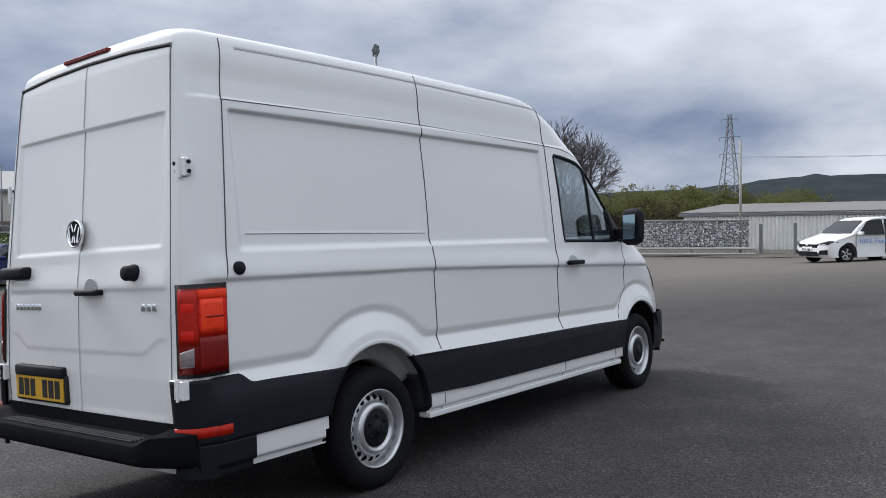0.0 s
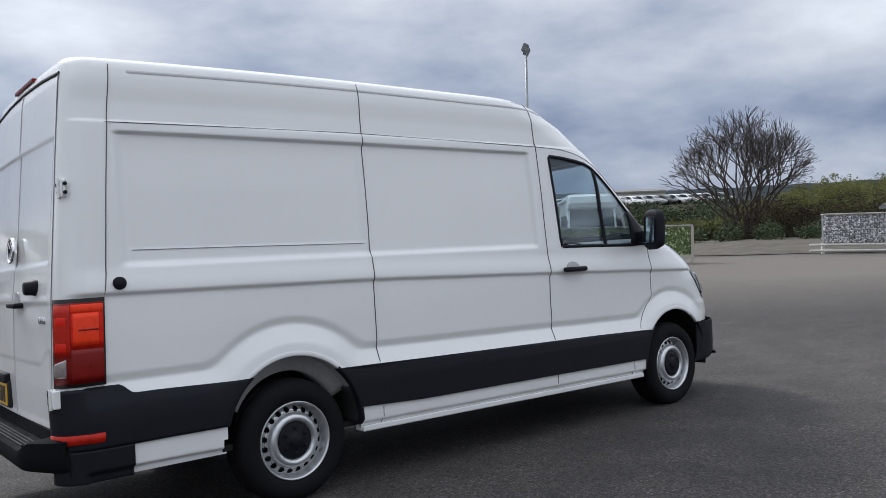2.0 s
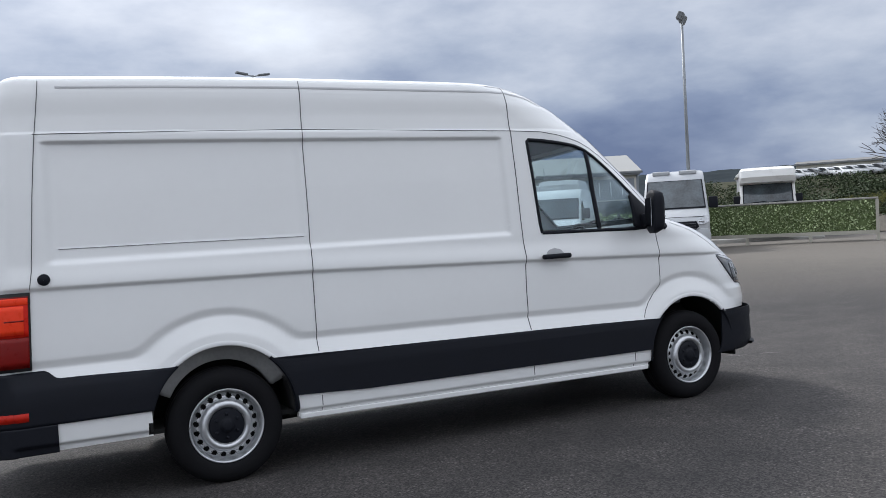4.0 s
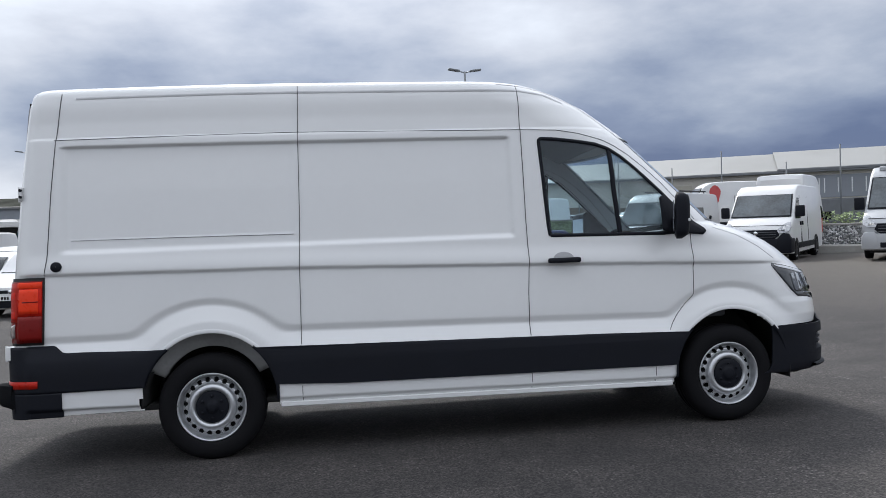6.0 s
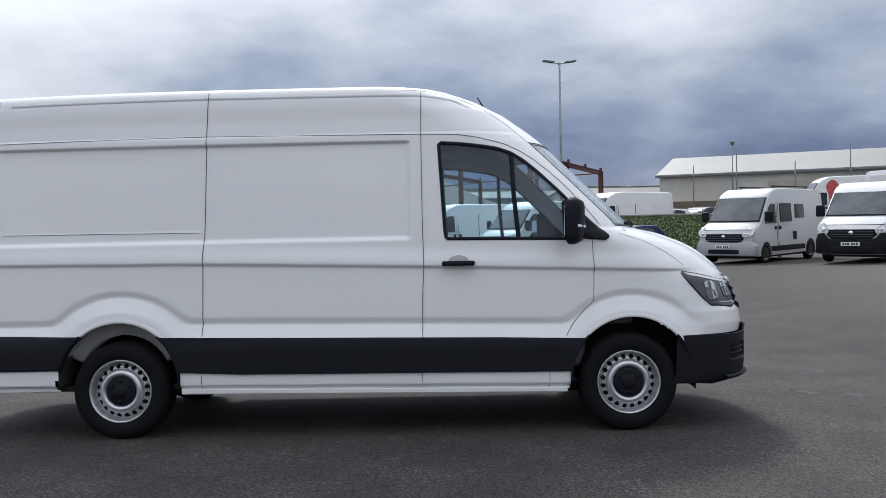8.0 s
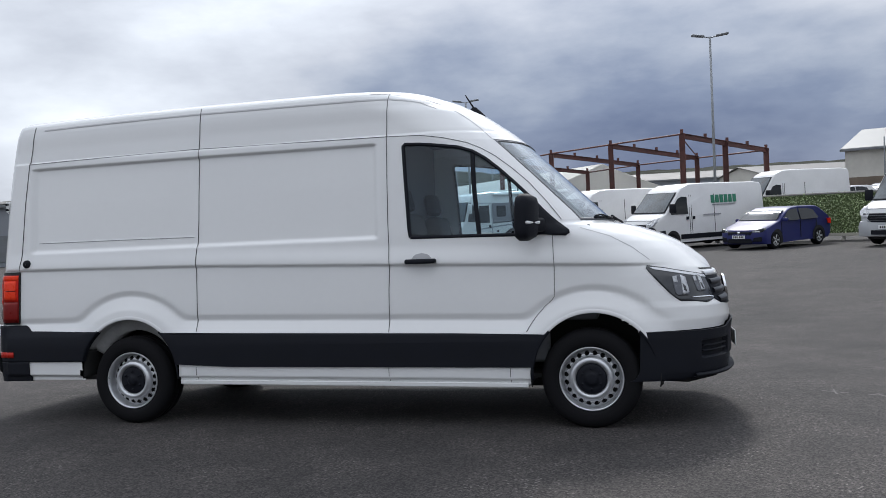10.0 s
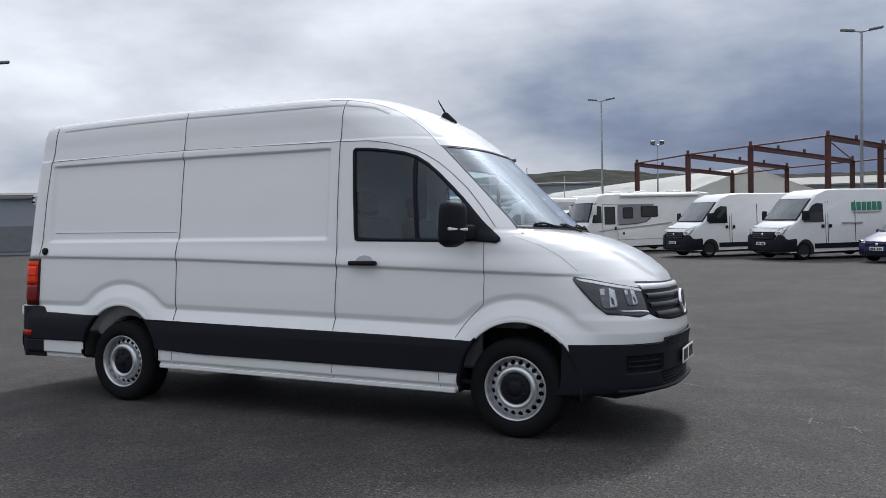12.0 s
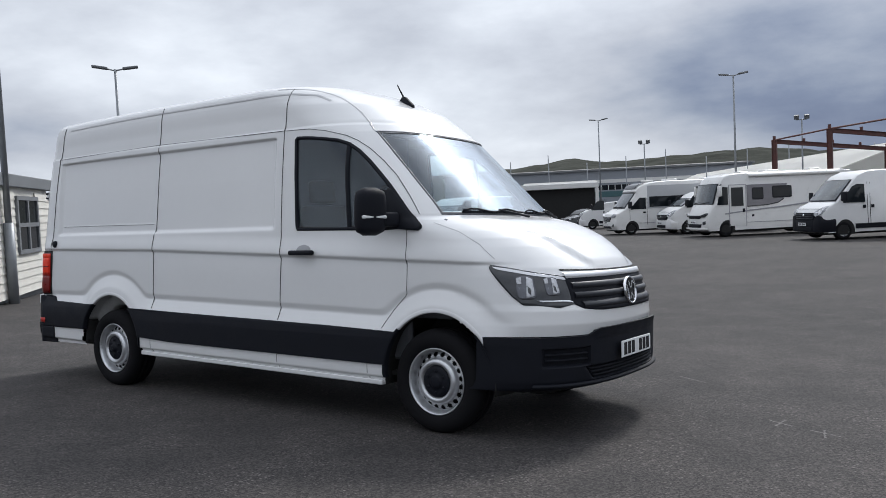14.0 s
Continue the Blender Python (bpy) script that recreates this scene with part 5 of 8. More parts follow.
FAR_GLASS = material("car_glass", (0.012, 0.015, 0.018), 0.06, coat=0.0, spec=0.3, vary=0.2, scale=3)
# lightened, blotchy glass colour imitates sky reflected in the screens
SCREEN_FAR = material("far_windscreen", (0.045, 0.057, 0.066), 0.08, coat=0.35, vary=0.7, scale=1.6, spec=0.5)
TRIM_SILVER = material("silver_wheel_trim", (0.42, 0.43, 0.445), 0.38, metal=0.15, vary=0.12, scale=10)
SLATE = material("slate_grey_panel", (0.17, 0.165, 0.18), 0.35, vary=0.10, scale=3, coat=0.3)
LAMP_CLEAR = material("far_lamp", (0.40, 0.41, 0.43), 0.2, coat=0.8, vary=0.4, scale=14)
BROWN = material("brown_board", (0.16, 0.125, 0.095), 0.8, vary=0.3, scale=0.8, dirt=0.3)
TENT = material("white_canvas", (0.78, 0.78, 0.76), 0.6, vary=0.10, scale=0.25, dirt=0.25, bump=0.4, bump_scale=0.8)
tn, tl = TENT.node_tree.nodes, TENT.node_tree.links
trans, tmix = tn.new("ShaderNodeBsdfTranslucent"), tn.new("ShaderNodeMixShader")
trans.inputs[0].default_value, tmix.inputs[0].default_value = (0.88, 0.87, 0.84, 1), 0.62
tl.new(tn["Principled BSDF"].outputs[0], tmix.inputs[1])
tl.new(trans.outputs[0], tmix.inputs[2])
tl.new(tmix.outputs[0], tn["Material Output"].inputs[0])
SIGN_GREEN = material("sign_green", (0.02, 0.19, 0.11), 0.5)
SIGN_TEAL = material("sign_teal", (0.05, 0.12, 0.13), 0.5, vary=0.1, scale=0.5)
SIGN_BLUE = material("sign_blue", (0.07, 0.25, 0.55), 0.5)
RUST = material("red_oxide_steel", (0.095, 0.034, 0.029), 0.65, vary=0.35, scale=3, bump=0.2, bump_scale=40, dirt=0.4)
GALV = material("galvanised", (0.25, 0.265, 0.28), 0.5, metal=0.4, vary=0.12, scale=5)
ROOF_W = material("white_roof_sheet", (0.30, 0.297, 0.285), 0.5, vary=0.08, scale=0.3, dirt=0.3, spec=0.2)
WALL_C = material("cream_wall", (0.55, 0.53, 0.48), 0.7, vary=0.12, scale=0.4, dirt=0.4)
WALL_G = material("grey_clad_wall", (0.25, 0.27, 0.30), 0.6, vary=0.08, scale=0.3, dirt=0.3)
ROOF_G = material("grey_roof_sheet", (0.17, 0.165, 0.16), 0.6, vary=0.12, scale=0.3, dirt=0.4, spec=0.15)
CORR = material("corrugated_white", (0.78, 0.78, 0.76), 0.5, vary=0.08, scale=0.8, dirt=0.35)
BOARD = material("white_boards", (0.68, 0.66, 0.60), 0.6, vary=0.06, scale=3, bump=0.15, bump_scale=40, dirt=0.25)
BEIGE = material("beige_panel", (0.42, 0.40, 0.34), 0.7, vary=0.08, scale=1.5, dirt=0.3)
FASCIA = material("grey_fascia", (0.16, 0.17, 0.18), 0.6, vary=0.15, scale=2)
STONE = material("grey_stone", (0.48, 0.48, 0.485), 0.85, vary=0.3, scale=8, bump=0.5, bump_scale=20, island=0.55)
LEAF = material("hedge_leaf", (0.33, 0.40, 0.22), 0.6, vary=0.3, scale=2, island=0.4, spec=0.2)
LEAF_DRY = material("spring_leaf", (0.105, 0.108, 0.042), 0.75, vary=0.55, scale=0.11, island=0.2, spec=0.1)
tl = None
for leafy in (LEAF_DRY,):
    tn, tl = leafy.node_tree.nodes, leafy.node_tree.links
    lit, lmix = tn.new("ShaderNodeBsdfTranslucent"), tn.new("ShaderNodeMixShader")
    lit.inputs[0].default_value, lmix.inputs[0].default_value = (0.135, 0.14, 0.052, 1), 0.5
    tl.new(tn["Principled BSDF"].outputs[0], lmix.inputs[1])
    tl.new(lit.outputs[0], lmix.inputs[2])
    tl.new(lmix.outputs[0], tn["Material Output"].inputs[0])
THICKET = material("thicket_brown", (0.060, 0.048, 0.036), 0.85, vary=0.4, scale=0.6, island=0.35, spec=0.05)
LEAF_DARK = material("evergreen_leaf", (0.045, 0.062, 0.030), 0.65, vary=0.3, scale=2, island=0.5, spec=0.15)
HEDGE_CORE = material("hedge_depth", (0.12, 0.16, 0.07), 0.8, vary=0.5, scale=9, spec=0.1)
FIELD = material("rough_field", (0.046, 0.046, 0.028), 0.95, vary=0.5, scale=0.12, spec=0.05, bump=0.5, bump_scale=1.5)
BARK = material("bark", (0.058, 0.047, 0.042), 0.85, vary=0.3, scale=8, bump=0.5, bump_scale=60)
CONCRETE = material("concrete", (0.34, 0.33, 0.31), 0.85, vary=0.18, scale=1.5, bump=0.3, bump_scale=50, dirt=0.4)
GRAVEL = material("gravel_verge", (0.10, 0.090, 0.077), 0.9, vary=0.35, scale=1.5, bump=0.6, bump_scale=30, spec=0.1)
HILL_FAR = material("far_hill", (0.036, 0.043, 0.048), 0.95, vary=0.25, scale=0.012, spec=0)
# moorland green and brown, greyed in the colour to suggest haze
HILL_NEAR = material("hazed_green_hill", (0.062, 0.064, 0.056), 0.95, vary=0.4, scale=0.02, spec=0)
TIMBER = material("white_rail", (0.55, 0.54, 0.5), 0.7, vary=0.15, scale=4)


def on_ground(x, y, heading, dz=0.0):
    return pose(x, y, ground_z(x, y) + dz, 0, 0, heading)


# ---------------------------------------------------------------- parked vehicles


def lofted(bm, prof, hw, belt, lean):
    """A vehicle shell: a side outline drawn across the width, its edges rounded, leaning in above the belt."""
    fine = []
    for (x0, z0), (x1, z1) in zip(prof, prof[1:] + prof[:1]):
        n = max(1, int(math.hypot(x1 - x0, z1 - z0) / 0.22))
        fine += [(x0 + (x1 - x0) * i / n, z0 + (z1 - z0) * i / n) for i in range(n)]
    cx = sum(p[0] for p in prof) / len(prof)
    cz = sum(p[1] for p in prof) / len(prof)
    rows = []
    half = ((1.0, 0.94), (0.985, 0.972), (0.95, 0.990), (0.88, 0.999), (0.75, 1.002), (0.6, 1.005), (0.4, 1.007), (0.2, 1.008))
    for s, k in [(-a, b) for a, b in half] + [(0, 1.008)] + list(half[::-1]):
        row = []
        for x, z in fine:
            zz = cz + (z - cz) * (k if z > cz else 1.0)
            xx = cx + (x - cx) * (k if x > cx else 0.5 + 0.5 * k)
            y = s * (hw - max(0.0, zz - belt) * lean)
            row.append((xx, y, zz))
        rows.append(row)
    vs = grid_faces(bm, rows, close=True)
    for row, flip in ((vs[0], True), (vs[-1], False)):
        bm.faces.new(row[::-1] if flip else row)
    bmesh.ops.recalc_face_normals(bm, faces=list(bm.faces))


def side_panel(bm, poly, hw, belt, lean, s, out=0.006):
    """A flat panel with depth on a vehicle's side, outlined in x and z."""
    a = [bm.verts.new((x, s * (hw - max(0.0, z - belt) * lean + out), z)) for x, z in poly]
    b = [bm.verts.new((x, s * (hw - max(0.0, z - belt) * lean - 0.02), z)) for x, z in poly]
    bm.faces.new(a)
    n = len(a)
    for i in range(n):
        bm.faces.new((a[i], a[(i + 1) % n], b[(i + 1) % n], b[i]))
    bmesh.ops.recalc_face_normals(bm, faces=list(bm.faces))


def small_wheel(parent, x, y, r, s, rim_mat):
    bm = bmesh.new()
    lathe(bm, [(r * 0.62, -0.01), (r * 0.72, -0.025), (r * 0.9, -0.02), (r * 0.98, 0.01), (r, 0.05), (r, 0.17), (r * 0.6, 0.2)], 28)
    bm.transform(Matrix.Translation((x, y, r)) @ (Matrix.Identity(4) if s < 0 else Matrix.Rotation(math.pi, 4, "Z")))
    tyre = part("wheel", bm, RUBBER, parent, "", True)
    bm = bmesh.new()
    lathe(bm, [(r * 0.63, -0.015), (r * 0.60, 0.005), (r * 0.55, 0.03), (r * 0.16, 0.03), (r * 0.14, -0.005), (0.001, -0.008)], 28)
    for k in range(5):
        box(bm, (r * 0.1, -0.01, -0.028), (r * 0.60, 0.02, 0.028), m=Matrix.Rotation(2 * math.pi * k / 5, 4, "Y"))
    bm.transform(Matrix.Translation((x, y, r)) @ (Matrix.Identity(4) if s < 0 else Matrix.Rotation(math.pi, 4, "Z")))
    part("rim", bm, rim_mat, tyre, "", True)
    bm = bmesh.new()
    lathe(bm, [(r * 0.6, 0.06), (0.001, 0.06)], 20)
    bm.transform(Matrix.Translation((x, y, r)) @ (Matrix.Identity(4) if s < 0 else Matrix.Rotation(math.pi, 4, "Z")))
    part("brake_drum", bm, DARK, tyre)


def bars_plate(parent, x, z, y=0.0, w=0.52, back=False):
    bm = bmesh.new()
    box(bm, (x - 0.01, y - w / 2, z - 0.055), (x + 0.012, y + w / 2, z + 0.055), 0.004)
    ob = part("number_plate", bm, PLATE_Y if back else PLATE_W, parent, "plate with plain dark bars")
    for i in range(6):
        bm = bmesh.new()
        c = y + (i - 2.5 + (0.3 if i > 2 else -0.3)) * w * 0.13
        box(bm, (x + 0.012, c - w * 0.045, z - 0.036), (x + 0.015, c + w * 0.045, z + 0.036))
        part("plate_bar", bm, SEAM, ob)


def across(bm, pts, hw_of, belt, lean, out=0.012, inset=0.0, n=8):
    """A pane or panel laid over the front slope between outline points, the full width less inset."""
    rows = []
    for (x, z), hw in zip(pts, hw_of):
        w = hw - max(0.0, z - belt) * lean - inset
        rows.append([(x + out - 0.012 * (2 * i / n - 1) ** 2, w * (2 * i / n - 1), z + out * 0.7) for i in range(n + 1)])
    grid_faces(bm, rows)
    bmesh.ops.recalc_face_normals(bm, faces=list(bm.faces))
    thicken(bm, 0.02)


def arch_rims(v, axles, r, hw, mat):
    """Dark wheel housings sunk in the sides."""
    for ax in axles:
        for s in (-1, 1):
            bm = bmesh.new()
            pts = [(ax + (r + 0.07) * math.cos(a), r + (r + 0.07) * math.sin(a)) for a in [math.pi * i / 14 for i in range(15)]]
            pts = [(ax + r + 0.07, 0.20)] + pts + [(ax - r - 0.07, 0.20)]
            side_panel(bm, pts, hw, 9, 0, s, 0.004)
            part("wheel_housing", bm, mat, v)


def bow_front(v, hw, depth, x0=-1.7, x1=-0.4):
    """Bow the front of a vehicle: its corners lie further back than its middle."""
    for ob in v.children_recursive:
        if ob.type != "MESH" or ob.name.split(".")[0] in ("wheel", "rim", "brake_drum", "number_plate", "plate_bar", "chassis", "badge"):
            continue
        xs = [q.co.x for q in ob.data.vertices]
        if max(xs) < x0:
            continue
        bm = bmesh.new()
        bm.from_mesh(ob.data)
        ys = [q.co.y for q in bm.verts]
        for y in (-0.8, -0.6, -0.35, 0.0, 0.35, 0.6, 0.8):
            if min(ys) < y * hw - 0.02 and max(ys) > y * hw + 0.02 and len(bm.faces) < 200:
                bmesh.ops.bisect_plane(bm, geom=list(bm.verts) + list(bm.edges) + list(bm.faces), plane_co=(0, y * hw, 0), plane_no=(0, 1, 0))
        for q in bm.verts:
            q.co.x -= depth * min(1.15, abs(q.co.y) / hw) ** 2.4 * step(x0, x1, q.co.x)
        bm.to_mesh(ob.data)
        bm.free()
        if ob.data.polygons and ob.data.polygons[0].use_smooth:
            ob.data.set_sharp_from_angle(angle=radians(28))


def parked_van(m, paint, label, high=0.0, bumper=None, name="parked_van", length=5.9, extra=None, group="parked vehicles"):
    """A short-nosed panel van; its front end is at the origin, facing +x."""
    v = empty(name, m, label, "van", group)
    hw, belt, lean, top = 1.02, 1.25, 0.085, 2.42 + high
    prof = [(-length, 0.35), (-length, 1.2), (-length + 0.03, top - 0.18), (-length + 0.12, top - 0.02), (-length + 0.5, top + 0.02), (-2.6, top + 0.05), (-1.95, top + 0.02), (-1.55, top - 0.14), (-1.38, top - 0.30),
            (-0.62, 1.42), (-0.50, 1.36), (-0.12, 1.16), (-0.03, 1.04), (0.0, 0.8), (-0.09, 0.62), (-0.12, 0.35), (-0.20, 0.27), (-length + 0.2, 0.30)]
    bm = bmesh.new()
    lofted(bm, prof, hw, belt, lean)
    part("body", bm, paint, v, "", True)
    bm = bmesh.new()
    rake = [(-0.62 - 0.76 * t, 1.42 + (top - 1.72) * t) for t in (0.0, 0.03, 0.25, 0.5, 0.75, 0.96, 0.99)]
    across(bm, rake, [hw] * 7, belt, lean, 0.014, 0.075)
    surround = part("windscreen_surround", bm, PLASTIC, v, "black windscreen surround", True)
    bm = bmesh.new()
    across(bm, rake[1:-1], [hw] * 5, belt, lean, 0.024, 0.115)
    part("windscreen", bm, SCREEN_FAR, surround, "dark windscreen with cloud reflections coloured in", True)
    for y0, y1 in ((-0.72, 0.02), (0.08, 0.74)):
        bm = bmesh.new()
        cyl(bm, (-0.66, y0, 1.475), (-0.66, y1, 1.50), 0.016, seg=5)
        part("wiper", bm, PLASTIC, v)
    bm = bmesh.new()
    box(bm, (-0.16, -0.86, 1.165), (-0.10, 0.86, 1.175))
    part("bonnet_gap", bm, SEAM, v)
    arch_rims(v, (-0.95, -length + 1.0 if length < 5 else -4.6), 0.34, hw, DARK)
    for s in (-1, 1):
        bm = bmesh.new()
        side_panel(bm, [(-1.80, 1.36), (-1.80, 2.02), (-1.52, 2.04), (-1.30, 1.95), (-0.90, 1.52), (-0.86, 1.36)], hw, belt, lean, s)
        part("cab_window", bm, FAR_GLASS, v, "dark cab window")
        for ax in (-0.95, -4.6):
            small_wheel(v, ax, s * (hw - 0.01), 0.34, s, TRIM_SILVER)
        bm = bmesh.new()
        box(bm, (-0.86, min(s * 1.02, s * 1.30), 1.42), (-0.74, max(s * 1.02, s * 1.30), 1.78), 0.04, 2)
        part("door_mirror", bm, PLASTIC, v, "black door mirror", True)
        for gx in (-1.92, -2.02, -3.2):
            bm = bmesh.new()
            side_panel(bm, [(gx, 0.5), (gx, 2.1), (gx + 0.012, 2.1), (gx + 0.012, 0.5)], hw, belt, lean, s, 0.003)
            part("panel_gap", bm, SEAM, v)
        bm = bmesh.new()
        side_panel(bm, [(-4.1, 0.40), (-4.1, 0.58), (-1.4, 0.58), (-1.4, 0.40)], hw, belt, lean, s, 0.012)
        part("side_cladding", bm, PLASTIC, v, "black rubbing strip")
        for gx in (-1.76, -2.08):
            bm = bmesh.new()
            side_panel(bm, [(gx - 0.06, 1.14), (gx - 0.06, 1.26), (gx + 0.04, 1.26), (gx + 0.04, 1.14)], hw, belt, lean, s, 0.02)
            part("door_handle", bm, PLASTIC, v)
        bm = bmesh.new()
        prism(bm, [(s * 0.62, 0.92), (s * 0.66, 1.06), (s * 0.84, 1.24), (s * 0.97, 1.27), (s * 1.01, 1.10), (s * 0.98, 0.98), (s * 0.85, 0.92)], -0.28, 0.016, "x", 0.01)
        for q in bm.verts:
            q.co.x -= 0.75 * max(0.0, q.co.z - 1.04) + 1.0 * max(0.0, q.co.z - 1.16) - 0.012
        lamp = part("headlamp", bm, LAMP_CLEAR, v, "clear headlamp", True)
        bm = bmesh.new()
        box(bm, (0.0, min(s * 0.68, s * 0.86), 0.97), (0.022, max(s * 0.68, s * 0.86), 1.05), 0.01)
        part("reflector", bm, REFLECTOR, lamp)
        bm = bmesh.new()
        box(bm, (-length - 0.01, min(s * 0.93, s * 1.03), 0.8), (-length + 0.1, max(s * 0.93, s * 1.03), 1.3), 0.01)
        part("tail_lamp", bm, RED_LENS, v)
    bm = bmesh.new()
    prism(bm, [(-0.62, 1.03), (0.62, 1.03), (0.70, 0.86), (0.55, 0.74), (-0.55, 0.74), (-0.70, 0.86)], -0.2, 0.035, "x", 0.015)
    g = part("grille", bm, PLASTIC, v, "black grille", True)
    for k in range(3):
        bm = bmesh.new()
        box(bm, (0.03, -0.6, 0.80 + 0.075 * k), (0.045, 0.6, 0.815 + 0.075 * k), 0.004)
        part("grille_slat", bm, TRIM_GREY, g)
    bm = bmesh.new()
    lathe(bm, [(0.001, 0.0), (0.06, 0.0), (0.065, -0.02)], 20, "z")
    bm.transform(Matrix.Translation((0.045, 0, 0.93)) @ Matrix.Rotation(radians(90), 4, "Y"))
    part("badge", bm, CHROME, g, "round chrome badge", True)
    bm = bmesh.new()
    deep = -0.55 if bumper is PLASTIC else -0.32
    prism(bm, [(-0.64, 0.30), (-0.64, 0.75), (0.64, 0.75), (0.64, 0.30)], deep, 0.064, "x", 0.03, 2)
    for s in (-1, 1):
        tall = [(s * 0.60, 0.30), (s * 0.62, 0.74), (s * 0.80, 0.93), (s * 0.97, 0.90), (s * 1.04, 0.70), (s * 1.03, 0.30)] if bumper is PLASTIC else [(s * 0.60, 0.30), (s * 0.62, 0.72), (s * 0.72, 0.80), (s * 0.97, 0.78), (s * 1.04, 0.62), (s * 1.03, 0.30)]
        prism(bm, tall, deep, 0.058, "x", 0.03, 2)
    part("front_bumper", bm, bumper or paint, v, "", True)
    bm = bmesh.new()
    box(bm, (0.03, -0.55, 0.36), (0.074, 0.55, 0.50), 0.01)
    part("lower_intake", bm, PLASTIC, v)
    bars_plate(v, 0.095, 0.60)
    bm = bmesh.new()
    box(bm, (-length + 0.2, -0.85, 0.2), (-0.3, 0.85, 0.32))
    part("chassis", bm, DARK, v)
    if extra:
        extra(v, hw, belt, lean, top)
    bow_front(v, hw, 0.13)
    return v


def parked_car(m, paint, label, prof=None, length=4.25, height=1.46, hw=0.89, name="parked_car", plain=False, group="parked vehicles"):
    """A five-door hatchback; its front end is at the origin, facing +x."""
    v = empty(name, m, label, "car", group)
    belt, lean = 0.92, 0.30
    h = height
    L = length
    prof = prof or [(-L + 0.02, 0.42), (-L, 0.62), (-L + 0.03, 0.95), (-L + 0.12, 1.05), (-L + 0.52, h - 0.10), (-L + 0.75, h - 0.02), (-2.45, h), (-1.95, h - 0.04), (-1.62, h - 0.16), (-1.02, 0.98), (-0.92, 0.95),
                    (-0.30, 0.80), (-0.06, 0.70), (0.0, 0.55), (-0.02, 0.30), (-0.10, 0.20), (-L + 0.2, 0.24)]
    bm = bmesh.new()
    lofted(bm, prof, hw, belt, lean)
    part("body", bm, paint, v, "", True)
    ax_f, ax_r, r = -0.83, -L + 0.80, 0.315
    arch_rims(v, (ax_f, ax_r), r, hw, DARK)
    bm = bmesh.new()
    across(bm, [(-1.04, 0.99), (-1.26, 1.13), (-1.44, 1.25), (-1.64, h - 0.15)], [hw] * 4, belt, lean, 0.012, 0.09)
    part("windscreen", bm, FAR_GLASS, v, "dark windscreen", True)
    for s in (-1, 1):
        for poly in ([(-1.28, 0.96), (-1.72, h - 0.15), (-2.0, h - 0.10), (-2.30, h - 0.085), (-2.30, 0.96)], [(-2.38, 0.96), (-2.38, h - 0.085), (-2.9, h - 0.10), (-3.25, h - 0.17), (-3.45, 1.02), (-3.40, 0.97)]):
            bm = bmesh.new()
            side_panel(bm, poly, hw, belt, lean, s)
            part("side_window", bm, FAR_GLASS, v, "dark side window")
        for ax in (ax_f, ax_r):
            small_wheel(v, ax, s * (hw - 0.005), r, s, TRIM_SILVER)
        bm = bmesh.new()
        box(bm, (-1.36, min(s * 0.86, s * 1.06), 0.94), (-1.22, max(s * 0.86, s * 1.06), 1.06), 0.03, 2)
        part("door_mirror", bm, PLASTIC if plain else paint, v, "", True)
        for gx in (-1.18, -2.34, -3.32):
            bm = bmesh.new()
            side_panel(bm, [(gx, 0.34), (gx, 0.93), (gx + 0.01, 0.93), (gx + 0.01, 0.34)], hw, belt, lean, s, 0.003)
            part("panel_gap", bm, SEAM, v)
        bm = bmesh.new()
        prism(bm, [(s * 0.42, 0.58), (s * 0.46, 0.66), (s * 0.84, 0.76), (s * 0.87, 0.70), (s * 0.80, 0.62)], -0.36, -0.015, "x", 0.01)
        lamp = part("headlamp", bm, LAMP_DARK, v, "clear headlamp", True)
        bm = bmesh.new()
        box(bm, (-0.03, min(s * 0.5, s * 0.74), 0.615), (-0.008, max(s * 0.5, s * 0.74), 0.65), 0.006)
        part("reflector", bm, REFLECTOR, lamp)
        bm = bmesh.new()
        prism(bm, [(s * 0.5, 0.30), (s * 0.56, 0.44), (s * 0.80, 0.46), (s * 0.80, 0.30)], -0.2, 0.012, "x", 0.01)
        part("corner_intake", bm, PLASTIC, v)
        bm = bmesh.new()
        side_panel(bm, [(-L + 0.02, 0.72), (-L + 0.04, 0.94), (-L + 0.28, 0.92), (-L + 0.2, 0.75)], hw, belt, lean, s, 0.012)
        part("tail_lamp", bm, RED_LENS, v)
    bm = bmesh.new()
    prism(bm, [(-0.46, 0.52), (-0.50, 0.64), (0.50, 0.64), (0.46, 0.52)], -0.2, 0.015, "x", 0.01)
    g = part("grille", bm, PLASTIC, v, "black grille", True)
    bm = bmesh.new()
    lathe(bm, [(0.001, 0.0), (0.05, 0.0), (0.055, -0.02)], 20, "z")
    bm.transform(Matrix.Translation((0.02, 0, 0.60)) @ Matrix.Rotation(radians(90), 4, "Y"))
    part("badge", bm, CHROME, g, "chrome badge", True)
    bm = bmesh.new()
    prism(bm, [(-0.5, 0.24), (-0.46, 0.40), (0.46, 0.40), (0.5, 0.24)], -0.2, 0.012, "x", 0.01)
    part("lower_intake", bm, PLASTIC, v)
    bars_plate(v, 0.018, 0.46, w=0.5)
    bow_front(v, hw, 0.20, -1.5, -0.3)
    return v


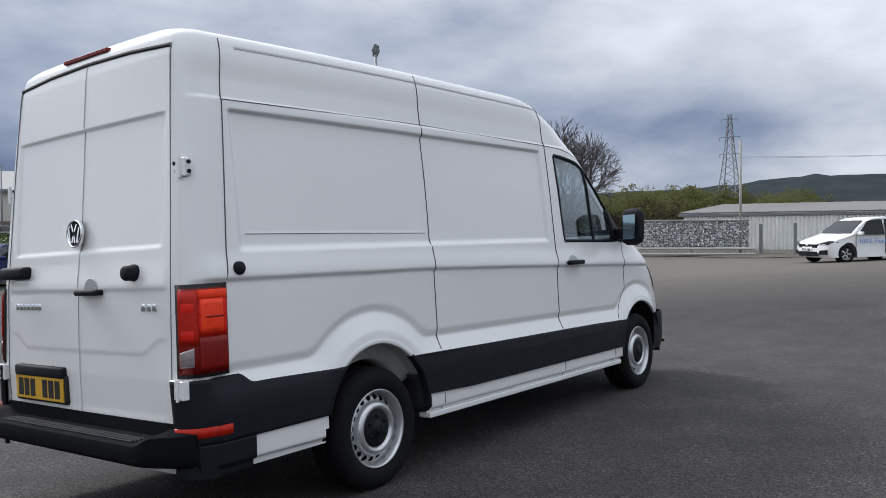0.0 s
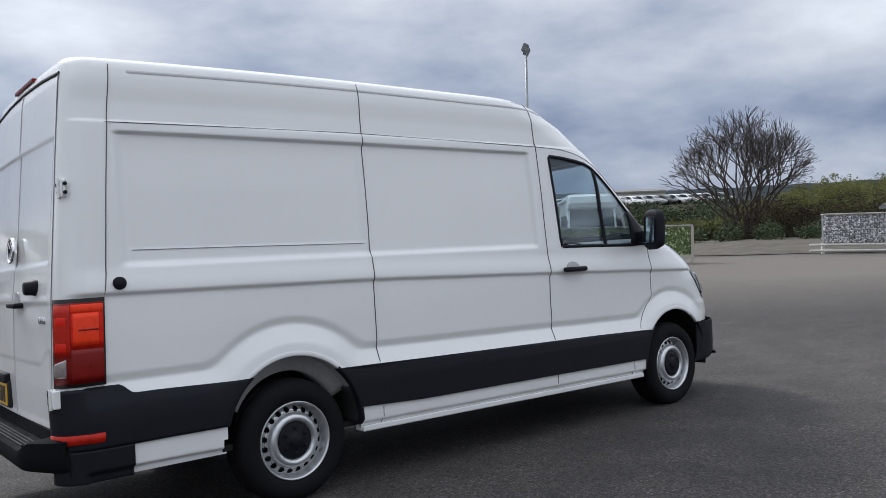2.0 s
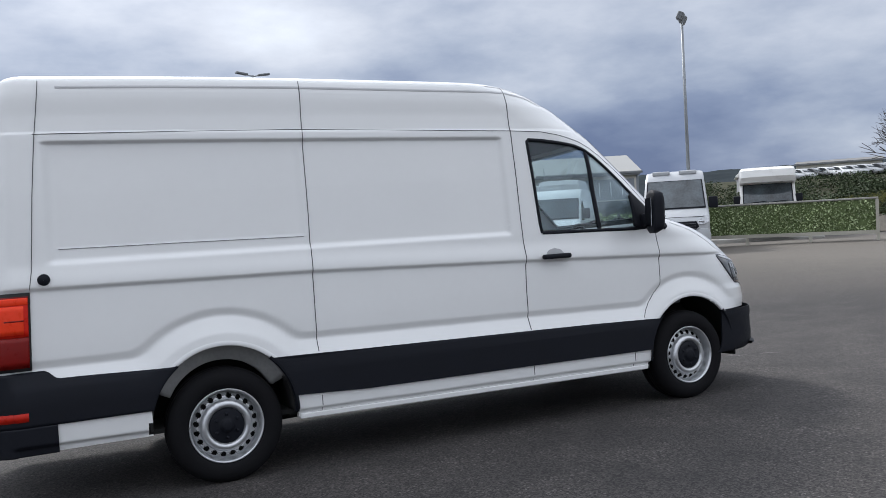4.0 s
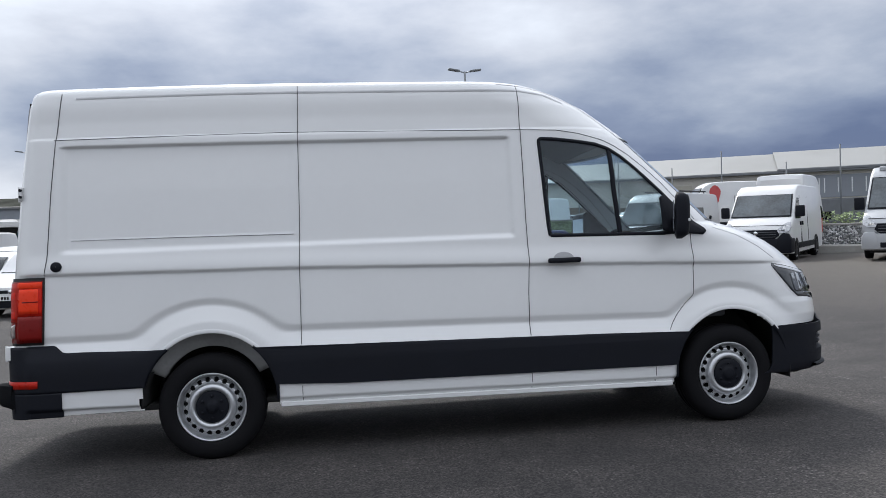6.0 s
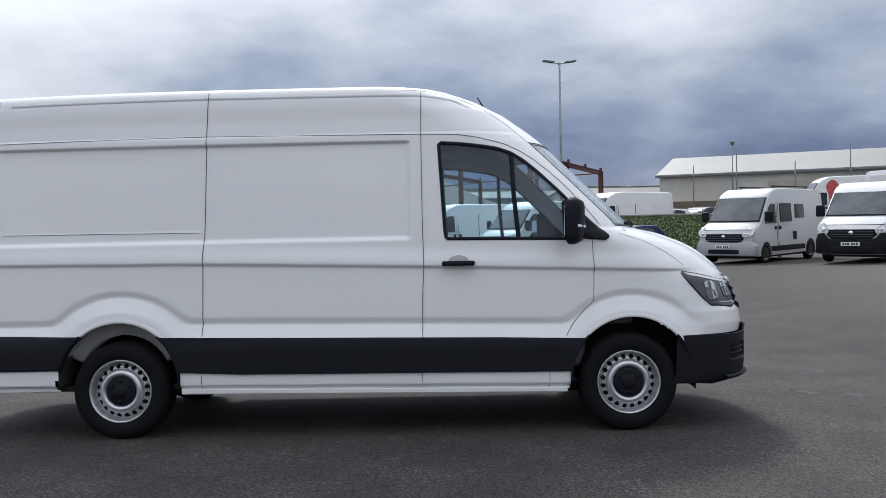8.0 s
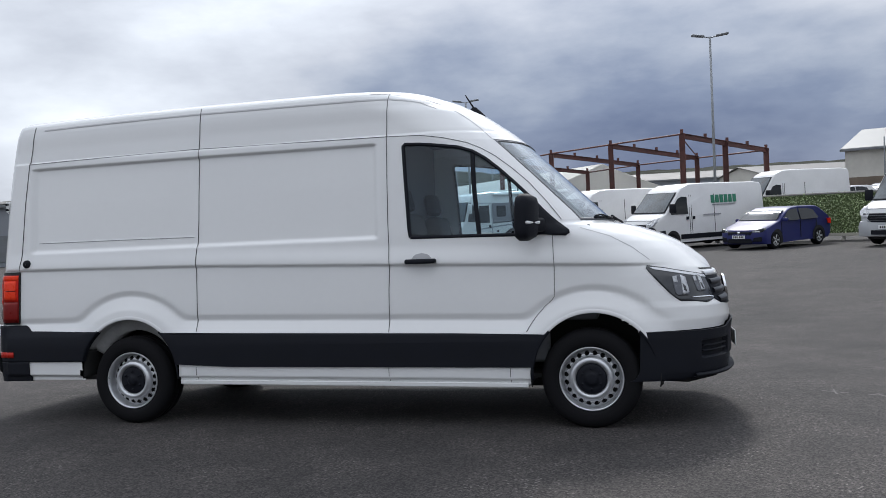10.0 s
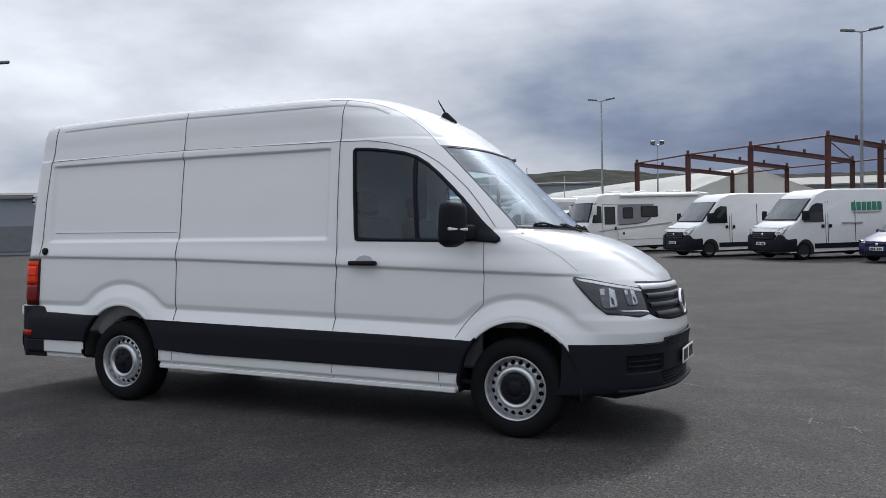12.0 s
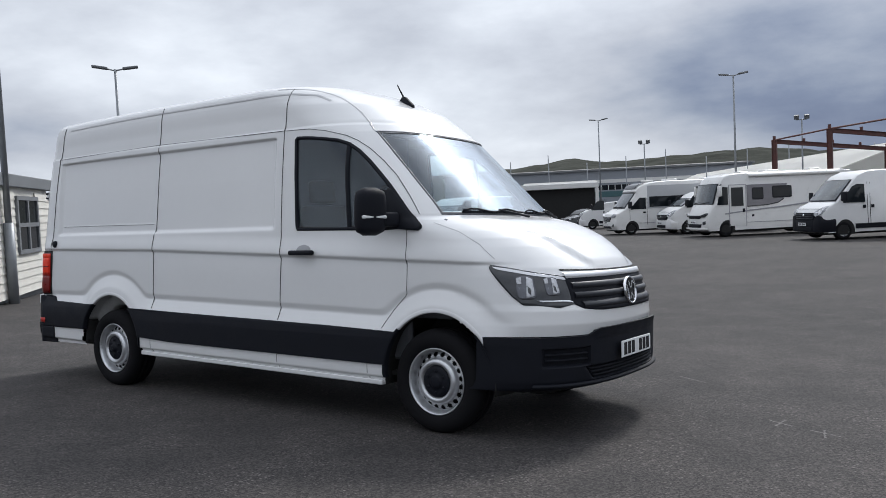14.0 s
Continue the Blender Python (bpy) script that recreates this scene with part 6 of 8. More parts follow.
def framed_window(v, x0, x1, z0, z1, hw, belt, lean, s):
    """A hinged caravan window: dark pane with rounded corners in a raised black frame."""
    def outline(k):
        r = 0.07
        pts = []
        for cx, cz, a0 in ((x1 - r, z1 - r, 0), (x0 + r, z1 - r, 90), (x0 + r, z0 + r, 180), (x1 - r, z0 + r, 270)):
            pts += [(cx + (r - k) * math.cos(radians(a0 + 22.5 * i)), cz + (r - k) * math.sin(radians(a0 + 22.5 * i))) for i in range(5)]
        return pts
    bm = bmesh.new()
    side_panel(bm, outline(0.0), hw, belt, lean, s, 0.020)
    win = part("side_window", bm, PLASTIC, v, "dark framed side window")
    bm = bmesh.new()
    side_panel(bm, outline(0.045), hw, belt, lean, s, 0.026)
    part("pane", bm, FAR_GLASS, win)


def motorhome(m, label, low=False, pod=False):
    """A coach-built motorhome, front at the origin, facing +x; low: a van cab under a low roof pod."""
    v = empty("motorhome", m, label, "motorhome", "parked vehicles")
    hw, belt, lean, L, top = 1.12, 1.2, 0.03, 7.2, 2.85
    if low:
        prof = [(-L, 0.4), (-L, top - 0.25), (-L + 0.15, top - 0.05), (-L + 0.6, top), (-3.0, top), (-2.2, top - 0.05), (-1.5, top - 0.25), (-1.25, top - 0.50), (-1.30, top - 0.62), (-0.62, 1.42), (-0.50, 1.36), (-0.10, 1.14), (0.0, 0.8), (0.02, 0.5), (-0.1, 0.28), (-L + 0.3, 0.32)]
    else:
        prof = [(-L, 0.4), (-L, top - 0.25), (-L + 0.15, top - 0.05), (-L + 0.6, top), (-2.0, top), (-1.2, top - 0.04), (-0.86, top - 0.16), (-0.66, top - 0.40), (-0.34, 1.5), (-0.22, 1.32), (-0.04, 1.0), (0.0, 0.7), (0.0, 0.45), (-0.1, 0.28), (-L + 0.3, 0.32)]
    if pod:
        prof = prof[:4] + [(-1.7, top + 0.10), (-0.75, top + 0.10), (-0.34, top - 0.02), (-0.24, top - 0.30), (-0.36, top - 0.52), (-1.02, top - 0.60)] + prof[9:]
    bm = bmesh.new()
    lofted(bm, prof, hw, belt, lean)
    part("body", bm, CREAM, v, "", True)

    def panel(name, poly, mat, s, out, label="", parent=v):
        bm = bmesh.new()
        side_panel(bm, poly, hw, belt, lean, s, out)
        return part(name, bm, mat, parent, label)

    def front(name, poly, x0, x1, mat, label="", parent=v, bevel=0.012):
        bm = bmesh.new()
        prism(bm, poly, x0, x1, "x", bevel)
        return part(name, bm, mat, parent, label, True)

    rake = [(-0.62 - 0.68 * t, 1.42 + 0.81 * t) for t in (0.0, 0.03, 0.25, 0.5, 0.75, 0.95, 0.99)] if low and not pod else [(-0.62 - 0.40 * t, 1.42 + 0.83 * t) for t in (0.0, 0.03, 0.25, 0.5, 0.75, 0.95, 0.99)] if pod else [(-0.34 - 0.30 * t, 1.46 + 0.95 * t) for t in (0.0, 0.03, 0.25, 0.5, 0.75, 0.93, 0.97)]
    bm = bmesh.new()
    across(bm, rake, [hw] * 7, belt, lean, 0.016, 0.12 if low else 0.03)
    surround = part("windscreen_surround", bm, PLASTIC, v, "black windscreen surround", True)
    bm = bmesh.new()
    across(bm, rake[1:-1], [hw] * 5, belt, lean, 0.028, 0.17 if low else 0.09)
    part("windscreen", bm, SCREEN_FAR, surround, "large dark windscreen", True)
    for y0, y1 in ((-0.78, -0.06), (0.06, 0.78)):
        bm = bmesh.new()
        cyl(bm, (rake[1][0] + 0.05, y0, rake[1][1] + 0.03), (rake[1][0] + 0.03, y1, rake[1][1] + 0.09), 0.016, seg=5)
        part("wiper", bm, PLASTIC, v)
    arch_rims(v, (-1.0, -5.2), 0.34, hw, DARK)
    for s in (-1, 1):
        for ax in (-1.0, -5.2):
            small_wheel(v, ax, s * (hw - 0.01), 0.34, s, DARKCAR if not low else STEEL)
        panel("skirt_line", [(-L + 0.1, 0.60), (-L + 0.1, 0.625), (-5.65, 0.625), (-5.65, 0.60)], BODY_GREY, s, 0.006)
        panel("skirt_line", [(-4.75, 0.60), (-4.75, 0.625), (-1.45, 0.625), (-1.45, 0.60)], BODY_GREY, s, 0.006)
        panel("tail_lamp", [(-L + 0.01, 0.8), (-L + 0.01, 1.5), (-L + 0.08, 1.5), (-L + 0.08, 0.8)], RED_LENS, s, 0.012)
        if low:
            panel("cab_window", [(-1.85, 1.36), (-1.85, 1.98), (-1.50, 1.98), (-0.93, 1.45), (-0.93, 1.36)], FAR_GLASS, s, 0.012, "dark cab window")
            panel("upper_panel", [(-6.9, 1.38), (-6.9, 2.62), (-1.95, 2.62), (-1.95, 1.38)], SILVER, s, 0.006, "silver-grey upper side panel")
            panel("window_band", [(-5.6, 1.46), (-5.6, 2.02), (-2.05, 2.02), (-2.05, 1.46)], FAR_GLASS, s, 0.014, "long black window band")
            panel("graphic", [(-3.5 + 0.62 * math.cos(a), 1.05 + 0.5 * math.sin(a)) for a in [2 * math.pi * i / 20 for i in range(20)]], BODY_GREY, s, 0.010, "grey round graphic")
            panel("graphic", [(-4.2, 0.70), (-4.9, 1.34), (-4.5, 1.34), (-3.7, 0.70)], SIGN_BLUE, s, 0.012, "muted blue graphic")
            for gx in (-1.92, -0.86):
                panel("door_gap", [(gx, 0.5), (gx, 1.95 if gx < -1 else 1.36), (gx + 0.014, 1.95 if gx < -1 else 1.36), (gx + 0.014, 0.5)], SEAM, s, 0.009)
            panel("door_handle", [(-1.84, 1.14), (-1.84, 1.22), (-1.68, 1.22), (-1.68, 1.14)], PLASTIC, s, 0.02)
            bm = bmesh.new()
            box(bm, (-0.9, min(s * 1.08, s * 1.36), 1.42), (-0.76, max(s * 1.08, s * 1.36), 1.80), 0.04, 2)
            part("door_mirror", bm, PLASTIC, v, "black door mirror", True)
            front("headlamp", [(s * 0.60, 0.93), (s * 0.62, 1.03), (s * 1.0, 1.16), (s * 1.05, 1.08), (s * 0.98, 0.96)], -0.30, 0.016, LAMP_CLEAR, "clear headlamp")
            front("fog_lamp", [(s * 0.78, 0.46), (s * 0.78, 0.58), (s * 0.98, 0.60), (s * 0.98, 0.48)], -0.2, 0.03, LAMP_DARK)
        else:
            panel("cab_side_window", [(-1.06, 1.44), (-1.06, 2.22), (-0.72, 2.26), (-0.50, 1.50), (-0.50, 1.44)], FAR_GLASS, s, 0.012, "dark cab side window")
            panel("grey_panel", [(-3.75, 1.62), (-3.95, 2.30), (-2.02, 2.30), (-2.02, 1.34), (-3.1, 1.38), (-3.5, 1.46)], SLATE, s, 0.006, "slate grey window surround")
            door = panel("entrance_door", [(-1.96, 0.48), (-1.96, 2.30), (-1.14, 2.30), (-1.14, 0.48)], CREAM, s, 0.012, "white entrance door with dark window")
            panel("door_window", [(-1.84, 1.36), (-1.84, 2.20), (-1.24, 2.20), (-1.24, 1.36)], FAR_GLASS, s, 0.02, "", door)
            for x0, x1, z0, z1 in ((-1.985, -1.955, 0.46, 2.33), (-1.145, -1.115, 0.46, 2.33), (-1.985, -1.115, 2.30, 2.33)):
                panel("door_seal", [(x0, z0), (x0, z1), (x1, z1), (x1, z0)], BODY_GREY, s, 0.016, "", door)
            panel("door_lock", [(-1.90, 1.08), (-1.90, 1.24), (-1.80, 1.24), (-1.80, 1.08)], PLASTIC, s, 0.03, "", door)
            framed_window(v, -2.80, -2.26, 1.62, 2.16, hw, belt, lean, s)
            framed_window(v, -4.15, -3.22, 1.66, 2.20, hw, belt, lean, s)
            for line, w, mt in (([(-0.9, 1.00), (-2.2, 1.12), (-3.6, 1.22), (-4.9, 1.34)], 0.06, BODY_GREY), ([(-2.02, 1.30), (-3.0, 1.34), (-3.5, 1.42), (-3.78, 1.60)], 0.05, DARKCAR)):
                panel("swoosh_stripe", [(x, z + w) for x, z in line] + [(x, z) for x, z in line[::-1]], mt, s, 0.010, "thin curved stripe")
            panel("filler_flap", [(-2.34, 0.86), (-2.34, 0.96), (-2.24, 0.96), (-2.24, 0.86)], PLASTIC, s, 0.010)
            # drop mirror hung from the brow
            bm = bmesh.new()
            cyl(bm, (-0.74, s * 1.06, 2.36), (-0.50, s * 1.30, 2.30), 0.03, seg=8)
            mirror = part("door_mirror", bm, PLASTIC, v, "drop mirror on a short arm", True)
            bm = bmesh.new()
            box(bm, (-0.58, min(s * 1.18, s * 1.40), 1.82), (-0.44, max(s * 1.18, s * 1.40), 2.30), 0.05, 2)
            part("mirror_case", bm, CREAM, mirror, "", True)
            front("headlamp", [(s * 0.55, 0.90), (s * 0.57, 0.98), (s * 1.04, 1.10), (s * 1.06, 1.02), (s * 0.92, 0.92)], -0.25, 0.030, LAMP_DARK, "dark slim headlamp")
            front("fog_lamp", [(s * 0.80, 0.56), (s * 0.80, 0.70), (s * 1.0, 0.74), (s * 1.0, 0.60)], -0.2, 0.028, LAMP_DARK)
    if low:
        grille = front("grille", [(-0.56, 0.74), (-0.60, 0.98), (0.60, 0.98), (0.56, 0.74)], -0.2, 0.035, PLASTIC, "black grille")
        for k in range(3):
            bm = bmesh.new()
            box(bm, (0.03, -0.54, 0.79 + 0.06 * k), (0.045, 0.54, 0.80 + 0.06 * k), 0.003)
            part("grille_slat", bm, LAMP_SILVER, grille)
        front("lower_intake", [(-0.60, 0.36), (-0.56, 0.52), (0.56, 0.52), (0.60, 0.36)], -0.2, 0.035, PLASTIC)
    if low and not pod:
        bm = bmesh.new()
        across(bm, [(-1.34, top - 0.40), (-1.44, top - 0.26), (-1.60, top - 0.17), (-1.9, top - 0.10)], [hw] * 4, belt, lean, 0.02, 0.20)
        part("roof_window", bm, FAR_GLASS, v, "dark panoramic rooflight", True)
        for k in (0, 1):
            bm = bmesh.new()
            box(bm, (-1.36 - 0.10 * k, -1.04, top - 0.57 + 0.10 * k), (-1.24 - 0.10 * k, 1.04, top - 0.53 + 0.10 * k), 0.02)
            part("pod_lip", bm, SILVER if k else BODY_GREY, v)
    else:
        front("front_mask", [(-0.58, 0.84), (-0.66, 0.99), (0.66, 0.99), (0.58, 0.84)], -0.2, 0.034, PLASTIC, "gloss black front mask")
        front("lower_intake", [(-0.66, 0.44), (-0.72, 0.60), (0.72, 0.60), (0.66, 0.44)], -0.2, 0.034, PLASTIC)
        front("bumper_spoiler", [(-1.06, 0.34), (-1.06, 0.42), (1.06, 0.42), (1.06, 0.34)], -0.3, 0.05, CREAM)
        for s in (-1, 1):
            bm = bmesh.new()
            cyl(bm, (-6.4, s * 1.13, top - 0.14), (-2.1, s * 1.13, top - 0.14), 0.075)
            part("awning_case", bm, CREAM, v, "white rolled awning")
    bars_plate(v, 0.045, 0.68)
    for x0, x1, z0 in ((-4.0, -3.3, top), (-2.6, -2.1, top - 0.02), (-6.0, -5.5, top)):
        bm = bmesh.new()
        box(bm, (x0, -0.3, z0), (x1, 0.3, z0 + 0.10), 0.03, 2)
        part("roof_vent", bm, CREAM, v)
    bm = bmesh.new()
    box(bm, (-L + 0.2, -1.0, 0.2), (-0.3, 1.0, 0.33))
    part("chassis", bm, DARK, v)
    bow_front(v, hw, 0.12)
    return v


def camper_extra(v, hw, belt, lean, top):
    for s in (-1, 1):
        for p in ([(-3.05, 1.40), (-3.05, 2.05), (-2.15, 2.05), (-2.15, 1.40)], [(-4.1, 1.52), (-4.1, 2.02), (-3.35, 2.02), (-3.35, 1.52)]):
            bm = bmesh.new()
            side_panel(bm, p, hw, belt, lean, s, 0.012)
            part("side_window", bm, FAR_GLASS, v, "dark side window")
        bm = bmesh.new()
        side_panel(bm, [(-3.4, 0.75), (-3.4, 1.05), (-3.15, 1.05), (-3.15, 0.75)], hw, belt, lean, s, 0.01)
        part("service_hatch", bm, PLASTIC, v)
    bm = bmesh.new()
    for y in (-0.6, 0.6):
        cyl(bm, (-5.4, y, top + 0.12), (-2.3, y, top + 0.12), 0.025)
        for x in (-5.2, -3.8, -2.5):
            cyl(bm, (x, y, top), (x, y, top + 0.12), 0.02)
    part("roof_rails", bm, PLASTIC, v, "dark roof rails")


def roof_extra(v, hw, belt, lean, top):
    for y in (-0.42, 0.42):
        bm = bmesh.new()
        box(bm, (-2.2, y - 0.28, top - 0.10), (-1.62, y + 0.28, top + 0.04), 0.04, 2, Matrix.Translation((0, 0, 0)))
        part("roof_light", bm, SILVER, v, "pale tinted rooflight")


def sign_extra(v, hw, belt, lean, top):
    s = -1
    for i in range(6):
        bm = bmesh.new()
        x = -3.05 - i * 0.23
        side_panel(bm, [(x, 1.74), (x, 2.05), (x - 0.17, 2.05), (x - 0.17, 1.74)], hw, belt, lean, 1, 0.006)
        part("sign_bar", bm, SIGN_GREEN, v, "green lettering bar")
    for x0, x1, z0, z1 in ((-3.1, -4.3, 1.66, 1.685), (-2.6, -3.5, 1.27, 1.32)):
        bm = bmesh.new()
        side_panel(bm, [(x0, z0), (x0, z1), (x1, z1), (x1, z0)], hw, belt, lean, 1, 0.006)
        part("sign_line", bm, BODY_GREY, v)


parked_van(on_ground(16.4, 13.75, 228), SILVER, "pale silver high-roof camper van parked on the yard", 0.22, SILVER, "camper_van", extra=roof_extra)
parked_van(on_ground(14.25, 17.6, 228), FLEET, "white panel van with black bumper parked in the row", 0.02, PLASTIC)
parked_van(on_ground(11.6, 21.0, 224), SILVER, "silver camper van with dark side windows and roof rails", 0.12, SILVER, "camper_van", extra=camper_extra)
parked_car(on_ground(7.5, 23.5, 227), BLUE, "dark blue hatchback parked in the row of vans", height=1.45)
parked_van(on_ground(3.95, 25.9, 219), FLEET, "white panel van with green lettering and black bumper", 0.08, PLASTIC, extra=sign_extra)
parked_van(on_ground(0.48, 27.9, 219), FLEET, "plain white panel van with black bumper", 0.08, PLASTIC)
motorhome(on_ground(-5.05, 32.15, 221), "white integrated motorhome with grey stripe parked in the row")
motorhome(on_ground(-11.4, 36.9, 221), "white low-profile motorhome with grey upper band", True)
parked_van(on_ground(-8.0, 36.1, 221), FLEET, "white van parked between two motorhomes", -0.3)
motorhome(on_ground(25.6, 18.6, 226, 0.12), "white motorhome with a rounded overcab pod beyond the hedge", True, True)
parked_van(on_ground(-19.0, 49.5, 205), FLEET, "small white van parked behind the motorhomes", -0.55, length=5.2)
parked_van(on_ground(22.25, 27.8, 50), FLEET, "white high box van parked behind the row", 0.85)
parked_van(on_ground(9.2, 37.6, 206), FLEET, "white panel van parked beyond the hedge", 0.32)
graphic_van = parked_van(on_ground(21.2, 39.1, 170), FLEET, "tall white van with a red graphic behind the row", 0.45)
for s in (-1, 1):
    bm = bmesh.new()
    side_panel(bm, [(-2.1 + 0.30 * math.cos(a) * (1 + 0.2 * math.sin(3 * a)), 2.18 + 0.55 * math.sin(a)) for a in [2 * math.pi * i / 18 for i in range(18)]], 1.02, 1.25, 0.085, s, 0.008)
    part("red_graphic", bm, RED, graphic_van, "plain red graphic patch")
for i, (x, y, pm, lb) in enumerate(((17.0, 46.0, DARKCAR, "dark hatchback parked beyond the hedge"), (20.5, 47.5, SILVER, "silver hatchback parked beyond the hedge"), (14.2, 44.5, WHITE, "white hatchback parked beyond the hedge"),
                                    (23.5, 49.0, WHITE, "white hatchback parked far beyond the hedge"))):
    parked_car(on_ground(x, y, 215), pm, lb)
parked_car(on_ground(-6.4, 13.3, 262), FLEET, "white hatchback with dark bumper parked behind the van", plain=True, height=1.6)
parked_car(on_ground(-8.7, 15.6, 262), FLEET, "white hatchback with black grille parked behind the van")
parked_car(on_ground(-11.5, 17.0, 262), FLEET, "white estate car parked behind the van", height=1.62, length=4.5)
parked_car(on_ground(-10.0, 21.0, 262), FLEET, "white hatchback in the second row of cars", height=1.62)
parked_van(on_ground(-13.0, 22.0, 262), FLEET, "white van in the second row of cars", -0.3)
parked_car(on_ground(-22.6, 54.5, 240), DARKCAR, "dark hatchback parked before the canopy")
parked_car(on_ground(-16.6, 53.0, 240), SILVER, "silver hatchback parked behind the motorhomes")
parked_car(on_ground(-36.5, 32.0, 300), RED, "red hatchback parked by the far building")
ev = parked_car(on_ground(25.9, 2.75, 139), WHITE, "white electric car with blue lettering on its door", height=1.56, length=4.08, hw=0.87)
ev_side = Matrix.Translation((-1.95, 0.885, 0.74)) @ Matrix.Rotation(radians(180), 4, "Z") @ Matrix.Rotation(radians(90), 4, "X")
text_part("door_lettering", "100% Electric", 0.24, SIGN_BLUE, ev, ev_side, "pale blue lettering")
for i in range(5):
    bm = bmesh.new()
    x = -3.05 - 0.05 * i
    side_panel(bm, [(x, 0.40 + 0.09 * i), (x - 0.05, 0.52 + 0.09 * i), (x - 0.22, 0.50 + 0.09 * i), (x - 0.18, 0.40 + 0.09 * i)], 0.87, 0.92, 0.30, 1, 0.006)
    part("blue_graphic", bm, SIGN_BLUE, ev, "blue graphic")

# ---------------------------------------------------------------- posts and lamps


def lamp_post(x, y, top, heads="double", turn=0.0, label="grey steel lamp post with two lantern arms"):
    g = ground_z(x, y)
    v = empty("street_lamp", pose(x, y, g, 0, 0, turn), label, "lamp post", "yard lamp posts")
    h = top - g
    bm = bmesh.new()
    cyl(bm, (0, 0, 0), (0, 0, 1.6), 0.10, 0.10, 12)
    cyl(bm, (0, 0, 1.6), (0, 0, h), 0.065, 0.045, 10)
    part("post", bm, GALV, v, "", True)
    if heads == "double":
        for s in (-1, 1):
            bm = bmesh.new()
            cyl(bm, (0, 0, h - 0.05), (s * 0.40, 0, h + 0.04), 0.028, seg=8)
            part("arm", bm, GALV, v, "", True)
            bm = bmesh.new()
            box(bm, (-0.27, -0.12, -0.045), (0.27, 0.12, 0.045), 0.03, 2, Matrix.Translation((s * 0.52, 0, h + 0.06)) @ Matrix.Rotation(radians(-s * 8), 4, "Y"))
            part("lantern", bm, FASCIA, v, "", True)
    else:
        bm = bmesh.new()
        cyl(bm, (-0.35, 0, h), (0.35, 0, h), 0.03, seg=8)
        part("arm", bm, GALV, v, "", True)
        for s in (-1, 1) if heads == "flood" else (0,):
            bm = bmesh.new()
            box(bm, (-0.16, -0.10, -0.14), (0.16, 0.10, 0.14), 0.02, 1, Matrix.Translation((s * 0.32, 0, h + 0.18)) @ Matrix.Rotation(radians(25), 4, "X"))
            part("floodlight", bm, FASCIA, v, "dark floodlight")
    return v


lamp_post(7.47, 31.0, 8.6, turn=8)
lamp_post(-5.68, 41.8, 8.1, turn=8)
lamp_post(-21.3, 58.8, 8.1, turn=8)
lamp_post(-19.8, 12.6, 7.05, turn=55)
lamp_post(-9.4, 3.0, 9.0, turn=55)
lamp_post(19.4, 16.4, 8.05, "flood", 40, "tall grey post with floodlights")
lamp_post(-4.4, 53.5, 6.2, "flood", 10, "grey post with twin floodlights")
lamp_post(-17.9, 60.2, 5.9, "flood", 10, "grey post with twin floodlights")
lamp_post(26.0, 62.0, 7.2, "single", 10, "far grey post with a floodlight")
lamp_post(-39.3, 34.2, 6.2, "flood", 40, "grey mast with aerials beside the far building")
g = ground_z(36.4, 8.2)
bm = bmesh.new()
cyl(bm, (36.4, 8.2, g), (36.4, 8.2, 5.75), 0.075, 0.05, 12)
tagged(link_mesh("wooden_pole", bm, CONCRETE, smooth=True), "plain grey wooden pole beside the stone screen", "pole")
for x, y in ((37.3, 7.5), (36.0, 5.6), (35.4, 3.2)):
    bm = bmesh.new()
    g = ground_z(x, y)
    box(bm, (x - 0.07, y - 0.07, g), (x + 0.07, y + 0.07, g + 1.5), 0.02)
    tagged(link_mesh("bollard", bm, FASCIA), "dark square post at the yard edge", "post", "yard edge posts")

# ---------------------------------------------------------------- steel frame
E_VEC = (4.8, 7.4)
FRONT = ((-3.9, 43.2, 4.40), (-0.51, 39.87, 4.56), (2.89, 36.66, 4.62), (6.27, 33.35, 4.66))


def beam(bm, a, b, w, h):
    """An I-section between two points."""
    a, b = Vector(a), Vector(b)
    d = b - a
    q = d.to_track_quat("X", "Z").to_matrix().to_4x4()
    m = Matrix.Translation(a) @ q
    L = d.length
    box(bm, (0, -w / 2, -h / 2), (L, w / 2, -h / 2 + 0.02), m=m)
    box(bm, (0, -w / 2, h / 2 - 0.02), (L, w / 2, h / 2), m=m)
    box(bm, (0, -0.012, -h / 2), (L, 0.012, h / 2), m=m)


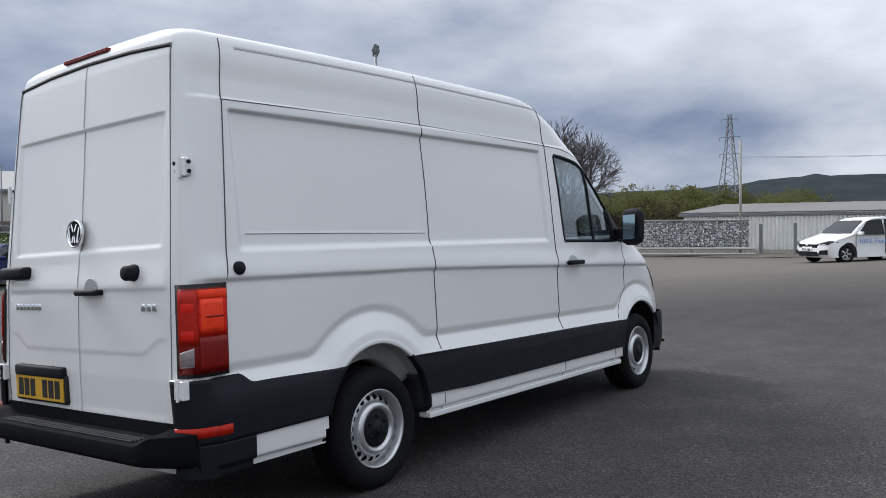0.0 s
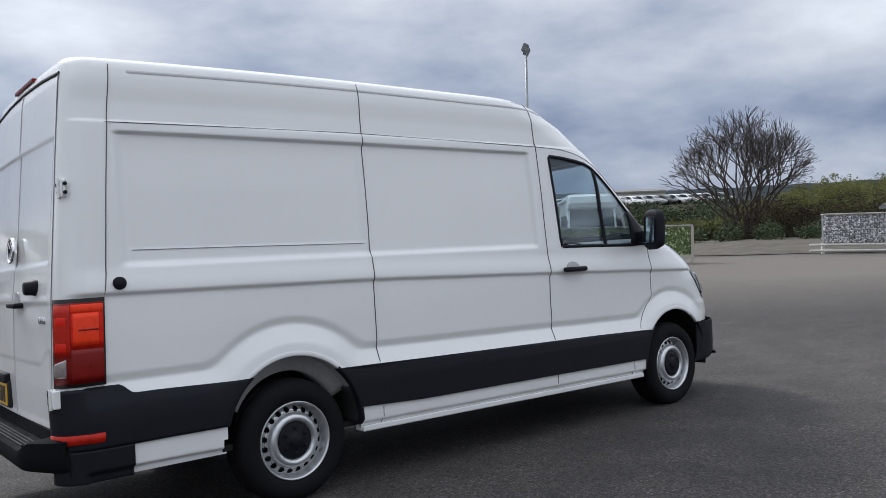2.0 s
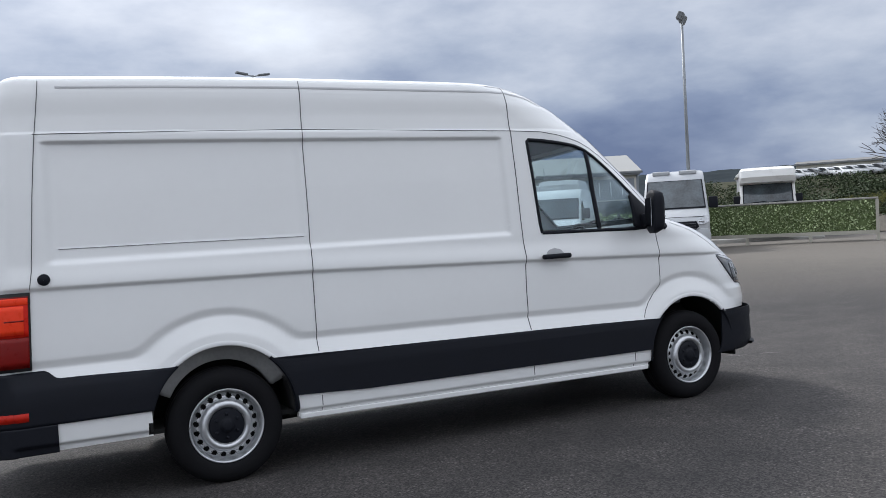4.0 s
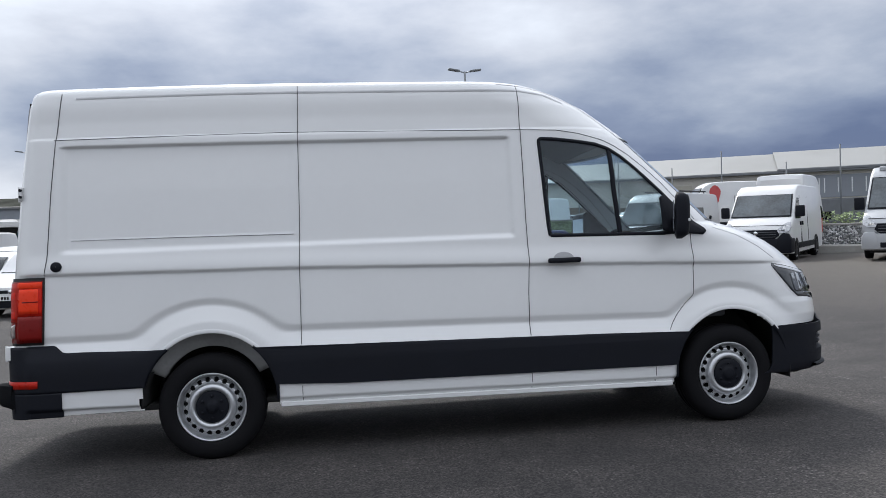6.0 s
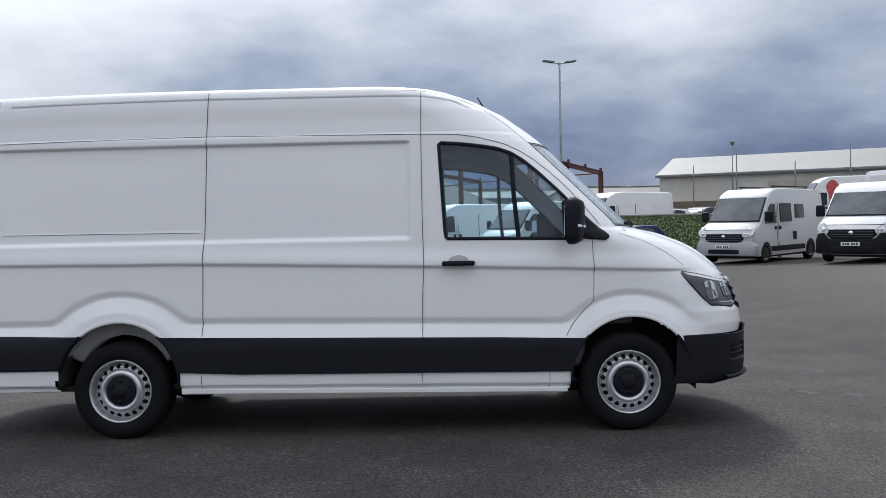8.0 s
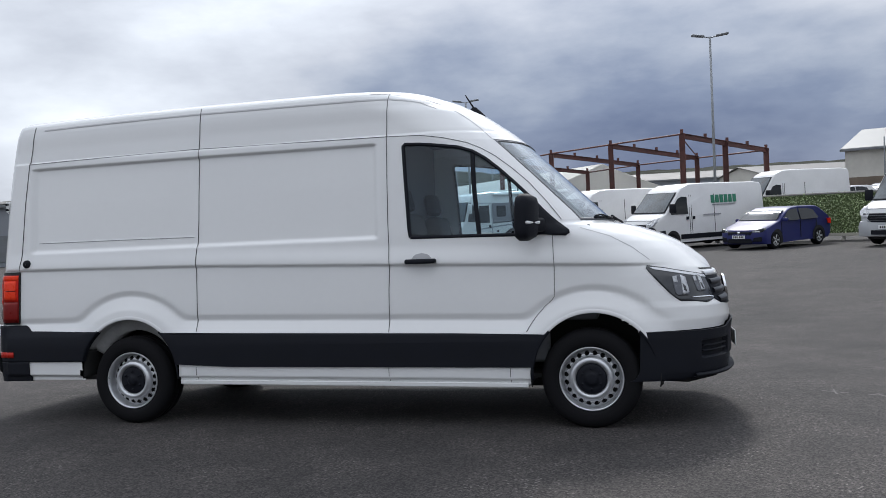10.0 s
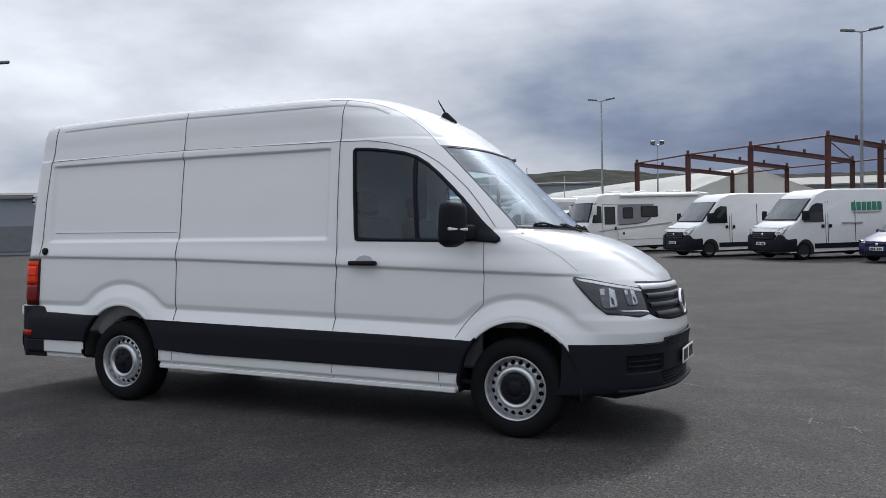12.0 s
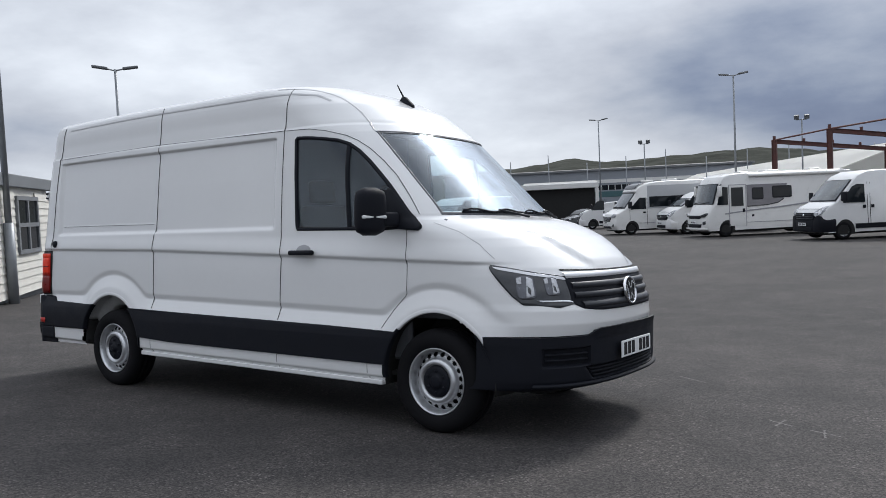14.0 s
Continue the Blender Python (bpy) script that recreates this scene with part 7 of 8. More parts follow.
def build_frame():
    v = empty("steel_frame", pose(0, 0, ground_z(2, 38)), "open red-oxide steel building frame without cladding", "steel frame")
    g = ground_z(2, 38)

    def col(x, y, top):
        bm = bmesh.new()
        beam(bm, (x, y, 0), (x, y, top - g), 0.24, 0.26)
        part("column", bm, RUST, v)

    ends = []
    for k, (x, y, z) in enumerate(FRONT):
        col(x, y, z)
        r = (x + E_VEC[0], y + E_VEC[1], z - 0.55)
        col(*r)
        ends.append(r)
        if k == 3:
            col(x + E_VEC[0] * 0.476, y + E_VEC[1] * 0.476, z - 0.28)
        bm = bmesh.new()
        beam(bm, (x, y, z - g - 0.10), (r[0], r[1], r[2] - g - 0.10), 0.14, 0.24)
        part("rafter", bm, RUST, v)
        for i in range(5):
            t = i / 4
            bm = bmesh.new()
            p = [x + (r[0] - x) * t, y + (r[1] - y) * t, z + (r[2] - z) * t - g]
            box(bm, (p[0] - 0.07, p[1] - 0.07, p[2]), (p[0] + 0.07, p[1] + 0.07, p[2] + 0.20))
            part("purlin_cleat", bm, RUST, v)
    for row, dz in ((FRONT, 0.08), (ends, 0.0)):
        for a, b in zip(row, row[1:]):
            bm = bmesh.new()
            cyl(bm, (a[0], a[1], a[2] - g + dz - 0.1), (b[0], b[1], b[2] - g + dz - 0.1), 0.045, seg=6)
            part("eaves_tie", bm, RUST, v)
    bm = bmesh.new()
    cyl(bm, (ends[2][0], ends[2][1], ends[2][2] - g), (FRONT[3][0], FRONT[3][1], FRONT[3][2] - g - 0.2), 0.03, seg=6)
    part("brace", bm, RUST, v)


build_frame()

# ---------------------------------------------------------------- buildings


def hall(a, b, depth, base, eave, ridge, wall, roof, label, ribs=0, windows=(), ridge_at=0.5, over=0.2, name="warehouse"):
    """A long gabled hall whose front wall runs from a to b; depth lies to its left."""
    ax, ay = a
    d = Vector((b[0] - ax, b[1] - ay))
    L, ang = d.length, math.atan2(d.y, d.x)
    v = empty(name, pose(ax, ay, base, 0, 0, math.degrees(ang)), label, "building")
    e, r, w = eave - base, ridge - base, depth
    bm = bmesh.new()
    prism(bm, [(0, -1.0), (0, e), (w * ridge_at, r), (w, e), (w, -1.0)], 0, L, "x")
    part("wall", bm, wall, v)
    for p, q in (((-over, e - over * 0.25), (w * ridge_at, r)), ((w + over, e - over * 0.25), (w * ridge_at, r))):
        bm = bmesh.new()
        n = max(2, int(L / 1.0)) if ribs else 2
        rows = []
        for i in range(n * 4 + 1 if ribs else 3):
            x = -0.25 + (L + 0.5) * i / (n * 4 if ribs else 2)
            o = 0.04 + (0.018 if ribs and i % 4 == 0 else 0.0)
            rows.append([(x, p[0], p[1] + o), (x, q[0], q[1] + o)])
        grid_faces(bm, rows)
        bmesh.ops.recalc_face_normals(bm, faces=list(bm.faces))
        thicken(bm, 0.05)
        part("roof", bm, roof, v)
    bm = bmesh.new()
    box(bm, (-0.3, -over - 0.12, e - 0.22), (L + 0.3, -over + 0.02, e - 0.04), 0.02)
    part("gutter", bm, FASCIA, v, "grey gutter")
    for x0, x1, z0, z1, mt in windows:
        bm = bmesh.new()
        box(bm, (x0, -0.06, z0), (x1, 0.04, z1), 0.01)
        fr = part("window" if mt is FAR_GLASS else "wall_panel", bm, mt, v)
        if mt is FAR_GLASS:
            n = max(1, int((x1 - x0) / 0.9))
            for i in range(n + 1):
                bm = bmesh.new()
                x = x0 + (x1 - x0) * i / n
                box(bm, (x - 0.04, -0.09, z0), (x + 0.04, -0.05, z1))
                part("window_frame", bm, PLATE_W, fr)
    return v


hall((20.9, 66.0), (46.3, 52.9), 16, -0.4, 4.95, 6.75, WALL_C, ROOF_W, "long cream warehouse with a pale sheet roof", 0,
     [(0.2, 6.0, 0.0, 3.0, BROWN), (6.4, 12.5, 0.0, 2.8, BROWN), (9.0, 12.8, 3.4, 4.5, BEIGE), (13.6, 15.6, 3.3, 4.5, FAR_GLASS), (16.0, 17.6, 3.2, 4.6, BROWN), (17.9, 19.6, 0.4, 4.7, BROWN), (19.8, 28.4, 3.0, 4.85, WALL_G), (12.8, 28.4, -0.6, 2.8, FASCIA)], 0.42, 0.3)
hall((38.6, 56.9), (46.5, 52.8), 15.6, -0.4, 5.1, 6.9, WALL_G, ROOF_W, "grey gable-ended block with white-framed windows", 0, [(1.0, 2.9, 3.4, 4.6, FAR_GLASS), (3.3, 7.4, 3.4, 4.6, FAR_GLASS), (0.3, 7.8, -0.6, 2.9, FASCIA)], 0.42, 0.35)
for k, x in enumerate((3.0, 6.5, 11.0, 15.0, 20.0, 24.0)):
    t = x / 28.6
    px, py = 20.9 + 25.4 * t + 0.5 * -1, 66 - 13.1 * t - 1.5
    bm = bmesh.new()
    cyl(bm, (px, py, -0.3), (px, py, 5.6 + 1.2 * (k % 2)), 0.07, 0.05, 8)
    tagged(link_mesh("fence_pole", bm, FASCIA, smooth=True), "slim dark pole in front of the warehouse", "pole", "poles by the warehouse")
hall((43.5, 13.6), (46.6, -18), 22, -0.3, 2.35, 3.05, CORR, ROOF_G, "low white corrugated warehouse with grey roof", 1, (), 0.5, 0.25)
bm = bmesh.new()
n = 150
rows = []
for i in range(n * 2 + 1):
    t = i / (n * 2)
    off = 0.14 if i % 2 else 0.0
    x, y = 43.4 + 3.1 * t, 13.6 - 31.6 * t
    rows.append([(x - 0.12 - off, y, -0.2), (x - 0.12 - off, y, 2.2)])
grid_faces(bm, rows)
thicken(bm, 0.02)
tagged(link_mesh("corrugated_cladding", bm, CORR), "white corrugated sheet wall cladding with dirt streaks", "cladding", kind="structure")


def marquee(ridge_a, ridge_b, half, drop, label):
    """A long canvas tent: a sagging roof between frames, with a closed gable at the near end."""
    v = empty("marquee", pose(ridge_a[0], ridge_a[1], ground_z(ridge_a[0], ridge_a[1])), label, "marquee")
    g = ground_z(ridge_a[0], ridge_a[1])
    a, b = Vector((0, 0, ridge_a[2] - g)), Vector((ridge_b[0] - ridge_a[0], ridge_b[1] - ridge_a[1], ridge_b[2] - g))
    d = Vector((b.x - a.x, b.y - a.y, 0)).normalized()
    p = Vector((d.y, -d.x, 0))
    bays = 12
    for s, name in ((-1, "roof"), (1, "roof")):
        bm = bmesh.new()
        rows = []
        for i in range(bays * 4 + 1):
            q = a + (b - a) * i / (bays * 4)
            sag = 0.10 * math.sin(math.pi * (i % 4) / 4)
            rows.append([q + p * s * half * t + Vector((0, 0, -drop * t - (sag + 0.10) * math.sin(math.pi * min(1, t)))) for t in (0, 0.25, 0.5, 0.75, 1.0)])
        grid_faces(bm, rows)
        thicken(bm, 0.03)
        part(name, bm, TENT, v, "", True)
        bm = bmesh.new()
        grid_faces(bm, [[q + p * s * (half - 0.03) + Vector((0, 0, z)) for q in (a, b)] for z in (-drop, -drop - 2.6)])
        thicken(bm, 0.03)
        part("side_sheet", bm, TENT, v)
    for q, o in ((a, 0.05), (b, -0.05)):
        bm = bmesh.new()
        c = q + d * o
        bm.faces.new([bm.verts.new(c + w) for w in (Vector((0, 0, -0.05)), p * half + Vector((0, 0, -drop)), p * half + Vector((0, 0, -drop - 2.6)), -p * half + Vector((0, 0, -drop - 2.6)), -p * half + Vector((0, 0, -drop)))])
        thicken(bm, 0.03)
        part("gable_sheet", bm, TENT, v)
    return v


marquee((1.6, 59.3, 4.67), (-26.0, 99.7, 4.05), 6.0, 2.1, "long white canvas marquee behind the motorhomes")
hall((15.5, 72.5), (31, 76), 12, -0.4, 3.5, 4.3, WALL_C, ROOF_G, "distant cream low building with small windows", 0, [(2, 3.4, 2.4, 3.3, FAR_GLASS), (6, 7.4, 2.4, 3.3, FAR_GLASS), (10, 11.4, 2.4, 3.3, FAR_GLASS)])
hall((-62, 95), (-22, 112), 20, -0.5, 5.7, 6.1, WALL_G, ROOF_G, "long grey flat-roofed building in the distance", 0, [(4, 20, 3.0, 3.9, WALL_C), (22, 36, 3.2, 3.9, FAR_GLASS), (20, 40, 4.2, 4.7, CREAM), (20, 40, 2.2, 3.0, SIGN_TEAL), (8, 18, 0.2, 2.4, CREAM)])
hall((-20, 112), (40, 118), 20, -0.5, 4.4, 5.6, WALL_G, ROOF_G, "long grey building in the distance", 0)
# a closed block; near-black walls stand for the shade inside the canopy
canopy = hall((-29.5, 60.5), (-23.8, 63.2), 8, -0.9, 2.9, 3.2, DARK, ROOF_W, "white-rimmed canopy, its shaded inside drawn as a dark wall", 0)
for lo, hi in (((-0.35, -0.45, 3.45), (6.65, -0.1, 3.95)), ((-0.35, -0.40, 0), (-0.05, -0.1, 3.45)), ((6.35, -0.40, 0), (6.65, -0.1, 3.45))):
    bm = bmesh.new()
    box(bm, lo, hi, 0.06, 2)
    part("rim", bm, CREAM, canopy, "white canopy rim")
for i in range(11):
    t = i / 10
    px, py = -41 + 37 * t, 70 + 17 * t
    bm = bmesh.new()
    cyl(bm, (px, py, -1.0), (px, py, 5.4 + 0.5 * (i % 3)), 0.06, 0.05, 6)
    tagged(link_mesh("fence_pole", bm, GALV, smooth=True), "slim pale net pole before the grey building", "pole", "poles by the grey building")
hall((-47, 27), (-34, 38.5), 12, -0.4, 3.5, 3.8, WALL_G, ROOF_G, "grey flat building with dark lower wall", 0, [(1, 16, 0.2, 1.9, FASCIA)])


def bank_z(deg, d):
    """Height of the rising field behind the hedge, by heading and distance from the yard."""
    return lerp_table(((58, -0.3), (70, 1.2), (92, 3.6), (120, 5.0), (160, 6.2), (260, 7.0)), d) * step(26, 31, deg) * (1 - step(47, 55, deg)) - 0.3


def bank_at(deg, d):
    return -2 + d * math.cos(radians(deg)), -5 + d * math.sin(radians(deg)), bank_z(deg, d)


bm = bmesh.new()
grid_faces(bm, [[bank_at(25 + 31 * i / 30, d) for d in (56, 64, 72, 82, 92, 105, 120, 140, 170, 220, 300)] for i in range(31)])
bmesh.ops.recalc_face_normals(bm, faces=list(bm.faces))
tagged(link_mesh("bank", bm, FIELD, smooth=True), "rough green and brown field rising behind the yard", "field", kind="structure")
hall((93.0, 76.2), (99.6, 67.8), 12, 4.4, 6.7, 7.2, WALL_C, ROOF_G, "long cream building on the rise behind the yard", 0, [(2.0, 3.4, 0.8, 1.7, FAR_GLASS), (6.6, 8.2, 0.8, 1.7, FAR_GLASS)])


def far_car(m, paint, label):
    """A small car in the row on the rise: rounded shell, glass band and four wheels."""
    v = empty("parked_car", m, label, "car", "cars on the rise")
    bm = bmesh.new()
    lofted(bm, [(-4.1, 0.4), (-4.1, 0.9), (-3.7, 1.38), (-2.2, 1.46), (-1.6, 1.30), (-1.0, 0.95), (-0.1, 0.72), (0.0, 0.5), (-0.1, 0.25), (-3.9, 0.28)], 0.87, 0.9, 0.28)
    part("body", bm, paint, v, "", True)
    for s in (-1, 1):
        bm = bmesh.new()
        side_panel(bm, [(-3.5, 0.98), (-3.4, 1.28), (-2.2, 1.36), (-1.7, 1.26), (-1.3, 0.98)], 0.87, 0.9, 0.28, s, 0.012)
        part("side_window", bm, FAR_GLASS, v)
        for ax in (-0.8, -3.3):
            bm = bmesh.new()
            cyl(bm, (ax, s * 0.70, 0.31), (ax, s * 0.90, 0.31), 0.31, seg=16)
            part("wheel", bm, RUBBER, v)
    bm = bmesh.new()
    across(bm, [(-1.05, 0.98), (-1.32, 1.14), (-1.58, 1.28)], [0.87] * 3, 0.9, 0.28, 0.02, 0.10)
    part("windscreen", bm, SCREEN_FAR, v, "", True)


for i in range(15):
    x, y, z = bank_at(41.5 - 0.74 * i, 106 + 0.5 * i)
    k = (i * 7) % 5
    far_car(pose(x, y, z - 0.05, 0, 0, 262 + 6 * (i % 3)), (FLEET, SILVER, FLEET, DARKCAR, SILVER)[k], ("white", "silver", "white", "dark", "silver")[k] + " car in the row on the rise")


def cabin(a, b, depth, h, wall, label, win=(), laps=True):
    """A timber site cabin; its seen wall runs from a to b, its body lies to the right of that line."""
    d = Vector((b[0] - a[0], b[1] - a[1]))
    L, ang = d.length, math.atan2(d.y, d.x)
    g = ground_z((a[0] + b[0]) / 2, (a[1] + b[1]) / 2)
    v = empty("site_cabin", pose(a[0], a[1], g, 0, 0, math.degrees(ang)), label, "cabin", "site cabins")
    bm = bmesh.new()
    box(bm, (0.03, 0.02, 0.10), (L - 0.03, depth, h - 0.05))
    part("shell", bm, wall, v)
    bm = bmesh.new()
    box(bm, (0.1, 0.1, -0.15), (L - 0.1, depth - 0.1, 0.12))
    part("base", bm, FASCIA, v, "dark base")
    if laps:
        n = int((h - 0.35) / 0.165)
        holes = win
        for i in range(n):
            z0 = 0.10 + i * 0.165
            spans = [(0.0, L)]
            for x0, x1, w0, w1 in holes:
                if z0 + 0.165 > w0 and z0 < w1:
                    spans = [q for s, e in spans for q in ((s, min(e, x0)), (max(s, x1), e)) if q[1] - q[0] > 0.02]
            for s, e in spans:
                bm = bmesh.new()
                prism(bm, [(-0.034, z0), (-0.012, z0 + 0.172), (0.03, z0 + 0.172), (0.03, z0)], s, e, "x")
                part("board", bm, wall, v)
    bm = bmesh.new()
    box(bm, (-0.10, -0.10, h - 0.26), (L + 0.10, depth + 0.1, h), 0.015)
    part("fascia", bm, FASCIA, v, "grey roof fascia")
    for x0, x1, z0, z1 in win:
        bm = bmesh.new()
        box(bm, (x0, -0.045, z0), (x1, 0.02, z1), 0.01)
        fr = part("window", bm, FAR_GLASS, v, "dark window")
        for q in ((x0 - 0.03, x0 + 0.07, z0, z1), (x1 - 0.07, x1 + 0.03, z0, z1), ((x0 + x1) / 2 - 0.05, (x0 + x1) / 2 + 0.05, z0, z1)):
            bm = bmesh.new()
            box(bm, (q[0], -0.075, q[2]), (q[1], -0.02, q[3]))
            part("window_frame", bm, FASCIA, fr)
        for z in (z0, (z0 + z1) / 2, z1):
            bm = bmesh.new()
            box(bm, (x0 - 0.03, -0.08, z - 0.045), (x1 + 0.03, -0.02, z + 0.045))
            part("window_frame", bm, FASCIA, fr)
    return v


cabin((-7.4, 1.0), (-12.25, 5.45), 3.0, 2.6, BOARD, "white lap-boarded site cabin with a dark window", [(3.75, 5.35, 0.98, 2.12)])
cabin((-20.6, 7.2), (-18.5, 10.8), 6.0, 2.55, BEIGE, "beige panelled site cabin with dark roof edge", (), False)
cabin((-18.55, 10.95), (-23.5, 14.0), 2.5, 2.45, BOARD, "pale boarded cabin wall with a dark window", [(1.2, 2.2, 1.0, 1.9)])

# ---------------------------------------------------------------- stone screens, hedges, verge


def stone(rng, r):
    bm = bmesh.new()
    bmesh.ops.create_icosphere(bm, subdivisions=1, radius=r)
    for v in bm.verts:
        v.co *= rng.uniform(0.75, 1.2)
        v.co.z *= 0.8
    return bm


def stone_screen(a, b, z0, h, label, thick=0.35):
    """A wire-framed screen filled with stones, on short legs behind a low rail."""
    d = Vector((b[0] - a[0], b[1] - a[1]))
    L, ang = d.length, math.degrees(math.atan2(d.y, d.x))
    g = ground_z(a[0], a[1])
    v = empty("stone_screen", pose(a[0], a[1], g, 0, 0, ang), label, "stone screen", "stone screens")
    rng = random.Random(int(a[0] * 10))
    proto = []
    for _ in range(5):
        b2 = stone(rng, 0.068)
        me = bpy.data.meshes.new("stones")
        b2.to_mesh(me)
        b2.free()
        proto.append(me)
    verts, faces = [], []
    nx, nz = int(L / 0.092), int(h / 0.084)
    for i in range(nx):
        for k in range(nz):
            for j in (0, 1):
                me = proto[rng.randrange(5)]
                off = Vector((0.07 + i * L / nx + rng.uniform(-0.03, 0.03), (-thick / 2 - 0.03 if j == 0 else thick / 2 + 0.03) + rng.uniform(-0.03, 0.03), z0 + 0.06 + k * h / nz + rng.uniform(-0.03, 0.03)))
                rot = Euler((rng.uniform(0, 6), rng.uniform(0, 6), rng.uniform(0, 6))).to_matrix()
                s = rng.uniform(0.7, 1.05)
                base = len(verts)
                verts += [rot @ (q.co * s) + off for q in me.vertices]
                faces += [[base + w for w in p.vertices] for p in me.polygons]
    me = bpy.data.meshes.new("stones")
    me.from_pydata(verts, [], faces)
    me.materials.append(STONE)
    ob = new("stone_fill", me)
    ob.parent = v
    tagged(ob, "loose grey stones", kind="stuff")
    bm = bmesh.new()
    box(bm, (0, -thick / 2 - 0.02, z0), (L, thick / 2 + 0.02, z0 + h - 0.06))
    part("core", bm, FASCIA, v)
    bm = bmesh.new()
    box(bm, (-0.03, -thick / 2 - 0.12, z0 + h - 0.02), (L + 0.03, thick / 2 + 0.12, z0 + h + 0.06), 0.02)
    part("top_cap", bm, CONCRETE, v, "pale top edge")
    n = max(2, int(L / 2.0))
    for i in range(n + 1):
        bm = bmesh.new()
        x = L * i / n
        box(bm, (x - 0.06, -0.08, -0.1), (x + 0.06, 0.08, z0 + 0.02))
        part("leg", bm, TIMBER, v)
    for z in (z0 - 0.06, z0 - 0.32):
        bm = bmesh.new()
        cyl(bm, (-0.6, -0.30, z), (L + 0.3, -0.30, z - 0.04), 0.05, seg=8)
        part("rail", bm, TIMBER, v, "white tubular rail")
    return v


stone_screen((33.6, 12.3), (36.8, 8.0), 0.46, 1.25, "stone-filled screen with pale top on short legs")
stone_screen((19.5, 27.5), (27.5, 19.5), 0.05, 1.15, "low bank of grey stones held by a screen")


def leaves(name, label, boxes, count, size, mat, seed, lump=0.6):
    """Many small leaf blades filling rounded volumes."""
    rng = random.Random(seed)
    verts, faces = [], []
    for (cx, cy, cz, rx, ry, rz), share in boxes:
        for _ in range(int(count * share)):
            while True:
                q = Vector((rng.uniform(-1, 1), rng.uniform(-1, 1), rng.uniform(-1, 1)))
                if q.length < 1:
                    break
            q = q.normalized() * (q.length ** 0.35)
            nse = 1 + lump * noise.noise(Vector((cx + q.x * 2.2, cy + q.y * 2.2, cz + q.z * 2.2)))
            c = Vector((cx + q.x * rx * nse, cy + q.y * ry * nse, cz + q.z * rz * nse))
            u = Vector((rng.uniform(-1, 1), rng.uniform(-1, 1), rng.uniform(-0.6, 0.6))).normalized()
            w = u.cross(Vector((rng.uniform(-1, 1), rng.uniform(-1, 1), rng.uniform(-1, 1)))).normalized()
            s = size * rng.uniform(0.6, 1.4)
            b = len(verts)
            verts += [c - u * s, c + w * s * 0.6, c + u * s, c - w * s * 0.6]
            faces.append((b, b + 1, b + 2, b + 3))
    me = bpy.data.meshes.new(name)
    me.from_pydata(verts, [], faces)
    me.materials.append(mat)
    return tagged(new(name, me), label, name.replace("_", " "), kind="stuff")


def hedge(a, b, z0, h, label, thick=0.5):
    d = Vector((b[0] - a[0], b[1] - a[1]))
    L, ang = d.length, math.degrees(math.atan2(d.y, d.x))
    g = ground_z(a[0], a[1])
    v = empty("hedge_screen", pose(a[0], a[1], g, 0, 0, ang), label, "hedge", "hedge screens")
    rng = random.Random(int(a[0] * 7))
    verts, faces = [], []
    for _ in range(int(L * h * 900)):
        f = rng.random()
        x, y, z = rng.uniform(0, L), rng.uniform(-thick / 2, thick / 2), rng.uniform(0, h)
        if f < 0.42:
            y = -thick / 2
        elif f < 0.6:
            y = thick / 2
        elif f < 0.9:
            z = h
        c = Vector((x, y + rng.gauss(0, 0.025), z0 + z + rng.gauss(0, 0.02)))
        u = Vector((rng.uniform(-1, 1), rng.uniform(-1, 1), rng.uniform(-1, 1))).normalized()
        w = u.cross(Vector((rng.uniform(-1, 1), rng.uniform(-1, 1), 0.3))).normalized()
        s = rng.uniform(0.025, 0.055)
        k = len(verts)
        verts += [c - u * s, c + w * s * 0.7, c + u * s, c - w * s * 0.7]
        faces.append((k, k + 1, k + 2, k + 3))
    me = bpy.data.meshes.new("leaves")
    me.from_pydata(verts, [], faces)
    me.materials.append(LEAF)
    ob = new("leaves", me)
    ob.parent = v
    tagged(ob, "small clipped leaves", kind="stuff")
    bm = bmesh.new()
    box(bm, (0.02, -thick / 2 + 0.03, z0 + 0.02), (L - 0.02, thick / 2 - 0.03, z0 + h - 0.03))
    part("core", bm, HEDGE_CORE, v)
    bm = bmesh.new()
    box(bm, (-0.04, -thick / 2 - 0.04, z0 + h + 0.01), (L + 0.04, thick / 2 + 0.04, z0 + h + 0.07), 0.01)
    part("top_cap", bm, CONCRETE, v, "pale top edge")
    for i in range(max(2, int(L / 1.8)) + 1):
        x = L * i / max(2, int(L / 1.8))
        bm = bmesh.new()
        box(bm, (x - 0.05, -thick / 2 - 0.08, -0.1), (x + 0.05, -thick / 2 + 0.04, z0 + (h if i in (0, max(2, int(L / 1.8))) else 0.0)))
        part("leg", bm, BEIGE, v)
    bm = bmesh.new()
    box(bm, (0, -thick / 2 - 0.1, z0 - 0.10), (L, -thick / 2 - 0.04, z0 + 0.02))
    part("rail", bm, BEIGE, v)
    return v


hedge((20.4, 17.6), (24.1, 12.6), 0.42, 1.06, "clipped green hedge screen on timber legs")
hedge((8.6, 30.2), (15.4, 25.6), 0.34, 1.55, "clipped green hedge screen beside the parked car")
bm = bmesh.new()
box(bm, (0, -0.4, -0.1), (13, 0.4, 0.28), 0.04)
ob = link_mesh("kerb", bm, CONCRETE)
ob.matrix_world = pose(18.6, 27.0, ground_z(22, 23), 0, 0, -45)
tagged(ob, "raised concrete kerb behind the parked campers", "kerb", kind="structure")
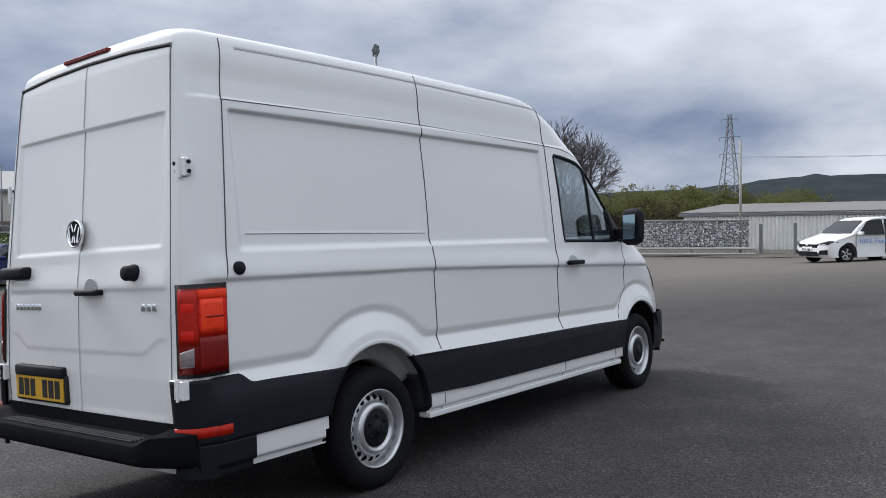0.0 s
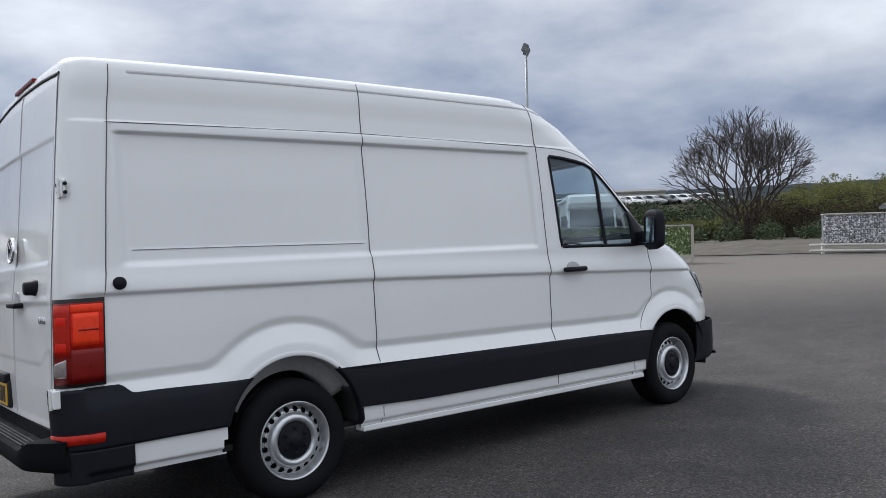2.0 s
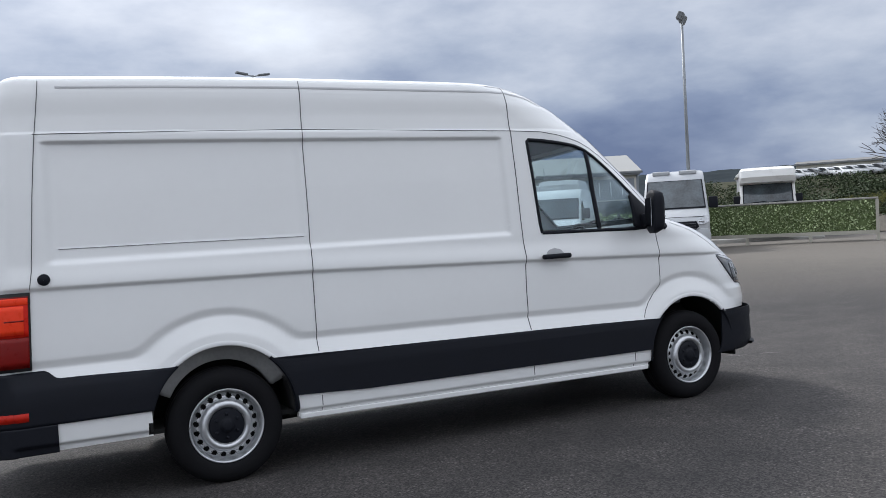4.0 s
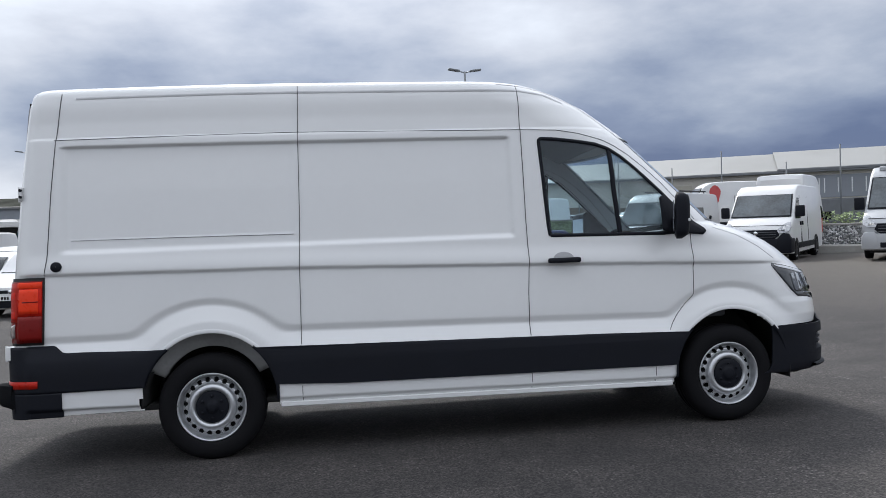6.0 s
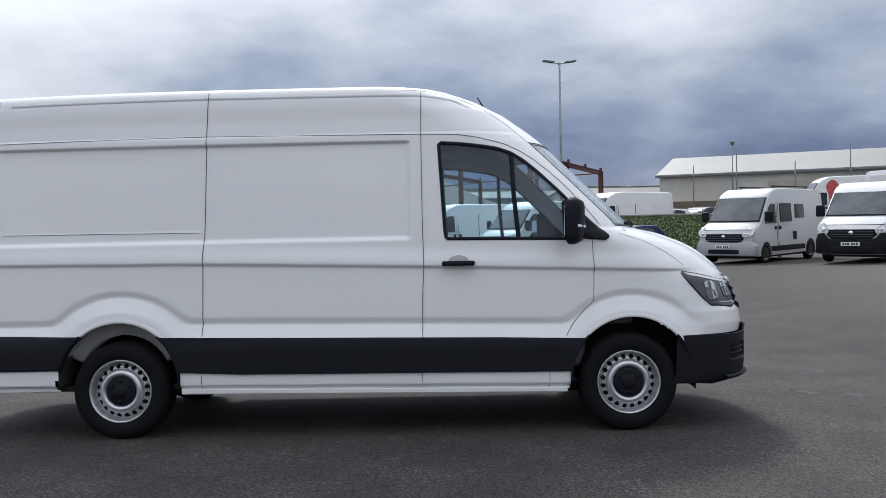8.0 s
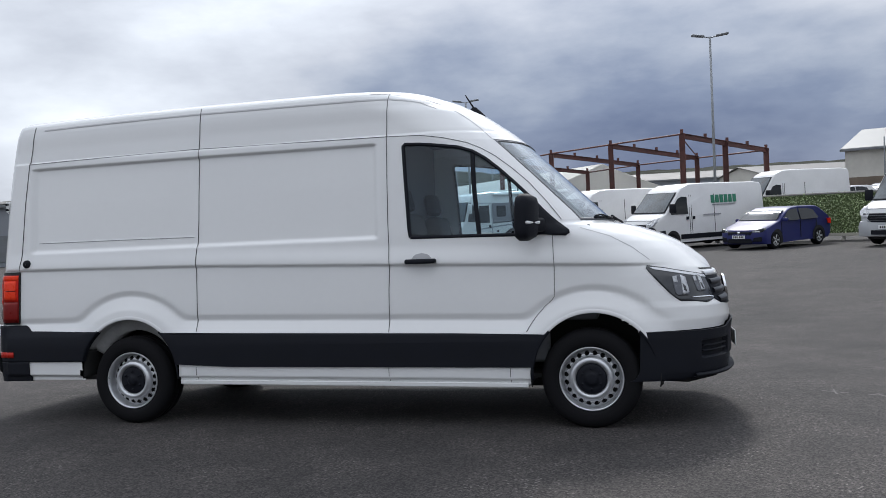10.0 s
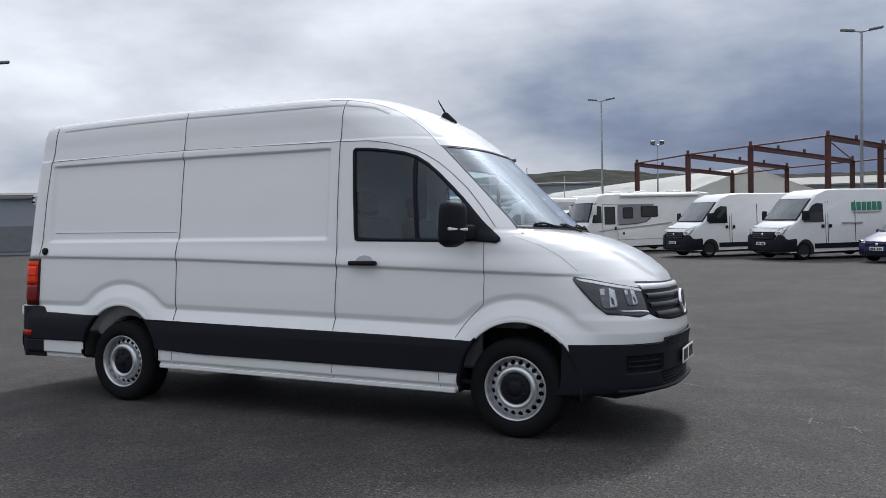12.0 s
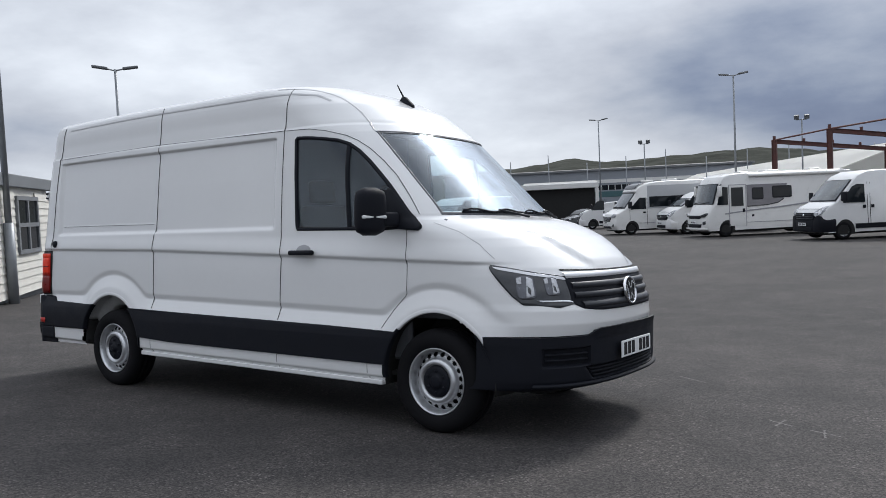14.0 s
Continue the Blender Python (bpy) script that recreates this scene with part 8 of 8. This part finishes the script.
# gravel verge under the trees
bm = bmesh.new()
rows = []
for i in range(25):
    y = -8 + 42 * i / 24
    x0 = 33.5 - 0.012 * (y - 8) ** 2 + 1.2 * math.sin(y * 0.7)
    rows.append([(x0 + d, y, ground_z(x0 + d, y) + (0.12 + 0.88 * step(10, 16, y)) * {0: 0.02, 0.6: 0.10, 2: 0.26, 4: 0.44, 7: 0.56, 12: 0.64, 25: 0.6}[d] + 0.02 + (0.05 * math.sin(y + d) * step(10, 16, y) if d else 0.0)) for d in (0, 0.6, 2, 4, 7, 12, 25)])
grid_faces(bm, rows)
bmesh.ops.recalc_face_normals(bm, faces=list(bm.faces))
tagged(link_mesh("verge", bm, GRAVEL, smooth=True), "stony earth verge along the yard edge", "verge", kind="structure")


# ---------------------------------------------------------------- trees, woods, hills


def bare_tree(x, y, h, seed, label):
    """A leafless spreading tree: several stems from one base, forking into fine twigs."""
    rng = random.Random(seed)
    g = ground_z(x, y) + 0.60
    v = empty("tree", pose(x, y, g), label, "tree")
    twigs = bmesh.new()
    stems = bmesh.new()

    def grow(p, d, ln, r, depth):
        q = p + d * ln
        mid = (p + q) / 2 + Vector((rng.gauss(0, 0.05), rng.gauss(0, 0.05), 0)) * ln
        target = stems if depth < 3 else twigs
        sg = 7 if depth < 2 else 4 if depth < 4 else 3
        cyl_fast(target, p, mid, r, r * 0.88, sg)
        cyl_fast(target, mid, q, r * 0.88, r * 0.76, sg)
        # the crown keeps to a loose dome
        dome = math.hypot(q.x / (h * 0.53), q.y / (h * 0.53), (q.z - h * 0.36) / (h * 0.62))
        if depth >= 7 or dome > rng.uniform(0.88, 1.04):
            return
        for i in range(rng.choice((2, 2, 3) if depth < 3 else (2, 3, 3))):
            a = rng.uniform(0.22, 0.66)
            side = d.orthogonal().normalized()
            side.rotate(Matrix.Rotation(rng.uniform(0, 2 * math.pi), 3, d))
            nd = (d * math.cos(a) + side * math.sin(a) + Vector((0, 0, 0.05))).normalized()
            grow(q, nd, ln * rng.uniform(0.68, 0.92), max(0.008, r * 0.69), depth + 1)

    for i in range(11):
        a = 2 * math.pi * i / 11 + rng.uniform(-0.3, 0.3)
        lean = rng.uniform(0.05, 0.45) if i % 3 else rng.uniform(0.45, 0.80)
        d = Vector((math.cos(a) * lean, math.sin(a) * lean, 1)).normalized()
        grow(Vector((math.cos(a) * 0.16, math.sin(a) * 0.16, -0.1)), d, h * rng.uniform(0.20, 0.27), h * 0.0125, 0)
    part("trunk", stems, BARK, v, "", True)
    part("crown", twigs, BARK, v, "bare brown twigs")
    return v


def cyl_fast(bm, a, b, r1, r2, seg):
    d = (b - a).normalized()
    s = d.orthogonal().normalized()
    t = d.cross(s)
    A = [bm.verts.new(a + (s * math.cos(2 * math.pi * i / seg) + t * math.sin(2 * math.pi * i / seg)) * r1) for i in range(seg)]
    B = [bm.verts.new(b + (s * math.cos(2 * math.pi * i / seg) + t * math.sin(2 * math.pi * i / seg)) * r2) for i in range(seg)]
    for i in range(seg):
        j = (i + 1) % seg
        bm.faces.new((A[i], A[j], B[j], B[i]))


bare_tree(46.7, 23.9, 8.7, 5, "bare spreading tree with many stems at the yard edge")
rng = random.Random(11)
wood = []
for i in range(64):
    deg = 13 + 31 * i / 63
    h, d = radians(deg), rng.uniform(60, 84)
    top = lerp_table(((13, 4.2), (18, 4.9), (22, 5.1), (26, 4.9), (29, 3.2), (32, 1.4), (44, 0.8)), deg) * rng.uniform(0.8, 1.08) * d / 80 + 0.8
    cx, cy, wide = -3 + d * math.cos(h), -4 + d * math.sin(h), rng.uniform(1.6, 3.0)
    # each crown is a heap of small clumps of twigs and young leaves
    for _ in range(44):
        u = Vector((rng.gauss(0, 1), rng.gauss(0, 1), rng.gauss(0.25, 0.8))).normalized() * rng.uniform(0.55, 0.95)
        r = rng.uniform(0.35, 0.75)
        wood.append(((cx + u.x * wide, cy + u.y * wide, max(0.3, top * 0.48 + u.z * (top * 0.52 - r * 0.5)), r, r, r * 0.8), 1 / 2816))
leaves("woodland", "pale green and brown spring woodland beyond the yard", wood, 300000, 0.075, LEAF_DRY, 3, 0.45)
low = []
for i in range(16):
    t = i / 15
    low.append(((42.5 + 1.6 * math.sin(i * 2.1), 12 + 13 * t, 0.95, 1.0, 0.7, 0.55 + 0.3 * math.sin(i * 1.7)), 1 / 16))
leaves("shrubs", "dark green shrubs at the foot of the tree", low, 14000, 0.055, LEAF_DARK, 4)
scrub = []
for i in range(70):
    x, y, z = bank_at(30 + 19 * rng.random(), rng.uniform(60, 90))
    scrub.append(((x, y, z + 0.5, rng.uniform(1.0, 2.6), rng.uniform(1.0, 2.6), rng.uniform(0.5, 1.1)), 1 / 70))
leaves("scrub", "dark green and brown scrub on the rising field", scrub, 60000, 0.09, LEAF_DARK, 14, 0.7)
thick = [((46.0 + 2.6 * t + math.sin(7 * t), 23.6 - 7.5 * t, 1.5, 1.3, 1.1, 1.35 + 0.35 * math.sin(9 * t)), 1 / 12) for t in [i / 11 for i in range(12)]]
leaves("thicket", "brown leafless thicket beside the bare tree", thick, 26000, 0.05, THICKET, 8, 0.6)
weeds = [((20.5 + 7 * t, 28.0 - 7 * t, 1.15, 0.7, 0.6, 0.35), 1 / 9) for t in [i / 8 for i in range(9)]]
leaves("weeds", "rough green weeds along the stone bank", weeds, 2600, 0.06, LEAF, 6)


def ridge(h0, h1, dist, tops, mat, label, name, rough, seed):
    """A far range of hills between two headings."""
    bm = bmesh.new()
    rows = []
    n = 120
    for i in range(n + 1):
        hd = h0 + (h1 - h0) * i / n
        a = radians(hd)
        t = lerp_table(tops, hd) + rough * noise.noise(Vector((hd * 0.8, seed, 0))) + rough * 0.5 * noise.noise(Vector((hd * 3.1, seed, 3)))
        row = []
        for k, f in enumerate((0.0, 0.35, 0.7, 0.92, 1.0, 0.6)):
            d = dist * (1 + 0.12 * k)
            row.append((d * math.cos(a), d * math.sin(a), -2 + (t * dist + 2) * f * (1 + 0.12 * k) * (1 + 0.04 * noise.noise(Vector((hd, k, seed))))))
        rows.append(row)
    grid_faces(bm, rows)
    bmesh.ops.recalc_face_normals(bm, faces=list(bm.faces))
    return tagged(link_mesh(name, bm, mat, smooth=True), label, "hill", kind="structure")


ridge(-40, 60, 1500, ((-40, 0.05), (0, 0.056), (9, 0.056), (13, 0.058), (17, 0.05), (21, 0.044), (30, 0.042), (45, 0.041), (60, 0.042)), HILL_FAR, "dark blue wooded hills in the distance", "hills", 0.002, 2)
ridge(55, 140, 1300, ((55, 0.036), (75, 0.034), (90, 0.036), (99, 0.042), (103, 0.050), (108, 0.047), (113, 0.043), (115.5, 0.051), (118, 0.043), (126, 0.036), (140, 0.034)), HILL_NEAR, "distant green and brown moorland hills, greyed for haze", "hills", 0.002, 7)
ridge(130, 330, 1400, ((130, 0.034), (200, 0.03), (330, 0.04)), HILL_FAR, "low dark hills behind the yard", "hills", 0.003, 9)


def pylon(x, y, z0, top):
    v = empty("pylon", pose(x, y, z0), "lattice steel electricity pylon on the hill", "pylon")
    h = top - z0
    bm = bmesh.new()
    w = lambda t: 4.6 * (1 - t) ** 1.4 + 0.7
    lv = [i / 14 for i in range(15)]
    for a, b in zip(lv, lv[1:]):
        for sx in (-1, 1):
            for sy in (-1, 1):
                cyl_fast(bm, Vector((sx * w(a), sy * w(a), a * h)), Vector((sx * w(b), sy * w(b), b * h)), 0.28, 0.24, 4)
            cyl_fast(bm, Vector((sx * w(a), -w(a), a * h)), Vector((-sx * w(b), -w(b), b * h)), 0.16, 0.16, 3)
            cyl_fast(bm, Vector((-w(a), sx * w(a), a * h)), Vector((-w(b), -sx * w(b), b * h)), 0.16, 0.16, 3)
    part("lattice", bm, GALV, v)
    for t, l in ((0.95, 3.6), (0.77, 4.6), (0.60, 4.4)):
        bm = bmesh.new()
        for s in (-1, 1):
            cyl_fast(bm, Vector((0, s * 0.5, t * h)), Vector((-0.3 * s, s * l, t * h)), 0.26, 0.16, 4)
            cyl_fast(bm, Vector((-0.3 * s, s * l, t * h)), Vector((-0.3 * s, s * l, t * h - 1.6)), 0.14, 0.14, 4)
        part("cross_arm", bm, GALV, v)


pylon(377, 118, 8, 53.5)
for k, (dy, z) in enumerate(((4.4, 33.6), (-4.4, 33.6))):
    bm = bmesh.new()
    pts = [Vector((377 + 60 * t, 118 + dy - 260 * t, z + 3 * t - 14 * t * (1 - t))) for t in [i / 16 for i in range(17)]]
    for p, q in zip(pts, pts[1:]):
        cyl_fast(bm, p, q, 0.07, 0.07, 4)
    tagged(link_mesh("power_line", bm, FASCIA), "thin dark power line hung from the pylon", "cable", "power lines")


# ---------------------------------------------------------------- chalk strokes on the asphalt
CHALK = material("chalk", (0.14, 0.134, 0.13), 0.95, vary=0.5, scale=30, spec=0.1)
for x0, y0, x1, y1 in ((4.32, 1.92, 4.62, 1.72), (5.42, 0.50, 5.60, 0.38), (5.50, 0.34, 5.52, 0.56), (5.72, 0.32, 5.92, 0.22), (5.84, 0.14, 5.80, 0.36)):
    bm = bmesh.new()
    L, rows = math.hypot(x1 - x0, y1 - y0), []
    for i in range(13):
        t = i / 12
        w = 0.006 + 0.004 * math.sin(i * 2.3)
        px, py = x0 + (x1 - x0) * t + 0.004 * math.sin(i * 1.9), y0 + (y1 - y0) * t
        nx, ny = -(y1 - y0) / L * w, (x1 - x0) / L * w
        rows.append([(px + nx * k, py + ny * k, ground_z(px, py) + 0.004) for k in (-1, 1)])
    grid_faces(bm, rows)
    bmesh.ops.recalc_face_normals(bm, faces=list(bm.faces))
    tagged(link_mesh("chalk_stroke", bm, CHALK), "faint pale chalk stroke on the asphalt", "chalk mark", "chalk marks")
